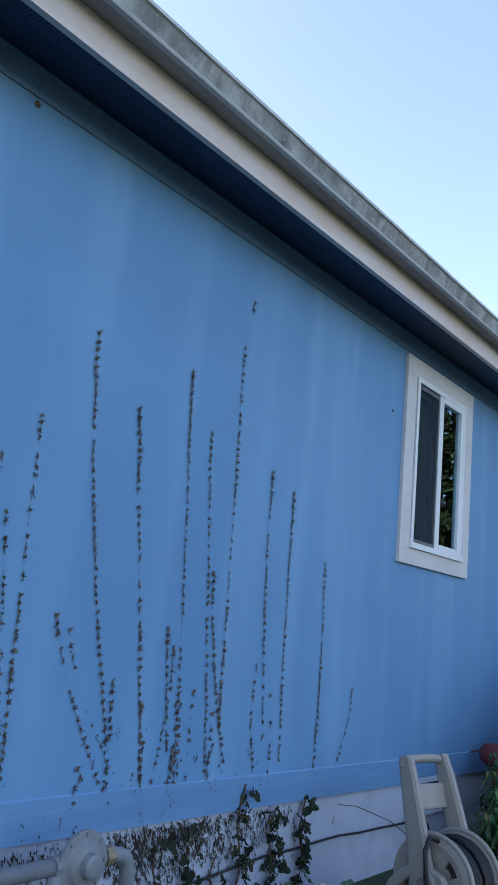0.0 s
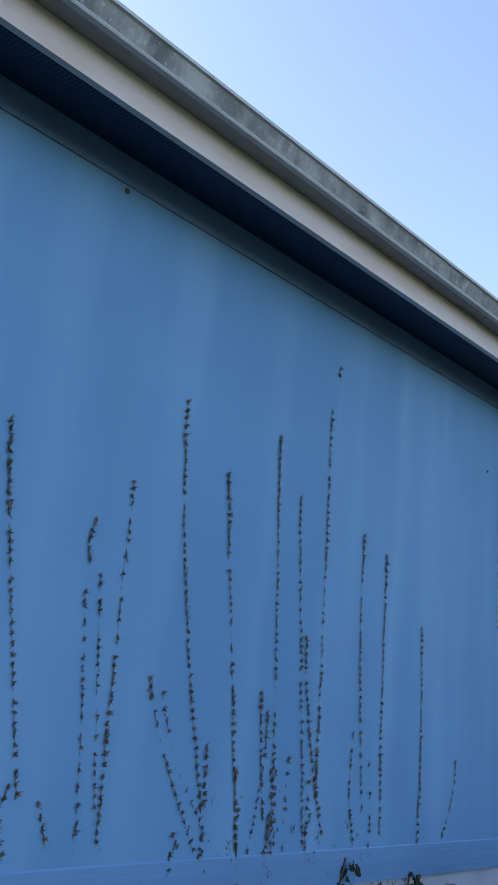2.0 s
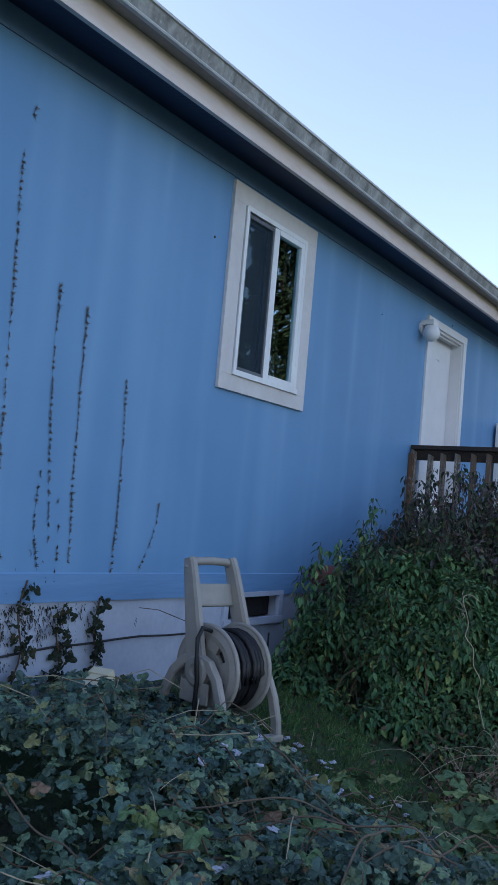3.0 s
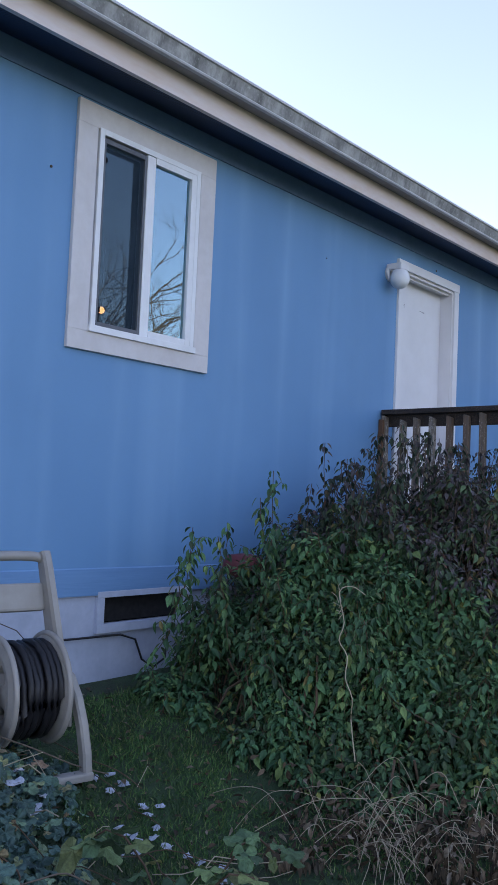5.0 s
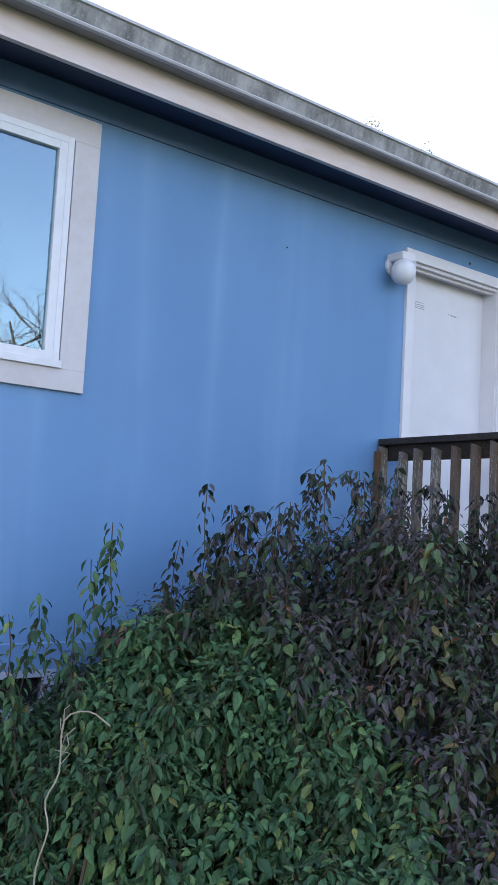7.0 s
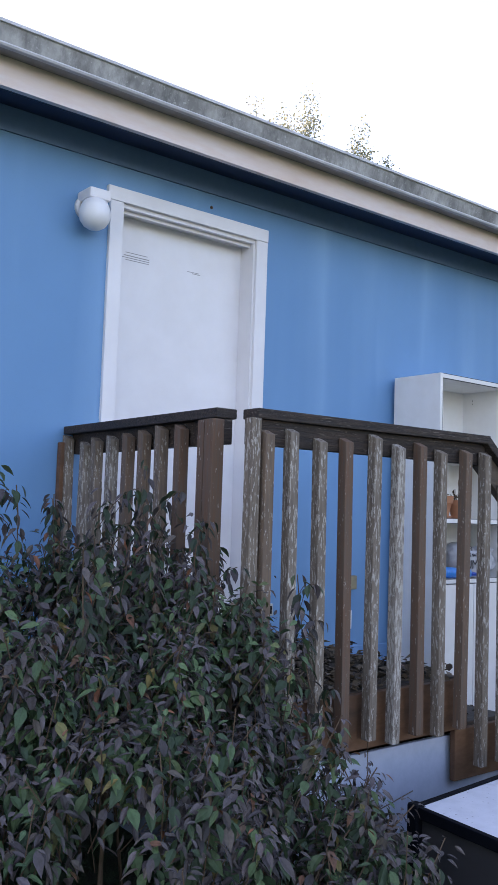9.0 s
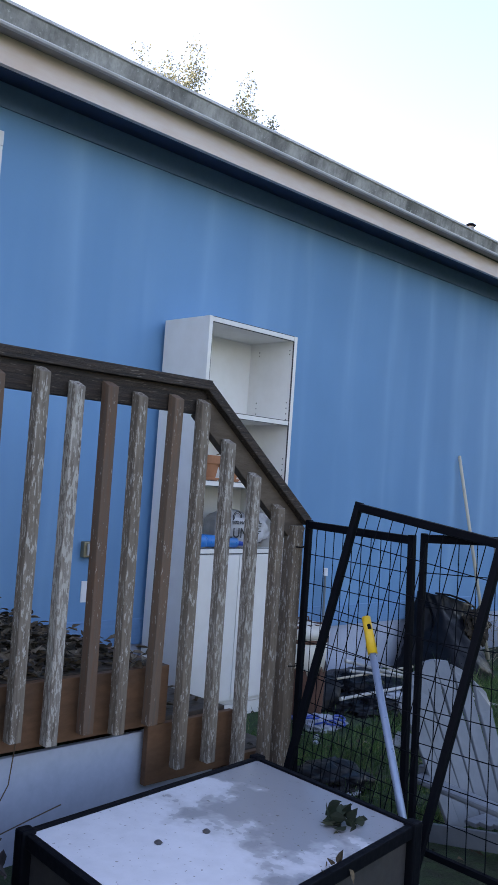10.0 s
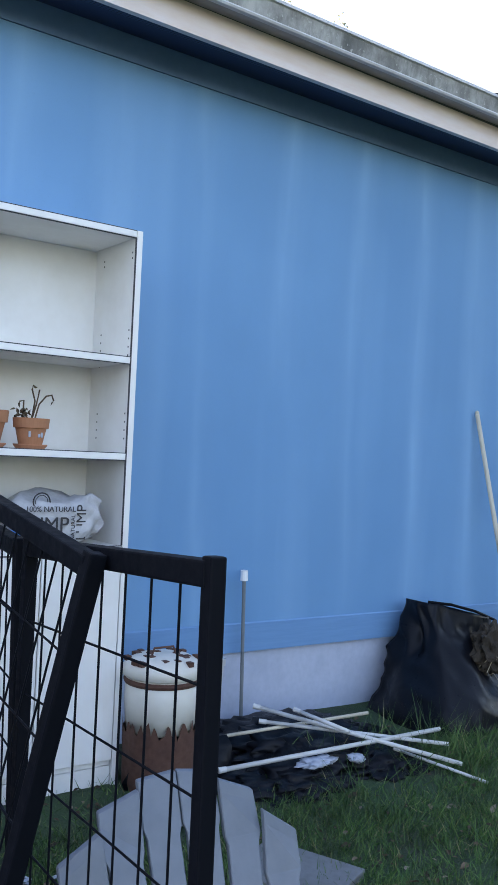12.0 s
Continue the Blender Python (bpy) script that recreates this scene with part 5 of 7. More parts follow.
def low_traces():
    """Short rootlet marks at the wall's foot and over the skirting, thickest between the strands."""
    rnd = random.Random(77)
    pos, d, L, W = [], [], [], []
    for i in range(1500):
        y = rnd.gauss(2.66, 0.34) if i < 1200 else rnd.uniform(1.2, 3.6)
        if i < 45:
            z = rnd.uniform(0.42, 0.75) if rnd.random() < 0.6 else rnd.uniform(0.42, 0.60)
            x = WALL_X + (0.011 if z < 0.53 else 0.003)
        else:
            z, x = 0.39 - abs(rnd.gauss(0, 0.11)), WALL_X - 0.0095
            if not -0.1 < z < 0.39:
                continue
        for k in range(rnd.randint(1, 4)):
            pos.append((x, y + rnd.gauss(0, 0.006), z + rnd.gauss(0, 0.01)))
            d.append((0, rnd.gauss(0, 0.45), -1))
            L.append(rnd.uniform(0.006, 0.026) * (0.6 if z > 0.4 else 1.0))
            W.append(rnd.uniform(0.002, 0.0062))
    hint = np.tile((1.0, 0, 0), (len(pos), 1))
    tagged(mesh_part("dead_vine_litter", scatter(BLADE, pos, d, hint, L, np.array(W)), L_VINE_DARK, None), "dark scraps of dead vine stuck along the wall's foot and skirting", "dead vine", kind="stuff")


low_traces()
for y, z, q in ((1.653, 2.685, 1.0), (6.34, 2.42, 0.4), (7.78, 2.665, 0.7), (4.2, 2.33, 0.6), (9.3, 1.75, 0.3), (12.9, 1.3, 0.5)):
    solo("wall_mark", lathe([(0.011 * q, 0), (0.012 * q, 0.003), (0.005 * q, 0.006)], (WALL_X, y, z), 9, axis="X"), M_STEM, "small dark nail hole scar on the blue wall", "wall mark", "marks on the wall")

# cable along the skirting
bm = cable([(WALL_X + 0.005, 2.2, 0.12)] + [(WALL_X + 0.006, 2.5 + 0.2 * k, 0.16 + 0.05 * math.sin(k * 0.25) + 0.004 * math.sin(k * 2.1)) for k in range(11)] + [(WALL_X + 0.01, 4.75, 0.19), (WALL_X + 0.02, 4.84, 0.16), (WALL_X + 0.03, 4.88, 0.06), (WALL_X + 0.06, 4.93, 0.02), (WALL_X + 0.07, 5.0, 0.06), (WALL_X + 0.05, 5.03, 0.16)], 0.0055, 6)
solo("cable", bm, M_HOSE, "thin black cable strung along the skirting", "cable")
bm = cable([(WALL_X + 0.02, 3.85, 0.355), (WALL_X + 0.06, 3.95, 0.345), (WALL_X + 0.2, 4.02, 0.30), (-1.75, 4.02, 0.2)], 0.002, 5)
solo("twig", bm, M_STEM, "thin dry twig arching from the skirting", "twig")

# ---- hose reel and gas meter ----
def ring_bm(R, r, at, seg=30, sec=8, bm=None, squash=1.0):
    """A ring about the x axis."""
    own = bmesh.new()
    rings = [[own.verts.new((at[0] + r * math.sin(2 * math.pi * j / sec) * squash, at[1] + (R + r * math.cos(2 * math.pi * j / sec)) * math.cos(2 * math.pi * i / seg), at[2] + (R + r * math.cos(2 * math.pi * j / sec)) * math.sin(2 * math.pi * i / seg))) for j in range(sec)] for i in range(seg)]
    for i in range(seg):
        for j in range(sec):
            a, b = rings[i], rings[(i + 1) % seg]
            own.faces.new((a[j], a[(j + 1) % sec], b[(j + 1) % sec], b[j]))
    bmesh.ops.recalc_face_normals(own, faces=own.faces[:])
    return joined(bm, own)


def flange(R, hub, holes, at, thick):
    """A moulded side disc about the x axis with kidney-shaped openings."""
    own = bmesh.new()
    N = 60
    radii = [0.012, hub, hub + 0.035, R - 0.06, R - 0.035, R]
    bulge = [0.0, 0.0, 0.006, 0.006, 0.010, 0.0]
    def ring(x, flip):
        return [[own.verts.new((at[0] + x + bl * flip, at[1] + r * math.cos(2 * math.pi * i / N), at[2] + r * math.sin(2 * math.pi * i / N))) for i in range(N)] for r, bl in zip(radii, bulge)]
    A, B = ring(thick / 2, 1), ring(-thick / 2, -1)
    def open_at(i):
        ph = (i / N * holes) % 1.0
        return 0.30 < ph < 0.70
    for k in range(len(radii) - 1):
        for i in range(N):
            j = (i + 1) % N
            if k == 2 and open_at(i):
                continue
            own.faces.new((A[k][i], A[k + 1][i], A[k + 1][j], A[k][j]))
            own.faces.new((B[k][j], B[k + 1][j], B[k + 1][i], B[k][i]))
    for i in range(N):
        j = (i + 1) % N
        own.faces.new((A[-1][i], B[-1][i], B[-1][j], A[-1][j]))
        if open_at(i):
            own.faces.new((A[2][i], A[2][j], B[2][j], B[2][i]))
            own.faces.new((A[3][j], A[3][i], B[3][i], B[3][j]))
            if not open_at(i - 1):
                own.faces.new((A[2][i], B[2][i], B[3][i], A[3][i]))
            if not open_at(i + 1):
                own.faces.new((A[2][j], A[3][j], B[3][j], B[2][j]))
    own.faces.new(A[0])
    own.faces.new(B[0][::-1])
    bmesh.ops.recalc_face_normals(own, faces=own.faces[:])
    return own


def bent_bar(points, x, wide, thick, taper=1.0):
    """A moulded bar that follows (y, z) points in the plane at x (or a pair of x, foot to top), with rounded edges."""
    bm = bmesh.new()
    rings = []
    for k, (y, z) in enumerate(points):
        a, b = points[max(k - 1, 0)], points[min(k + 1, len(points) - 1)]
        dy, dz = b[0] - a[0], b[1] - a[1]
        ln = math.hypot(dy, dz)
        w = wide * (1 + (taper - 1) * k / (len(points) - 1)) / 2
        ny, nz = -dz / ln * w, dy / ln * w
        at = x(z)
        c = 0.3
        rings.append([bm.verts.new(v) for v in ((at - thick / 2, y + ny * (1 - c), z + nz * (1 - c)), (at - thick * 0.3, y + ny, z + nz), (at + thick * 0.3, y + ny, z + nz), (at + thick / 2, y + ny * (1 - c), z + nz * (1 - c)),
                                                (at + thick / 2, y - ny * (1 - c), z - nz * (1 - c)), (at + thick * 0.3, y - ny, z - nz), (at - thick * 0.3, y - ny, z - nz), (at - thick / 2, y - ny * (1 - c), z - nz * (1 - c)))])
    for a, b in zip(rings, rings[1:]):
        for k in range(8):
            bm.faces.new((a[k], a[(k + 1) % 8], b[(k + 1) % 8], b[k]))
    bm.faces.new(rings[0][::-1])
    bm.faces.new(rings[-1])
    bmesh.ops.recalc_face_normals(bm, faces=bm.faces[:])
    return bm


def hose_reel():
    """A free-standing hose reel turned a little from the wall; built about its own centre, axle along x."""
    r = thing("hose_reel", (0, 0, 0), "beige-grey plastic hose reel cart wound with black hose", "hose reel")
    H, hub = 0.76, 0.29
    for side in (-1, 1):
        def at(z, side=side):
            return side * (0.172 - 0.045 * z / H)
        part("leg", bent_bar([(0.0, 0.345), (0.07, 0.325), (0.125, 0.265), (0.165, 0.18), (0.188, 0.09), (0.195, 0.0)], at, 0.045, 0.034), M_REEL, r)
        part("leg", bent_bar([(0.0, 0.345), (-0.085, 0.325), (-0.15, 0.265), (-0.19, 0.18), (-0.21, 0.09), (-0.215, 0.0)], at, 0.045, 0.034), M_REEL, r)
        part("upright", bent_bar([(-0.012, 0.31), (-0.03, 0.37), (-0.06, 0.48), (-0.095, 0.60), (-0.125, 0.70), (-0.14, 0.745), (-0.145, H)], at, 0.115, 0.036, 0.45), M_REEL, r)
        part("web", beam((at(0.2), -0.09, 0.20), (at(0.2), 0.08, 0.20), 0.012, 0.09, 0.003), M_REEL, r)
        part("axle_boss", lathe([(0.062, -0.02), (0.07, -0.012), (0.07, 0.012), (0.055, 0.02), (0.03, 0.022), (0.024, 0.012), (0.002, 0.012)] if side > 0 else [(0.002, -0.012), (0.024, -0.012), (0.03, -0.022), (0.055, -0.02), (0.07, -0.012), (0.07, 0.012), (0.062, 0.02)], (at(hub), 0.0, hub), 24, axis="X"), M_REEL, r)
        d = part("side_disc", flange(0.19, 0.055, 5, (side * 0.098, 0, hub), 0.012), M_REEL, r)
        part("disc_rim", ring_bm(0.188, 0.011, (side * 0.098, 0, hub), 48, 8), M_REEL, d, smooth=True)
        part("hub", tube((side * 0.10, 0, hub), (side * 0.16, 0, hub), 0.03, seg=18), M_REEL, r)
        brace = beam((at(0.56), -0.10, 0.50), (at(0.56), -0.055, 0.56), 0.012, 0.02, 0.002)
        part("brace", brace, M_REEL, r)
    part("foot_bar", beam((-0.19, -0.215, 0.015), (0.19, -0.215, 0.015), 0.05, 0.03, 0.008), M_REEL, r)
    part("foot_bar", beam((-0.19, 0.195, 0.015), (0.19, 0.195, 0.015), 0.05, 0.03, 0.008), M_REEL, r)
    # loop grip: a thick bar between the uprights, and a panel below the hand hole
    arch = [(-0.135, -0.144, H - 0.05), (-0.125, -0.144, H - 0.028), (-0.09, -0.144, H - 0.016), (0.0, -0.144, H - 0.012), (0.09, -0.144, H - 0.016), (0.125, -0.144, H - 0.028), (0.135, -0.144, H - 0.05)]
    bm = cable(flowing(arch, 3), 0.019, 10)
    part("grip", bm, M_REEL, r, "moulded carrying handle", True)
    part("cross_panel", beam((0, -0.135, H - 0.115), (0, -0.108, H - 0.215), 0.245, 0.036, 0.010), M_REEL, r)
    part("drum", tube((-0.094, 0, hub), (0.094, 0, hub), 0.07, seg=24), M_REEL, r)
    pts = []
    for layer, R in enumerate((0.098, 0.122, 0.146, 0.164)):
        for k in range(7 * 20):
            f = k / 139
            a = k * 2 * math.pi / 20
            rr = R + 0.004 * noise.noise((layer, f * 9, 0)) - (0.014 if layer == 3 and noise.noise((f * 6, 3, 1)) > 0.15 else 0.0)
            pts.append(((-0.076 + 0.152 * f) * (1 if layer % 2 else -1), rr * math.cos(a), hub + rr * math.sin(a)))
    part("hose", cable(pts, 0.0118, 7), M_HOSE, r, "coiled black rubber hose", True)
    part("loose_hose", cable([(0.12, 0.03, 0.46), (0.165, 0.02, 0.475), (0.19, 0.02, 0.43), (0.195, 0.03, 0.34), (0.19, 0.04, 0.25), (0.185, 0.03, 0.15), (0.18, 0.02, 0.06)], 0.010, 8), M_HOSE, r, "loose end of black hose", True)
    r.matrix_world = pose(-1.565, 3.775, -0.12, 0, 0, -101)
    return r


hose_reel()


def gas_meter():
    m = thing("gas_meter", (-1.98, 2.2, 0.0), "grey gas meter with regulator and painted pipes on the skirting", "gas meter")
    cy = 2.17
    part("case", box((-2.08, cy - 0.16, -0.12), (-1.90, cy + 0.155, 0.17), 0.03), M_GAS_BOX, m)
    part("top_cover", box((-2.07, cy - 0.14, 0.165), (-1.905, cy + 0.14, 0.235), 0.03), M_GAS_BOX, m)
    d = part("dial_box", box((-1.905, cy + 0.0, 0.095), (-1.865, cy + 0.15, 0.185), 0.008), M_GAS_BOX, m)
    part("dial_face", box((-1.866, cy + 0.03, 0.11), (-1.862, cy + 0.125, 0.165), 0.001), M_WHITE, d, "white dial plate")
    bm = bmesh.new()
    for k in range(4):
        box((-1.8625, cy + 0.040 + 0.022 * k, 0.142), (-1.8605, cy + 0.048 + 0.022 * k, 0.150), bm=bm)
        box((-1.8625, cy + 0.042 + 0.020 * k, 0.120), (-1.8605, cy + 0.049 + 0.020 * k, 0.126), bm=bm)
    part("dial_marks", bm, M_INK, d)
    part("sticker", box((-1.902, cy + 0.06, 0.03), (-1.897, cy + 0.14, 0.075)), M_YELLOW, m, "yellow warning sticker")
    part("sticker_mark", box((-1.8975, cy + 0.07, 0.04), (-1.8955, cy + 0.095, 0.065)), M_INK, m)
    # regulator: a round diaphragm housing with pipes
    part("regulator", lathe([(0.03, -0.055), (0.062, -0.03), (0.07, -0.008), (0.092, -0.006), (0.092, 0.006), (0.07, 0.008), (0.058, 0.022), (0.036, 0.028), (0.034, 0.05), (0.026, 0.056), (0.002, 0.058)], (-1.95, 2.06, 0.40), 28, axis="X"), M_GAS, m, "round regulator housing")
    for k in range(8):
        a = k * 0.785
        part("bolt", tube((-1.962, 2.06 + 0.081 * math.cos(a), 0.40 + 0.081 * math.sin(a)), (-1.937, 2.06 + 0.081 * math.cos(a), 0.40 + 0.081 * math.sin(a)), 0.006, seg=6), M_GAS, m)
    part("inlet_pipe", tube((-1.97, 1.2, 0.395), (-1.97, 2.03, 0.40), 0.024), M_GAS, m, smooth=True)
    part("collar", tube((-1.97, 1.96, 0.399), (-1.97, 2.0, 0.40), 0.031), M_GAS, m)
    part("outlet_pipe", cable([(-1.97, 2.11, 0.40), (-1.97, 2.20, 0.40), (-1.97, 2.235, 0.396), (-1.97, 2.262, 0.38), (-1.97, 2.275, 0.35), (-1.97, 2.276, 0.20)], 0.024, 12), M_GAS, m, smooth=True)
    part("collar", tube((-1.97, 2.16, 0.40), (-1.97, 2.19, 0.40), 0.031), M_BRASS, m)
    part("union_nut", tube((-1.97, 2.276, 0.23), (-1.97, 2.276, 0.27), 0.036, seg=6), M_GAS, m)
    part("body_pipe", tube((-1.97, 2.06, 0.40), (-1.97, 2.06, 0.21), 0.032), M_GAS, m, smooth=True)
    part("union_nut", tube((-1.97, 2.06, 0.23), (-1.97, 2.06, 0.27), 0.040, seg=6), M_BRASS, m)
    part("riser_pipe", tube((-1.955, 1.96, -0.2), (-1.955, 1.96, 0.38), 0.021), M_GAS, m, smooth=True)


gas_meter()


def cardboard():
    c = thing("carton", (-1.78, 3.08, -0.02), "crumpled yellowed paper carton lying on the ivy", "carton")
    bm = box((-0.045, -0.17, 0), (0.045, 0.17, 0.085), 0.004)
    for v in bm.verts:
        v.co.x += 0.03 * v.co.y * 3 * (v.co.z / 0.1)
        v.co.z += 0.012 * noise.noise(v.co * 14)
    me_off = OFFSET[c]
    OFFSET[c] = Vector((0, 0, 0))
    part("body", bm, M_CARD, c)
    bm = box((-0.05, 0.165, 0.02), (0.05, 0.21, 0.09), 0.003)
    part("flap", bm, M_CARD, c)
    bm = bmesh.new()
    for k in range(3):
        box((0.046, -0.06 + 0.05 * k, 0.035), (0.0485, -0.02 + 0.05 * k, 0.060), bm=bm)
    part("print", bm, M_INK, c, "faint dark printed bars")
    OFFSET[c] = me_off
    c.matrix_world = pose(-1.78, 3.1, 0.02, 22, 0, 8)


cardboard()
p = thing("plant_pot", (-1.98, 5.45, 0.45), "dull red plastic pot hung at the wall behind the shrub", "pot")
part("pot", lathe([(0.07, 0.0), (0.11, 0.04), (0.115, 0.09), (0.09, 0.125), (0.03, 0.135)], (-1.98, 5.45, 0.44), 20), M_REDPOT, p, smooth=True)
part("hook", cable([(WALL_X, 5.45, 0.50), (-2.1, 5.45, 0.52), (-2.03, 5.45, 0.52)], 0.006, 6), M_STEM, p)


# ---- white-topped chest by the steps ----
def chest():
    c = thing("storage_chest", (-0.3, 7.9, 0.0), "low black-edged storage chest with a stained white lid", "chest")
    A, B, C2, D = (-0.565, 7.50), (0.075, 7.45), (-0.02, 8.345), (-0.64, 8.39)
    bm = bmesh.new()
    def ring(z, inset):
        cx, cy = sum(p[0] for p in (A, B, C2, D)) / 4, sum(p[1] for p in (A, B, C2, D)) / 4
        return [bm.verts.new((p[0] + (cx - p[0]) * inset, p[1] + (cy - p[1]) * inset, z)) for p in (A, B, C2, D)]
    lo, hi = ring(0.0, 0.02), ring(0.27, 0.02)
    for i in range(4):
        bm.faces.new((lo[i], lo[(i + 1) % 4], hi[(i + 1) % 4], hi[i]))
    bm.faces.new(hi), bm.faces.new(lo[::-1])
    bmesh.ops.recalc_face_normals(bm, faces=bm.faces[:])
    part("body", bm, M_CRATE, c)
    bm = bmesh.new()
    a, b = ring(0.272, 0.025), ring(0.300, 0.03)
    for i in range(4):
        bm.faces.new((a[i], a[(i + 1) % 4], b[(i + 1) % 4], b[i]))
    bm.faces.new(b)
    bm.faces.new(a[::-1])
    bmesh.ops.recalc_face_normals(bm, faces=bm.faces[:])
    part("lid", bm, M_TOPWHITE, c, "stained white lid")
    for p, q in ((A, B), (B, C2), (C2, D), (D, A)):
        part("edge_rail", beam((*p, 0.288), (*q, 0.288), 0.022, 0.034, 0.004), M_BLACK, c, "black metal edge")
        part("edge_rail", beam((*p, 0.03), (*q, 0.03), 0.022, 0.04, 0.004), M_BLACK, c)
        part("corner", box((p[0] - 0.02, p[1] - 0.02, 0), (p[0] + 0.02, p[1] + 0.02, 0.312), 0.008), M_BLACK, c)


chest()
rnd = random.Random(8)
for x, y in ((-0.31, 7.86), (-0.33, 7.72)):
    solo("debris", lathe([(0.009, 0), (0.011, 0.003), (0.005, 0.008)], (x, y, 0.300), 7), M_CRATE, "small dark lump on the white lid", "debris", "scraps on the chest")
n = 26
pos = np.array([(-0.14 + rnd.gauss(0, 0.03), 8.18 + rnd.gauss(0, 0.03), 0.304 + rnd.uniform(0, 0.03)) for _ in range(n)])
tagged(mesh_part("leaf_clump", scatter(POINTED, pos, rand_dirs(n, 0.0, 0.8), RNG.normal(0, 1, (n, 3)), np.full(n, 0.05), np.full(n, 0.03)), L_IVY_WALL, None), "dark wet leaves clumped on the chest lid", "leaves", kind="stuff")
n = 16
pos = np.array([((0.06 - 0.08 * f) + rnd.gauss(0, 0.01), 7.5 + 0.80 * f, 0.29 + rnd.gauss(0.0, 0.012)) for f in [rnd.choice((0.05, 0.3, 0.55, 0.62)) + rnd.gauss(0, 0.012) for _ in range(n)]])
tagged(mesh_part("edge_leaves", scatter(POINTED, pos, rand_dirs(n, -0.2, 0.7), RNG.normal(0, 1, (n, 3)), np.full(n, 0.036), np.full(n, 0.024)), L_DRY, None), "dry brown leaves caught on the chest's rim", "leaves", kind="stuff")

# leaf litter on the deck
n = 2600
pos = []
while len(pos) < n:
    x, y = rnd.uniform(-2.1, -1.0), rnd.uniform(7.12, 8.22)
    pos.append((x, y, 0.553 + abs(rnd.gauss(0, 0.022))))
d = RNG.normal(0, 1, (n, 3))
d[:, 2] *= 0.25
L = RNG.uniform(0.025, 0.06, n)
tagged(mesh_part("leaf_litter", scatter(OVATE, pos, d, np.tile((0, 0, 1.0), (n, 1)) + RNG.normal(0, 0.3, (n, 3)), L, L * 0.6), L_DRY, None), "dry brown leaf litter on the porch deck", "leaves", kind="stuff")
n = 160
pos = [(rnd.uniform(-1.9, -1.0), rnd.choice((rnd.uniform(8.3, 8.55), rnd.uniform(8.6, 8.84))), 0) for _ in range(n)]
pos = [(x, y, (0.37 if y < 8.57 else 0.19) + abs(rnd.gauss(0, 0.01))) for x, y, _ in pos]
d = RNG.normal(0, 1, (n, 3))
d[:, 2] *= 0.25
L = RNG.uniform(0.025, 0.06, n)
tagged(mesh_part("leaf_litter", scatter(OVATE, pos, d, np.tile((0, 0, 1.0), (n, 1)) + RNG.normal(0, 0.3, (n, 3)), L, L * 0.6), L_DRY, None), "dry leaves on the porch steps", "leaves", kind="stuff")

# hanging vine in front of the deck skirt
for pts in ([(-0.96, 7.42, 0.42), (-0.93, 7.45, 0.30), (-0.90, 7.52, 0.20), (-0.88, 7.50, 0.05), (-0.9, 7.46, 0.0)],
            [(-0.96, 7.70, 0.40), (-0.92, 7.66, 0.28), (-0.88, 7.56, 0.16), (-0.86, 7.48, 0.02)],
            [(-0.90, 7.44, 0.02), (-0.84, 7.54, 0.17), (-0.80, 7.66, 0.22), (-0.80, 7.76, 0.24)]):
    solo("vine", cable(pts, 0.0019, 5), M_STEM, "thin bare vine against the pale deck skirt", "vine", "vines by the deck")
n = 46
pos = np.array([(-0.70 + rnd.gauss(0, 0.07), 7.36 + rnd.gauss(0, 0.09), 0.20 + rnd.gauss(0, 0.10)) for _ in range(n)])
tagged(mesh_part("vine_leaves", scatter(OVATE, pos, drooping(n), RNG.normal(0, 1, (n, 3)), np.full(n, 0.055), np.full(n, 0.028)), L_DARK, None), "withered leaves on a trailing shoot beside the chest", "leaves", kind="stuff")

# fixtures on the wall behind the railing
o = thing("outlet", (WALL_X, 8.77, 0.8), "weatherproof outdoor socket with a beige cover", "socket")
part("plate", box((WALL_X, 8.71, 0.775), (WALL_X + 0.03, 8.83, 0.85), 0.005), M_BRASS, o)
part("cover", box((WALL_X + 0.03, 8.725, 0.785), (WALL_X + 0.04, 8.775, 0.84), 0.004), M_BOXGREY, o)
solo("label_plate", box((WALL_X, 8.73, 0.56), (WALL_X + 0.004, 8.82, 0.66), 0.001), M_WHITE, "small white plate on the wall", "plate")
o = thing("outlet", (WALL_X, 8.22, 0.70), "small dark wall socket low on the wall", "socket")
part("plate", box((WALL_X, 8.19, 0.66), (WALL_X + 0.015, 8.245, 0.72), 0.003), M_BOXGREY, o)
part("cover", box((WALL_X + 0.015, 8.20, 0.67), (WALL_X + 0.018, 8.235, 0.71), 0.001), M_BLACK, o)


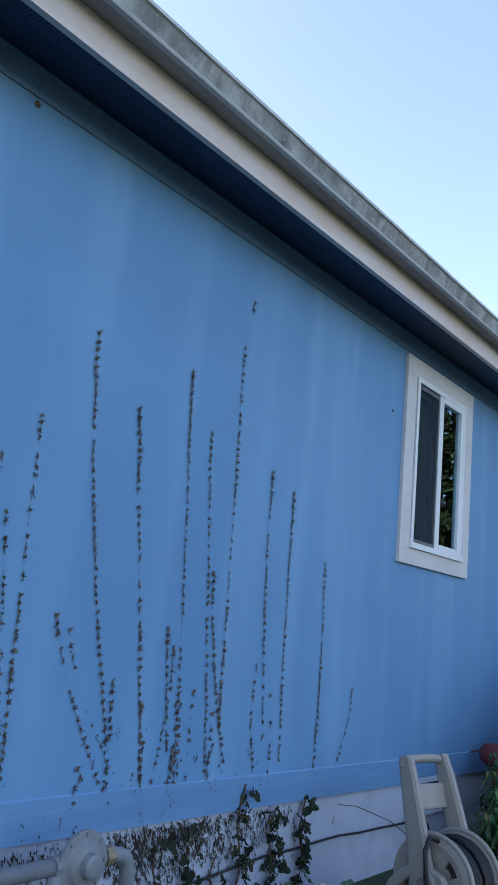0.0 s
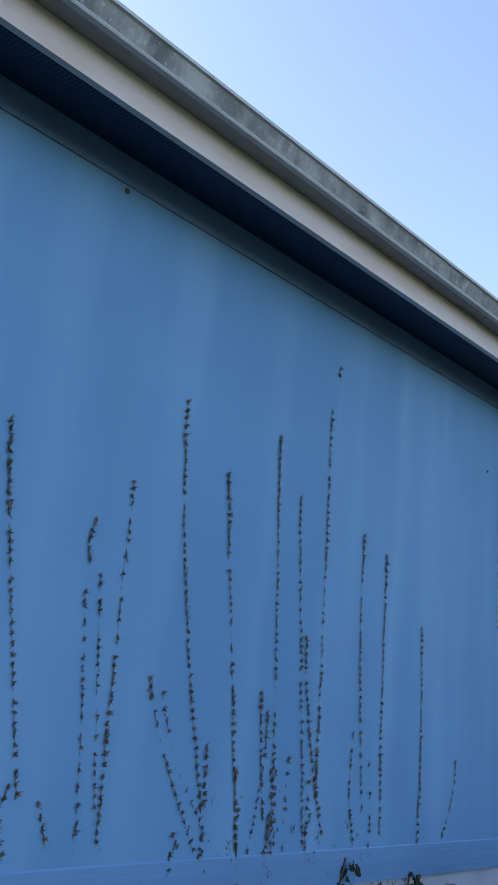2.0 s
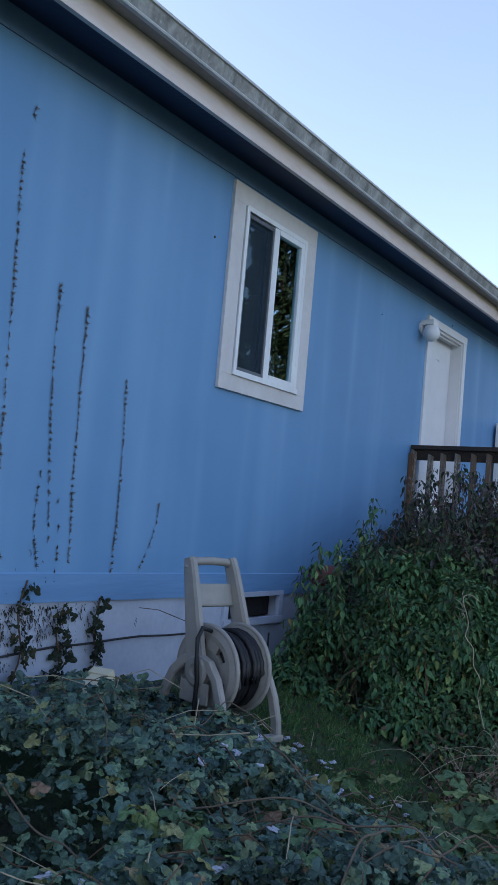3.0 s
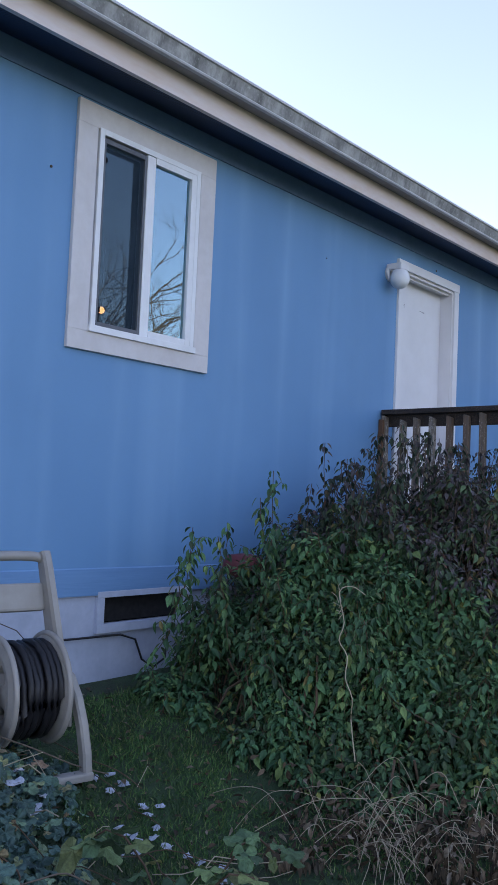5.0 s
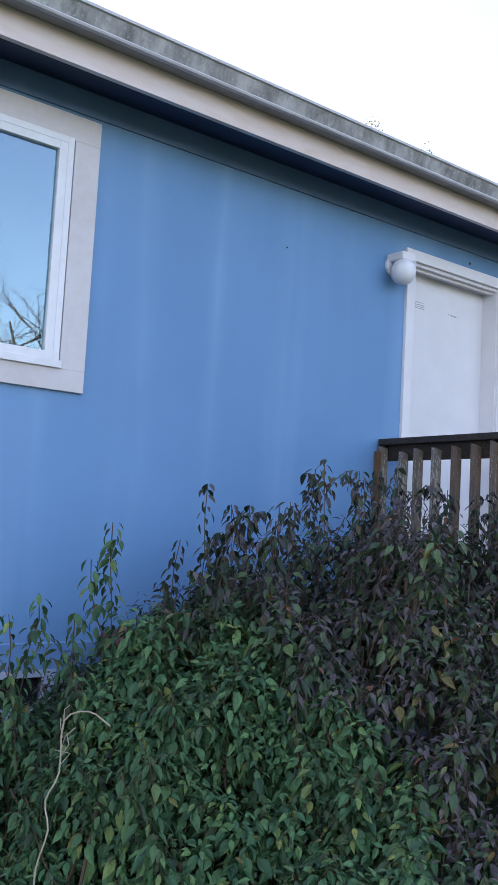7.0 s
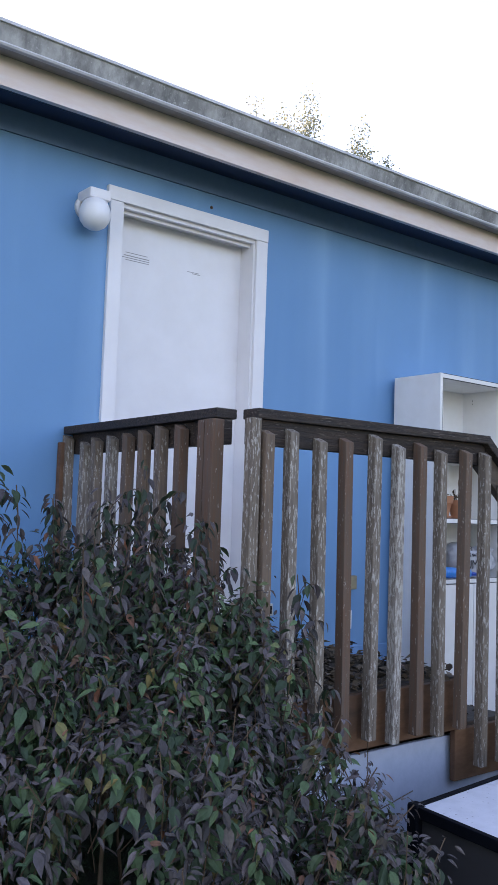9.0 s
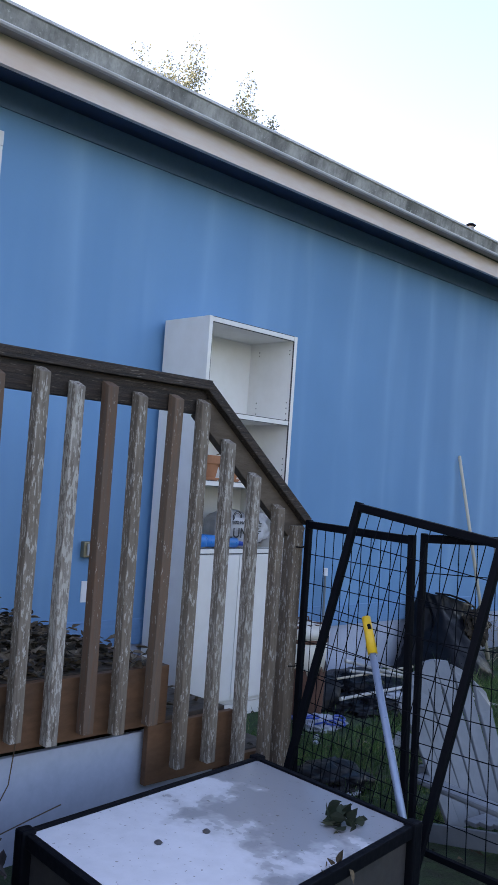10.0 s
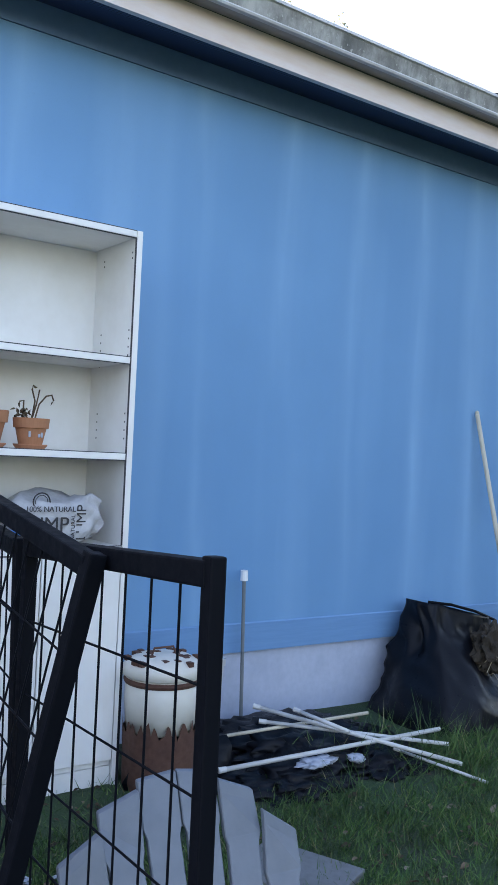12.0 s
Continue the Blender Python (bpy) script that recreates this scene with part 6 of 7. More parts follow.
# ---- bookcase and what stands in it ----
def bookcase():
    b = thing("bookcase", (-1.96, 9.42, 0.0), "tall white laminate bookcase with open shelves over two shut doors", "bookcase")
    x0, x1, y0, y1, top = -2.13, -1.797, 9.10, 9.742, 1.974
    t = 0.022
    part("side_panel", box((x0, y0, 0.0), (x1, y0 + t, top), 0.001), M_SHELF, b)
    part("side_panel", box((x0, y1 - t, 0.0), (x1, y1, top), 0.001), M_SHELF, b)
    part("top_panel", box((x0, y0 + t + 0.002, top - 0.024), (x1 - 0.002, y1 - t - 0.002, top - 0.002), 0.001), M_SHELF, b)
    part("back_panel", box((x0 + 0.004, y0 + t, 0.06), (x0 + 0.010, y1 - t, top - 0.026)), M_SHELF, b)
    for z in (1.520, 1.176, 0.846):
        part("shelf", box((x0 + 0.012, y0 + t + 0.002, z - 0.022), (x1 - 0.004, y1 - t - 0.002, z), 0.001), M_SHELF, b)
        for zz in (z + 0.0005, z - 0.0255):
            part("edge_line", box((x1 - 0.010, y0 + t + 0.001, zz), (x1 - 0.0055, y1 - t - 0.001, zz + 0.003)), M_EDGE, b)
    for zz in (top - 0.0015, top - 0.0275):
        part("edge_line", box((x1 - 0.010, y0 + t + 0.001, zz), (x1 - 0.004, y1 - t - 0.001, zz + 0.003)), M_EDGE, b)
    for yy in (y0 + t, y1 - t - 0.0035):
        part("edge_line", box((x1 - 0.008, yy, 0.85), (x1 - 0.001, yy + 0.0035, top - 0.028)), M_EDGE, b)
    part("cabinet_floor", box((x0 + 0.012, y0 + t + 0.002, 0.07), (x1 - 0.02, y1 - t - 0.002, 0.09)), M_SHELF, b)
    mid = (y0 + y1) / 2
    for a, c in ((y0 + t + 0.003, mid - 0.002), (mid + 0.002, y1 - t - 0.003)):
        d = part("cabinet_door", box((x1 - 0.020, a, 0.092), (x1 - 0.002, c, 0.818), 0.002), M_SHELF, b)
    part("plinth", box((x1 - 0.035, y0 + t + 0.001, 0.0), (x1 - 0.015, y1 - t - 0.001, 0.068), 0.001), M_SHELF, b)
    holes = bmesh.new()
    for z in [1.90 - 0.02 * k for k in range(2)] + [1.62 - 0.03 * k for k in range(5)] + [1.32 - 0.03 * k for k in range(4)]:
        for x in (x1 - 0.03, x0 + 0.08):
            box((x - 0.003, y1 - t - 0.0012, z - 0.003), (x + 0.003, y1 - t - 0.0002, z + 0.003), bm=holes)
    part("peg_holes", holes, M_EDGE, b, "small dark peg holes")["kind"] = "stuff"


bookcase()


def flower_pot(y, x, r, h, plant):
    z = 1.178
    p = thing("flower_pot", (x, y, z), "terracotta flower pot with withered stems on a saucer" if plant else "plain terracotta flower pot on the shelf", "flower pot", "pots on the shelf")
    part("saucer", lathe([(r * 0.82, 0.0), (r * 1.0, 0.012), (r * 1.0, 0.016), (r * 0.8, 0.012)], (x, y, z), 24), M_TERRA, p)
    part("pot", lathe([(r * 0.68, 0.012), (r * 0.9, h * 0.66), (r * 0.92, h * 0.68), (r * 1.03, h * 0.68), (r * 1.08, h), (r * 0.95, h), (r * 0.9, h * 0.9), (0.002, h * 0.9)], (x, y, z), 28), M_TERRA, p, smooth=False)
    if plant:
        bm = bmesh.new()
        for pts in ([(0, 0, h * 0.9), (0.0, 0.01, h + 0.06), (0.0, -0.002, h + 0.10), (0, 0.002, h + 0.115)], [(0, 0.01, h * 0.9), (0, 0.025, h + 0.05), (0, 0.05, h + 0.08), (0, 0.07, h + 0.085), (0, 0.078, h + 0.065)],
                    [(0, -0.01, h * 0.9), (0, -0.03, h + 0.03), (0, -0.03, h + 0.06), (0, -0.045, h + 0.055)], [(0, 0, h * 0.9), (0.01, 0.012, h + 0.05), (0.012, 0.02, h + 0.1)]):
            cable([(x + a, y + c, z + e) for a, c, e in pts], 0.003, 5, bm)
        part("stems", bm, M_STEM, p, "withered dark stems")
        nn = 26
        q = np.array([(x + rnd.gauss(0, 0.012), y - 0.03 + rnd.gauss(0, 0.012), z + h + 0.01 + rnd.uniform(0, 0.025)) for _ in range(nn)] + [(x, y + 0.078, z + h + 0.065), (x, y - 0.045, z + h + 0.055), (x, y + 0.002, z + h + 0.112)])
        mesh_part("dead_leaves", scatter(OVATE, q, rand_dirs(len(q), -0.3, 0.6), RNG.normal(0, 1, (len(q), 3)), np.full(len(q), 0.022), np.full(len(q), 0.014), OFFSET[p]), L_DRY, p)
        for k, hh in ((-0.022, 0.020), (0.012, 0.012), (0.022, 0.017)):
            part("decoration", box((x + r * 0.76, y + k - 0.004, z + 0.040), (x + r * 0.82, y + k + 0.004, z + 0.040 + hh), 0.002), M_PAPER, p, "small faded painted shape")


flower_pot(9.40, -1.90, 0.058, 0.105, True)
flower_pot(9.245, -1.90, 0.066, 0.125, False)


def charcoal_bag():
    z = 0.848
    b = thing("charcoal_bag", (-1.92, 9.49, z), "crumpled white paper charcoal bag with dark print", "bag")
    bm = bmesh.new()
    bmesh.ops.create_icosphere(bm, subdivisions=4, radius=1.0)
    for v in bm.verts:
        c = v.co
        def sq(t, p): return math.copysign(abs(t) ** p, t)
        x, y, w = sq(c.x, 0.55) * 0.10, sq(c.y, 0.55) * 0.175, sq(c.z, 0.6) * 0.088
        w += 0.035 * noise.noise((y * 8, x * 9, 2.0)) + (0.03 * noise.noise((y * 22, x * 12, 5)) - 0.09 * max(y, 0) if w > 0 else 0)
        x += 0.03 - 0.09 * abs(noise.noise((y * 13, w * 15, 3.0))) - 0.05 * abs(noise.noise((y * 30, w * 26, 7.0))) if y > 0.06 else 0.004 * noise.noise((y * 14, w * 18, 3.0))
        y += 0.016 * noise.noise((x * 14, w * 14, 9.0))
        v.co = Vector((-1.93 + x, 9.50 + y, max(z + 0.09 + w, z)))
    part("sack", bm, M_BAG, b, smooth=True)
    for txt, size, y, zz, rot in (("100% NATURAL", 0.026, 9.365, 0.968, 0), ("LUMP", 0.072, 9.345, 0.900, 0), ("LUMP", 0.050, 9.585, 0.868, 90), ("NATURAL", 0.020, 9.545, 0.868, 90)):
        cu = bpy.data.curves.new("print", "FONT")
        cu.body, cu.size, cu.extrude = txt, size, 0.001
        cu.materials.append(M_INK)
        ob = new("print", cu)
        ob.parent = b
        ob.matrix_local = Matrix.Translation(Vector((-1.822, y, zz)) - OFFSET[b]) @ Euler((radians(90), 0, radians(90))).to_matrix().to_4x4() @ Matrix.Rotation(radians(rot), 4, "Z")
        ob["label"] = "dark printed letters"
    bm = ring_bm(0.030, 0.0025, (-1.845, 9.43, 1.0), 20, 6)
    ring_bm(0.022, 0.0015, (-1.845, 9.43, 1.0), 20, 6, bm)
    part("emblem", bm, M_INK, b, "dark oval printed mark")


charcoal_bag()
w = thing("water_toy", (-1.86, 9.22, 0.848), "bright blue plastic water toy lying on the shelf", "toy")
part("barrel", tube((-1.87, 9.15, 0.885), (-1.835, 9.42, 0.874), 0.033, 0.025, 14), M_BLUE_PL, w, smooth=True)
part("tank", lathe([(0.02, 0), (0.04, 0.008), (0.042, 0.045), (0.025, 0.06)], (-1.86, 9.19, 0.85), 16), M_BLUE_PL, w, smooth=True)
part("nozzle", tube((-1.835, 9.40, 0.874), (-1.825, 9.475, 0.868), 0.015, 0.010, 12), M_BLUE_DK, w)

# ---- black wire fence and leaning gate ----
def wire_panel(name, label, tl, tr, bl, br, post=0.028, n_up=10, n_across=8, caps=True):
    """A framed panel of welded wire between four corners."""
    tl, tr, bl, br = map(Vector, (tl, tr, bl, br))
    f = thing(name, (bl + br) / 2, label, "fence panel", "black wire fence panels")
    part("post", beam(bl, tl, post, post, 0.003, up=(0, 1, 0)), M_BLACK, f)
    part("post", beam(br, tr, post, post, 0.003, up=(0, 1, 0)), M_BLACK, f)
    dl, dr = (bl - tl).normalized(), (br - tr).normalized()
    part("top_rail", beam(tl + dl * 0.018, tr + dr * 0.018, 0.024, 0.028, 0.003), M_BLACK, f)
    part("bottom_rail", beam(bl - dl * 0.05, br - dr * 0.05, 0.02, 0.02, 0.002), M_BLACK, f)
    for i in range(1, n_up + 1):
        u = i / (n_up + 1)
        part("wire", tube((tl + dl * 0.02).lerp(tr + dr * 0.02, u), (bl - dl * 0.05).lerp(br - dr * 0.05, u), 0.0017, seg=5), M_BLACK, f)
    for i in range(1, n_across + 1):
        u = i / (n_across + 1)
        part("wire", tube((tl + dl * 0.02).lerp(bl - dl * 0.05, u), (tr + dr * 0.02).lerp(br - dr * 0.05, u), 0.0017, seg=5), M_BLACK, f)
    return f


wire_panel("wire_fence", "black wire fence panel tied to the stair post", (-0.885, 8.86, 1.055), (-0.366, 8.781, 1.045), (-0.885, 8.86, 0.0), (-0.346, 8.80, 0.0), 0.022, 10, 8)
wire_panel("wire_fence", "black wire fence panel with square end post", (-0.315, 8.776, 1.055), (0.219, 8.755, 1.088), (-0.292, 8.768, 0.0), (0.256, 8.735, 0.0), 0.0195, 7, 8)
wire_panel("wire_gate", "black wire gate leaning crooked against the fence", (-0.565, 8.745, 1.140), (-0.01, 8.735, 1.065), (-0.745, 8.60, 0.0), (-0.165, 8.57, 0.0), 0.024, 10, 8)
for z in (0.5, 0.95):
    solo("wire_tie", ring_bm(0.034, 0.0025, (0, 0, 0), 16, 5), M_BLACK, "black wire tie round the stair post", "wire tie", "ties on the post").matrix_world = pose(-0.925, 8.84, z, 0, 90, 0)
s = thing("extension_pole", (-0.03, 8.44, 0.0), "blue-grey paint pole with a yellow grip leaning on the gate", "pole")
a, b = Vector((-0.03, 8.44, 0.0)), Vector((-0.456, 8.674, 0.763))
part("tube", tube(a, a.lerp(b, 0.87), 0.0125, seg=14), M_BLUEGREY, s, smooth=True)
part("grip", tube(a.lerp(b, 0.86), b, 0.0165, 0.0145, 14), M_YELLOW, s, "yellow plastic grip", True)
part("grip_hole", tube(b.lerp(a, 0.03) + Vector((0.012, -0.010, 0.004)), b.lerp(a, 0.045) + Vector((0.014, -0.011, 0.004)), 0.006, seg=8), M_BLACK, s)


# ---- grey resin chair ----
def resin_chair():
    """A small slatted garden chair with a fanned back; built facing its own +y."""
    c = thing("garden_chair", (0, 0, 0), "small grey resin slatted garden chair with fanned back", "chair")
    heights = (0.468, 0.535, 0.566, 0.566, 0.535, 0.475)
    n = len(heights)
    for i, h in enumerate(heights):
        u = (i - (n - 1) / 2)
        bw, tw = 0.0575, 0.0795
        bm = bmesh.new()
        pts = []
        for z, w in ((0.06, bw), (h - 0.10, tw - 0.013), (h - 0.085, tw - 0.001), (h - 0.02, tw), (h, tw - 0.001)):
            cx = u * (0.0605 + 0.0215 * min((z - 0.06) / 0.40, 1.0))
            y = -0.02 - 0.50 * z + 0.003 * (u * u) * 0.6
            pts.append((cx, y, z, w))
        def arc(cx, s, w, z):
            return z - (1.6 * (abs(cx + s * w / 2) ** 2 - cx * cx) if z > h - 0.05 else 0.0)
        front = [[bm.verts.new((cx + s * w / 2, y, arc(cx, s, w, z))) for s in (-1, 1)] for cx, y, z, w in pts]
        back = [[bm.verts.new((cx + s * w / 2, y - 0.016, arc(cx, s, w, z))) for s in (-1, 1)] for cx, y, z, w in pts]
        for k in range(4):
            bm.faces.new((front[k][0], front[k][1], front[k + 1][1], front[k + 1][0]))
            bm.faces.new((back[k][1], back[k][0], back[k + 1][0], back[k + 1][1]))
            for s2 in (0, 1):
                bm.faces.new((front[k][s2], back[k][s2], back[k + 1][s2], front[k + 1][s2]))
        bm.faces.new((front[4][0], front[4][1], back[4][1], back[4][0]))
        bm.faces.new((front[0][1], front[0][0], back[0][0], back[0][1]))
        bmesh.ops.recalc_face_normals(bm, faces=bm.faces[:])
        bmesh.ops.bevel(bm, geom=bm.edges[:], offset=0.002, segments=1, affect="EDGES")
        part("back_slat", bm, M_CHAIR, c)
    part("back_rail", beam((-0.20, -0.165, 0.22), (0.20, -0.165, 0.22), 0.03, 0.05, 0.004), M_CHAIR, c)
    for i in range(5):
        part("seat_slat", box((-0.165, 0.0 + 0.056 * i, 0.10 + 0.012 * i), (0.165, 0.046 + 0.056 * i, 0.115 + 0.012 * i), 0.003), M_CHAIR, c)
    for x in (-0.235, 0.235):
        part("armrest", box((x - 0.035, -0.16, 0.205), (x + 0.035, 0.33, 0.225), 0.008), M_CHAIR, c)
        part("front_leg", box((x - 0.012, 0.24, 0.0), (x + 0.012, 0.30, 0.204), 0.004), M_CHAIR, c)
        part("rear_leg", beam((x * 0.9, -0.16, 0.03), (x * 0.9, 0.27, 0.13), 0.022, 0.06, 0.004), M_CHAIR, c)
    c.matrix_world = pose(-0.193, 9.128, 0.0, 0, 0, -98)


resin_chair()
# ---- rusted can, pipes, sheet and the far corner ----
def rusted_can():
    c = thing("metal_can", (-1.747, 9.882, 0.0), "rusted cream metal can with a flaking lid", "can")
    part("body", lathe([(0.125, 0.20), (0.135, 0.30), (0.135, 0.39)], (-1.747, 9.882, 0.0), 32), M_CAN, c, "cream enamel upper body", True)
    prof = bmesh.new()
    N = 90
    ring = []
    for i in range(N):
        a = 2 * math.pi * i / N
        h = 0.222 + 0.05 * noise.noise((math.cos(a) * 4, math.sin(a) * 4, 1)) + 0.035 * math.copysign(abs(noise.noise((math.cos(a) * 11, math.sin(a) * 11, 3))) ** 0.4, noise.noise((math.cos(a) * 11, math.sin(a) * 11, 3)))
        ring.append([prof.verts.new((-1.747 + r * math.cos(a), 9.882 + r * math.sin(a), z)) for r, z in ((0.128, -0.02), (0.132, 0.05), (0.1365, h))])
    for i in range(N):
        for k in range(2):
            prof.faces.new((ring[i][k], ring[(i + 1) % N][k], ring[(i + 1) % N][k + 1], ring[i][k + 1]))
    part("rusted_base", prof, M_RUST, c, "dark rust on the lower body", True)
    part("band", lathe([(0.137, 0.365), (0.141, 0.375), (0.137, 0.385)], (-1.747, 9.882, 0.0), 32), M_RUST, c)
    part("lid", lathe([(0.138, 0.39), (0.146, 0.395), (0.147, 0.42), (0.138, 0.435), (0.10, 0.455), (0.03, 0.46)], (-1.747, 9.882, 0.0), 32), M_CAN, c, "flaking cream lid", True)
    part("handle", cable([(-1.747, 9.832, 0.455), (-1.747, 9.842, 0.485), (-1.747, 9.922, 0.485), (-1.747, 9.932, 0.455)], 0.004, 6), M_RUST, c)
    bm = bmesh.new()
    for i in range(26):
        a, r = rnd.uniform(0, 6.28), rnd.uniform(0.05, 0.14)
        box((-1.747 + r * math.cos(a) - 0.012, 9.882 + r * math.sin(a) - 0.009, 0.438), (-1.747 + r * math.cos(a) + 0.012, 9.882 + r * math.sin(a) + 0.01, 0.458 - 0.1 * (r - 0.05) + 0.004), bm=bm)
    part("flakes", bm, M_RUST, c)["kind"] = "stuff"


rusted_can()
p = thing("standpipe", (-2.11, 10.49, 0.0), "thin grey pipe with a cap standing against the wall", "pipe")
part("pipe", tube((-2.105, 10.505, -0.05), (-2.105, 10.485, 0.66), 0.008, seg=10), M_GAS_BOX, p)
part("cap", tube((-2.105, 10.485, 0.645), (-2.105, 10.484, 0.69), 0.016, seg=10), M_WHITE, p)
p = thing("drain_stub", (-2.12, 10.40, 0.2), "short white plastic pipe stub on the skirting", "pipe")
part("pipe", tube((-2.12, 10.38, 0.16), (-2.12, 10.39, 0.31), 0.018, seg=12), M_PVC, p)
part("collar", tube((-2.12, 10.39, 0.285), (-2.12, 10.392, 0.315), 0.023, seg=12), M_PVC, p)

for i, (pa, pb, r) in enumerate((((-1.578, 10.028, 0.07), (-1.43, 11.012, 0.115), 0.0088), ((-1.802, 10.338, 0.20), (-1.253, 10.945, 0.04), 0.0088), ((-1.763, 10.34, 0.15), (-1.355, 10.982, 0.08), 0.008),
                                 ((-1.691, 10.456, 0.20), (-1.46, 10.54, 0.165), 0.008), ((-1.755, 10.12, 0.12), (-1.669, 10.84, 0.14), 0.007), ((-1.467, 10.792, 0.06), (-1.118, 10.932, 0.015), 0.006))):
    t = thing("plastic_pipe", pa, "white plastic pipe lying on the rubbish heap", "pipe", "white pipes on the heap")
    part("tube", tube(pa, pb, r, seg=12), M_PVC if i != 4 else M_STICK, t, smooth=True)
    pv = (Vector(pa) - Vector(pb)).normalized()
    part("socket", tube(Vector(pa), Vector(pa) - pv * 0.03, r * 1.25, seg=12), M_PVC if i != 4 else M_STICK, t)


M_FILL = surface("dead_plant_brown", (0.035, 0.026, 0.018), (0.015, 0.012, 0.009), 0.95, 60, bump=0.9, dist=0.01)


def crumple_bm(centre, size, seed):
    bm = bmesh.new()
    bmesh.ops.create_icosphere(bm, subdivisions=4, radius=1.0)
    for v in bm.verts:
        c = v.co.copy()
        k = 1 + 0.5 * noise.noise(c * 3.0 + Vector((seed, 0, 0))) + 0.25 * noise.noise(c * 9.0)
        v.co = Vector((centre[0] + c.x * size[0] * k, centre[1] + c.y * size[1] * k, centre[2] + c.z * size[2] * k))
    return bm


def crumpled(name, label, cat, centre, size, material, seed, sub=5, rough=0.35, group=""):
    """A crumpled sheet or sack: a flattened body with sharp folds, resting on the ground."""
    bm = bmesh.new()
    bmesh.ops.create_icosphere(bm, subdivisions=sub, radius=1.0)
    for v in bm.verts:
        c = v.co.copy()
        s0 = Vector((seed, seed * 2, 1))
        k = 1 + rough * (1.2 * noise.noise(c * 1.7 + s0) + 0.9 - 2.2 * abs(noise.noise(c * 3.1 + s0)) + 0.5 - 1.3 * abs(noise.noise(c * 7.0 + s0)))
        v.co = Vector((centre[0] + c.x * size[0] * k, centre[1] + c.y * size[1] * k, max(centre[2] + c.z * size[2] * k, ground_z(centre[0], centre[1]) - 0.01)))
    return solo(name, bm, material, label, cat, group, smooth=True)


crumpled("plastic_sheet", "crumpled black plastic sheet under the white pipes", "plastic sheet", (-1.80, 10.55, 0.0), (0.26, 0.36, 0.085), M_TARP, 4, rough=0.26)
crumpled("plastic_sheet", "torn black plastic scraps on the rubbish heap", "plastic sheet", (-1.56, 10.35, -0.01), (0.20, 0.26, 0.05), M_TARP, 9, rough=0.26)
crumpled("plastic_sheet", "black plastic scrap at the heap's edge", "plastic sheet", (-1.50, 10.78, -0.01), (0.17, 0.18, 0.05), M_TARP, 14, rough=0.26)
crumpled("cloth", "pale lilac rag on the rubbish heap", "rag", (-1.50, 10.42, 0.06), (0.035, 0.07, 0.012), M_PAPER, 3, 4)
crumpled("cloth", "pale rag caught in the rubbish heap", "rag", (-1.46, 10.58, 0.06), (0.03, 0.025, 0.012), M_PAPER, 6, 4)
crumpled("rubbish_bag", "black rubbish bag slumped by the wall", "bag", (-1.75, 9.98, 0.02), (0.10, 0.16, 0.12), M_TARP, 11, 3)


crumpled("cloth", "pale blue-white rag spread by the porch steps", "rag", (-1.36, 8.98, 0.005), (0.14, 0.07, 0.018), M_PAPER, 21, 4, 0.3)
crumpled("cloth", "pale crumpled rag lying by the rusted can", "rag", (-1.48, 9.74, 0.01), (0.09, 0.11, 0.03), M_PAPER, 23, 4, 0.3)
crumpled("rubbish_bag", "black rubbish bag flattened behind the wire fence", "bag", (-0.92, 9.13, 0.01), (0.14, 0.16, 0.05), M_TARP, 27, 4, 0.26)


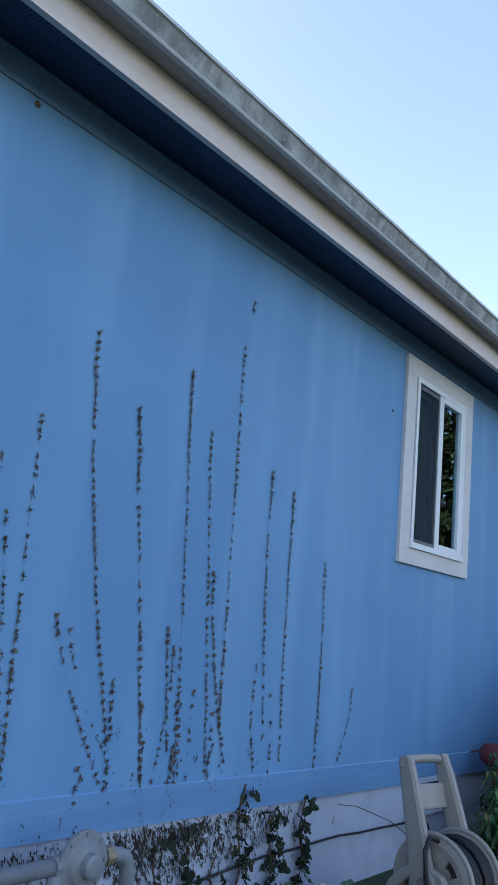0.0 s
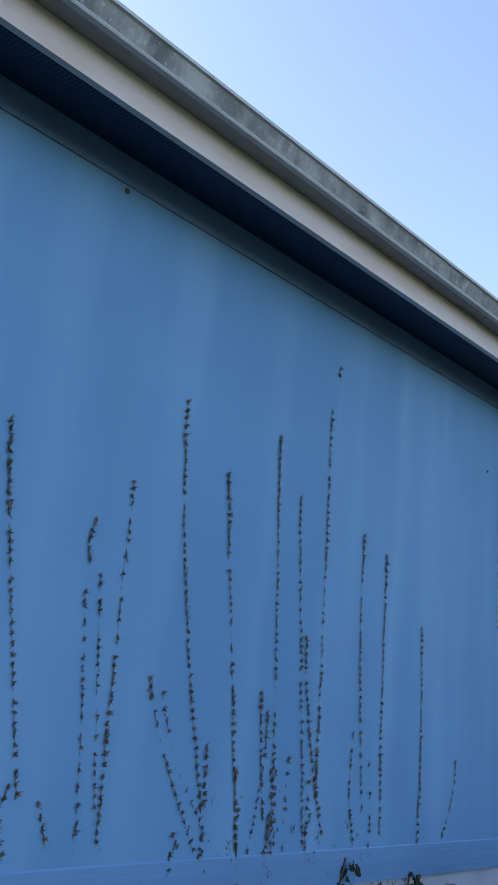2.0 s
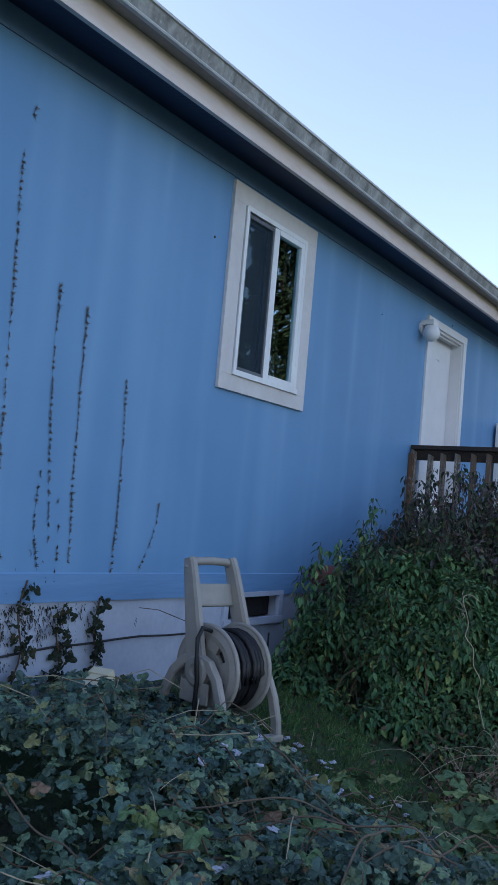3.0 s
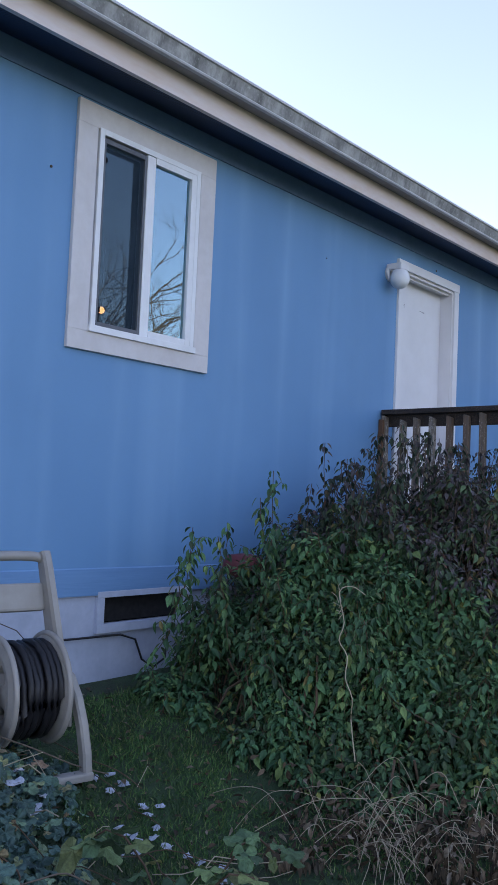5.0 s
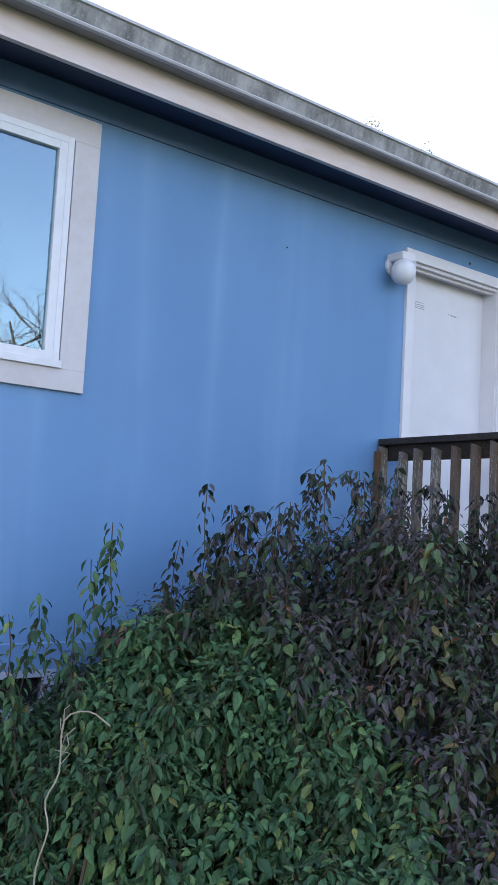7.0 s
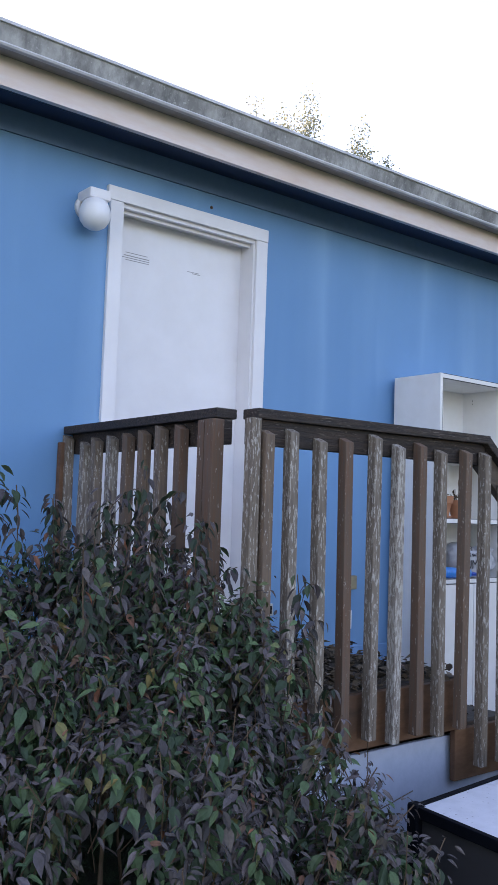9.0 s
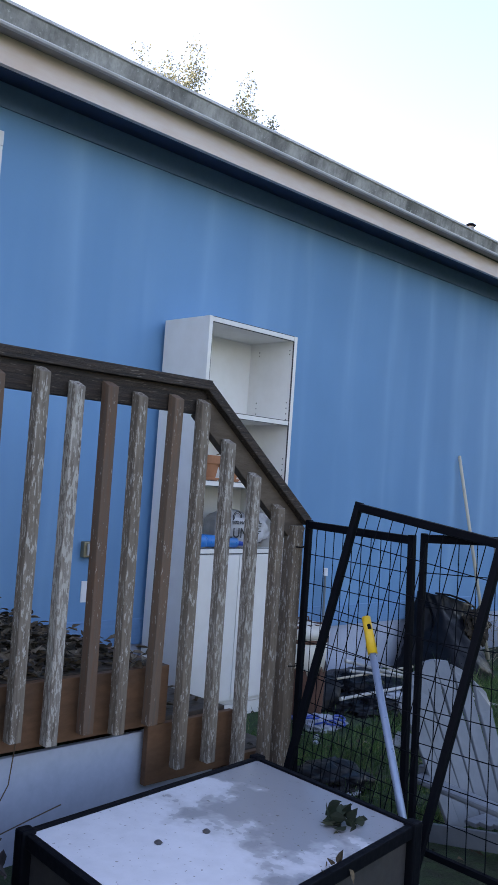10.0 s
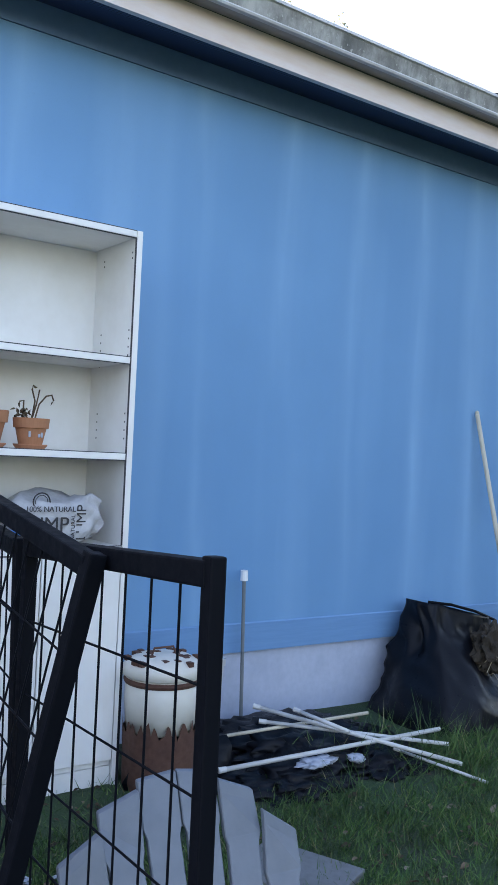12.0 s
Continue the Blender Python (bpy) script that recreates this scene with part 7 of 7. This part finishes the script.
def draped_barrow():
    """A heap under black plastic: the sheet hangs from a raised rim down to a wider foot."""
    foot = [Vector(p) for p in ((-2.10, 11.24, 0), (-1.93, 11.20, 0), (-1.74, 11.18, 0), (-1.55, 11.22, 0), (-1.49, 11.40, 0), (-1.54, 11.62, 0), (-1.68, 11.84, 0), (-1.88, 12.0, 0), (-2.10, 12.04, 0))]
    rim = [Vector(p) for p in ((-2.08, 11.47, 0.515), (-1.98, 11.45, 0.52), (-1.93, 11.47, 0.51), (-1.91, 11.50, 0.515), (-1.89, 11.56, 0.50), (-1.87, 11.72, 0.46), (-1.88, 11.86, 0.43), (-1.93, 11.95, 0.40), (-2.08, 11.97, 0.41))]
    bm = bmesh.new()
    N, M = 80, 34

    def on(line, u):
        u *= len(line) - 1
        k = min(int(u), len(line) - 2)
        return line[k].lerp(line[k + 1], u - k)

    rings = []
    for k in range(M):
        f = k / (M - 1)
        row = []
        for i in range(N):
            u = i / (N - 1)
            a, b = on(foot, u), on(rim, u)
            q = a.lerp(b, smooth01(f, 0.08, 1.0) * 0.6 + f * 0.4)
            q.z = -0.03 + (b.z + 0.03) * f
            out = (a - Vector((-1.9, 11.55, 0))).normalized()
            hang = math.sin(f * 3.14)
            fold = 0.05 * noise.noise((u * 5, f * 2.2, 2.0)) + 0.024 * (0.6 - 2.0 * abs(noise.noise((u * 6 + f * 3.5, f * 3.2 - u * 3, 5.0))))
            row.append(bm.verts.new(q + out * (fold * (0.35 + hang) - 0.03 * hang)))
        rings.append(row)
    for v in [v for r in rings for v in r]:
        v.co.x = max(v.co.x, WALL_X + 0.02)
    for r0, r1 in zip(rings, rings[1:]):
        for i in range(N - 1):
            bm.faces.new((r0[i], r0[i + 1], r1[i + 1], r1[i]))
        bm.faces.new((r0[N - 1], r0[0], r1[0], r1[N - 1]))
    bm.faces.new(rings[-1])
    bm.faces.new(rings[0][::-1])
    c = thing("covered_barrow", (-1.85, 11.6, 0.0), "barrow covered in folded black plastic against the wall", "covered barrow")
    part("cover", bm, M_TARP, c, "folded black plastic cover", True)
    part("rim", cable([(-1.93, 11.47, 0.52), (-1.88, 11.58, 0.508), (-1.86, 11.74, 0.468), (-1.90, 11.94, 0.405)], 0.007, 8), M_BLACK, c)
    part("fill", crumple_bm((-1.76, 11.74, 0.30), (0.07, 0.11, 0.12), 5), M_FILL, c, "dead brown plants")
    bm = bmesh.new()
    rr = random.Random(15)
    for i in range(40):
        p = Vector((rr.gauss(-1.60, 0.08), rr.gauss(11.78, 0.14), rr.uniform(0.0, 0.36)))
        q = p + Vector((rr.gauss(0, 0.06), rr.gauss(0, 0.07), rr.uniform(-0.10, 0.08)))
        q.z = max(q.z, 0.0)
        cable([p, (p + q) / 2 + Vector((0, 0, 0.02)), q], 0.0018, 4, bm)
    solo("dead_weeds", bm, M_STRAW, "dead brown weeds over the black heap", "dead weeds", kind="stuff")


draped_barrow()
p = thing("broom_handle", (-2.0, 12.0, 0.0), "long pale wooden handle leaning against the wall", "pole")
a, b = Vector((-1.93, 12.24, 0.0)), Vector((-2.135, 12.02, 1.474))
part("shaft", tube(a, b, 0.0135, 0.012, 12), M_STICK, p, smooth=True)
part("tip", lathe([(0.012, 0.0), (0.010, 0.012), (0.003, 0.018)], b, 12), M_STICK, p)
p = thing("utility_box", (WALL_X, 12.77, 0.7), "grey plastic utility box on the wall with a cable below", "utility box")
part("case", box((WALL_X, 12.66, 0.60), (WALL_X + 0.07, 12.85, 0.845), 0.01), M_BOXGREY, p)
part("cover", box((WALL_X + 0.07, 12.67, 0.63), (WALL_X + 0.082, 12.84, 0.835), 0.005), M_BOXGREY, p)
part("lead", cable([(WALL_X + 0.04, 12.76, 0.60), (WALL_X + 0.05, 12.77, 0.53), (WALL_X + 0.04, 12.80, 0.51), (WALL_X + 0.03, 12.83, 0.57), (WALL_X + 0.03, 12.84, 0.60)], 0.006, 6), M_HOSE, p)
part("lead", cable([(WALL_X + 0.008, 12.66, 0.60), (WALL_X + 0.008, 12.60, 0.45), (WALL_X + 0.008, 12.60, 0.36)], 0.004, 6), M_HOSE, p)
p = thing("storage_tote", (-1.72, 12.75, 0.0), "cloudy plastic storage tote with black leads hanging out", "tote")
part("tub", lathe([(0.2, 0.0), (0.24, 0.24), (0.26, 0.25), (0.26, 0.265), (0.235, 0.265), (0.20, 0.03), (0.01, 0.02)], (-1.70, 12.75, 0.0), 4), M_TOTE, p)
part("lead", cable([(-1.75, 12.7, 0.2), (-1.75, 12.68, 0.36), (-1.78, 12.75, 0.40), (-1.8, 12.82, 0.34), (-1.75, 12.85, 0.22)], 0.008, 6), M_HOSE, p)
part("lead", cable([(-1.70, 12.6, 0.2), (-1.72, 12.62, 0.33), (-1.76, 12.7, 0.36), (-1.7, 12.8, 0.25)], 0.008, 6), M_HOSE, p)
p.location += Vector((-0.11, -0.12, 0))
bm = bmesh.new()
for k in range(46):
    q = Vector((rnd.gauss(-1.68, 0.05), rnd.gauss(12.27, 0.06), rnd.uniform(0.01, 0.13)))
    cable([q, q + Vector((rnd.gauss(0, 0.04), rnd.gauss(0, 0.04), 0.01)), q + Vector((rnd.gauss(0, 0.06), rnd.gauss(0, 0.06), -0.005))], 0.003, 4, bm)
solo("net_bag", bm, M_REDNET, "tangled red net bag on the ground", "net")
t = thing("plastic_toy", (-1.35, 12.45, 0.0), "blue plastic toy part lying on the grass", "toy")
part("bar", beam((-1.45, 12.28, 0.06), (-1.20, 12.72, 0.04), 0.05, 0.045, 0.01), M_BLUE_DK, t)
part("arm", beam((-1.45, 12.28, 0.05), (-1.42, 12.24, 0.14), 0.03, 0.03, 0.008), M_BLUE_DK, t)
for k in range(8):
    t = solo("plastic_ring", ring_bm(0.030, 0.005, (0, 0, 0), 16, 6), M_BLUE_DK, "blue plastic ring lying by the can", "ring", "blue rings on the ground")
    t.matrix_world = pose(-1.42 + rnd.gauss(0, 0.06), 9.72 + rnd.gauss(0, 0.07), 0.03 + rnd.uniform(0, 0.03), rnd.uniform(-20, 20), 90 + rnd.uniform(-25, 25), 0)

bm = box((-0.16, -0.12, 0.0), (0.16, 0.12, 0.045), 0.006)
for v in bm.verts:
    v.co += Vector((0.012 * noise.noise(v.co * 9), 0.012 * noise.noise(v.co * 7 + Vector((3, 0, 0))), 0))
solo("paving_slab", bm, M_SLAB, "loose grey stone slab lying in the grass", "slab").matrix_world = pose(-0.93, 9.86, -0.012, 0, 0, 24)

# bits of white litter, and thin frost-like scraps
def litter(centres, label):
    for cx, cy, k, s in centres:
        for i in range(k):
            x, y = cx + rnd.gauss(0, s * 0.7), cy + rnd.gauss(0, s * 0.7)
            bm = bmesh.new()
            bmesh.ops.create_icosphere(bm, subdivisions=2, radius=1)
            for v in bm.verts:
                v.co = Vector((v.co.x * 0.017, v.co.y * 0.013, v.co.z * 0.005)) * (1 + 1.1 * noise.noise(v.co * 2.2 + Vector((i * 3.1, k, cx))))
            h = ivy_height(x, y)
            o = solo("litter", bm, M_PAPER, label, "litter", "white scraps on the ground")
            o.matrix_world = pose(x, y, ground_z(x, y) + h + 0.012, rnd.uniform(-20, 20), rnd.uniform(-20, 20), rnd.uniform(0, 360))


litter(((-0.95, 3.0, 7, 0.09), (-0.7, 2.55, 5, 0.12), (-1.15, 3.55, 8, 0.1), (-1.0, 3.75, 4, 0.08), (-1.05, 3.88, 7, 0.07), (-1.11, 4.05, 4, 0.06), (-0.79, 3.96, 6, 0.06), (-1.3, 4.02, 6, 0.05), (-0.8, 2.1, 4, 0.1)), "small white scrap lying among the ivy")
litter(((-1.25, 9.15, 6, 0.08), (-1.1, 8.98, 5, 0.06), (-0.72, 9.1, 5, 0.07), (-1.35, 9.5, 4, 0.06)), "small white scrap on the ground by the steps")


# ---- grass ----
def grass(count, region, lo, hi, name, label, keep=lambda x, y: True, wide=0.0035, material=L_GRASS):
    rr = random.Random(len(name) * 7)
    pos = []
    while len(pos) < count:
        x, y = rr.uniform(*region[0]), rr.uniform(*region[1])
        dens = 0.5 + 0.9 * noise.noise((x * 2.4, y * 2.4, 11)) + 0.5 * noise.noise((x * 9, y * 9, 5))
        if rr.random() > dens or not keep(x, y):
            continue
        pos.append((x, y, ground_z(x, y) - 0.004))
    n = len(pos)
    d = RNG.normal(0, 0.55, (n, 3))
    d[:, 2] = np.abs(d[:, 2]) * 0.5 + 0.6
    L = RNG.uniform(lo, hi, n)
    tagged(mesh_part(name, scatter(BLADE, pos, d, RNG.normal(0, 1, (n, 3)), L, RNG.uniform(0.6, 1.3, n) * wide), material, None), label, "grass", kind="stuff")


grass(70000, ((-1.75, 0.6), (9.0, 13.6)), 0.02, 0.075, "lawn_grass", "uneven damp lawn grass", lambda x, y: x > -1.55 or y > 11.9)
grass(42000, ((-1.95, 0.7), (2.5, 4.75)), 0.012, 0.045, "short_grass", "short mossy grass before the shrub", lambda x, y: ivy_height(x, y) < 0.05, wide=0.0045, material=L_MOSS)
grass(1500, ((-1.9, -0.95), (8.9, 10.3)), 0.02, 0.07, "rough_grass", "rough grass by the bookcase")
grass(420, ((-1.65, -1.25), (10.3, 11.2)), 0.09, 0.24, "tall_grass_tufts", "tall thin grass growing through the rubbish heap")
n = 2600
pos = [(rnd.uniform(-2.0, 0.9), rnd.uniform(8.85, 12.5) if i % 2 else rnd.uniform(3.2, 4.8), 0) for i in range(n)]
pos = [(x, y, ground_z(x, y) + 0.006 + abs(rnd.gauss(0, 0.008))) for x, y, _ in pos]
d = RNG.normal(0, 1, (n, 3))
d[:, 2] *= 0.2
L = RNG.uniform(0.012, 0.04, n)
tagged(mesh_part("ground_litter", scatter(OVATE, pos, d, np.tile((0, 0, 1.0), (n, 1)) + RNG.normal(0, 0.3, (n, 3)), L, L * 0.6), L_DRY, None), "scattered dry leaf scraps on the ground", "leaves", kind="stuff")


# ---- trees around and beyond ----
def tree(at, height, seed, leafy, label, spread=0.33, leaf=0.16, trunk=0.16, slim=1.0):
    """A tapered trunk with forking limbs; a leafy one carries many small leaf clumps."""
    rr = random.Random(seed)
    t = thing("tree", at, label, "tree")
    bm = bmesh.new()
    tips = []

    def limb(p, d, ln, r, depth):
        pts, q = [p], p
        for k in range(4):
            d = (d + Vector((rr.gauss(0, 0.16), rr.gauss(0, 0.16), rr.gauss(0.05, 0.08)))).normalized()
            q = q + d * ln / 4
            pts.append(q)
            tips.append((q, depth))
        for a, b, f in zip(pts, pts[1:], (0, 1, 2, 3)):
            tube(a, b, r * (1 - 0.15 * f), r * (1 - 0.15 * (f + 1)), 6 if depth < 2 else 4, bm)
        if depth < 4:
            for k in range(3 if depth else 5):
                b = pts[rr.randint(2, 4)]
                nd = (d + Vector((rr.gauss(0, 0.75), rr.gauss(0, 0.75), rr.gauss(0.15, 0.3)))).normalized()
                limb(b, nd, ln * rr.uniform(0.55, 0.75), r * 0.45, depth + 1)

    limb(Vector(at), Vector((0, 0, 1)), height * 0.45, trunk, 0)
    k = height / max(q.z - at[2] for q, _ in tips)
    squeeze = Matrix.Translation(at) @ Matrix.Diagonal((slim, slim, k, 1)) @ Matrix.Translation(-Vector(at))
    bm.transform(squeeze)
    tips = [(squeeze @ q, dep) for q, dep in tips]
    part("trunk", bm, M_BARK, t)
    if leafy:
        pos = []
        for q, dep in tips:
            if dep >= 2:
                for k in range(leafy):
                    pos.append((q.x + rr.gauss(0, spread), q.y + rr.gauss(0, spread), q.z + rr.gauss(0, spread)))
        nn = len(pos)
        L = RNG.uniform(0.5, 1.2, nn) * leaf
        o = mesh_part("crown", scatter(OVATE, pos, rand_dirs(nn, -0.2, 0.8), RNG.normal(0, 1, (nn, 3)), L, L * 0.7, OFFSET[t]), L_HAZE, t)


def conifer(at, height, seed, label, width=1.6, many=5200):
    rr = random.Random(seed)
    t = thing("tree", at, label, "tree")
    part("trunk", tube(at, (at[0], at[1], at[2] + height), 0.14, 0.02, 8), M_BARK, t)
    pos, dd = [], []
    for i in range(many):
        f = rr.random() ** 1.3
        a = rr.uniform(0, 6.28)
        R = width * (1 - f) * (0.55 + 0.45 * abs(math.sin(f * 34 + 1.5 * noise.noise((a, f * 3, seed))))) * rr.uniform(0.5, 1.05)
        pos.append((at[0] + R * math.cos(a), at[1] + R * math.sin(a), at[2] + height * (0.06 + 0.94 * f) - R * 0.25))
        dd.append((math.cos(a), math.sin(a), -0.5 + rr.gauss(0, 0.3)))
    nn = len(pos)
    L = RNG.uniform(0.14, 0.30, nn)
    mesh_part("crown", scatter(OVATE, pos, dd, RNG.normal(0, 1, (nn, 3)), L, L * 0.5, OFFSET[t]), L_FAR, t)


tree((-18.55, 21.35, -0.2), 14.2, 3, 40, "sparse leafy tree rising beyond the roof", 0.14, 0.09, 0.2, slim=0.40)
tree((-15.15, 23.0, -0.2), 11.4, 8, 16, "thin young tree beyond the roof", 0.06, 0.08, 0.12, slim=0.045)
conifer((-8.6, 31.0, -0.2), 9.6, 5, "dark evergreen tree beyond the end of the house", 2.2, 3000)
u = thing("utility_pole", (-7.9, 31.5, -0.2), "wooden utility pole beyond the house", "utility pole")
part("pole", tube((-7.9, 31.5, -0.2), (-7.9, 31.5, 9.4), 0.14, 0.11, 10), M_BARK, u)
part("cap", tube((-7.9, 31.5, 9.4), (-7.9, 31.5, 9.46), 0.10, 0.04, 10), M_BARK, u)
for i, (x, y, h) in enumerate(((15.5, 19.0, 8.0), (18.5, 20.5, 9.0), (14.0, 21.5, 7.5), (17.0, 24.0, 8.5), (12.3, 12.8, 7.4), (13.5, 10.6, 6.6), (13.2, 8.2, 5.6), (13.5, 15.2, 9.2), (15.0, 16.4, 10.0))):
    tree((x, y, -0.2), h, 20 + i, 0, "bare winter tree across the yard", trunk=0.13, slim=1.2)
for i, (x, y, h) in enumerate(((5.0, 21.5, 13.0), (6.4, 21.0, 13.5), (7.8, 20.6, 12.5), (3.6, 22.0, 13.0), (15.5, 13.5, 5.4), (16.5, 16.5, 6.8), (12.0, 23.0, 4.0), (15.5, 19.5, 3.2))):
    conifer((x, y, -0.2), h, 40 + i, "dense evergreen across the yard", 2.6 if h > 5 else 1.7, 18000 if h > 8 else 5000)
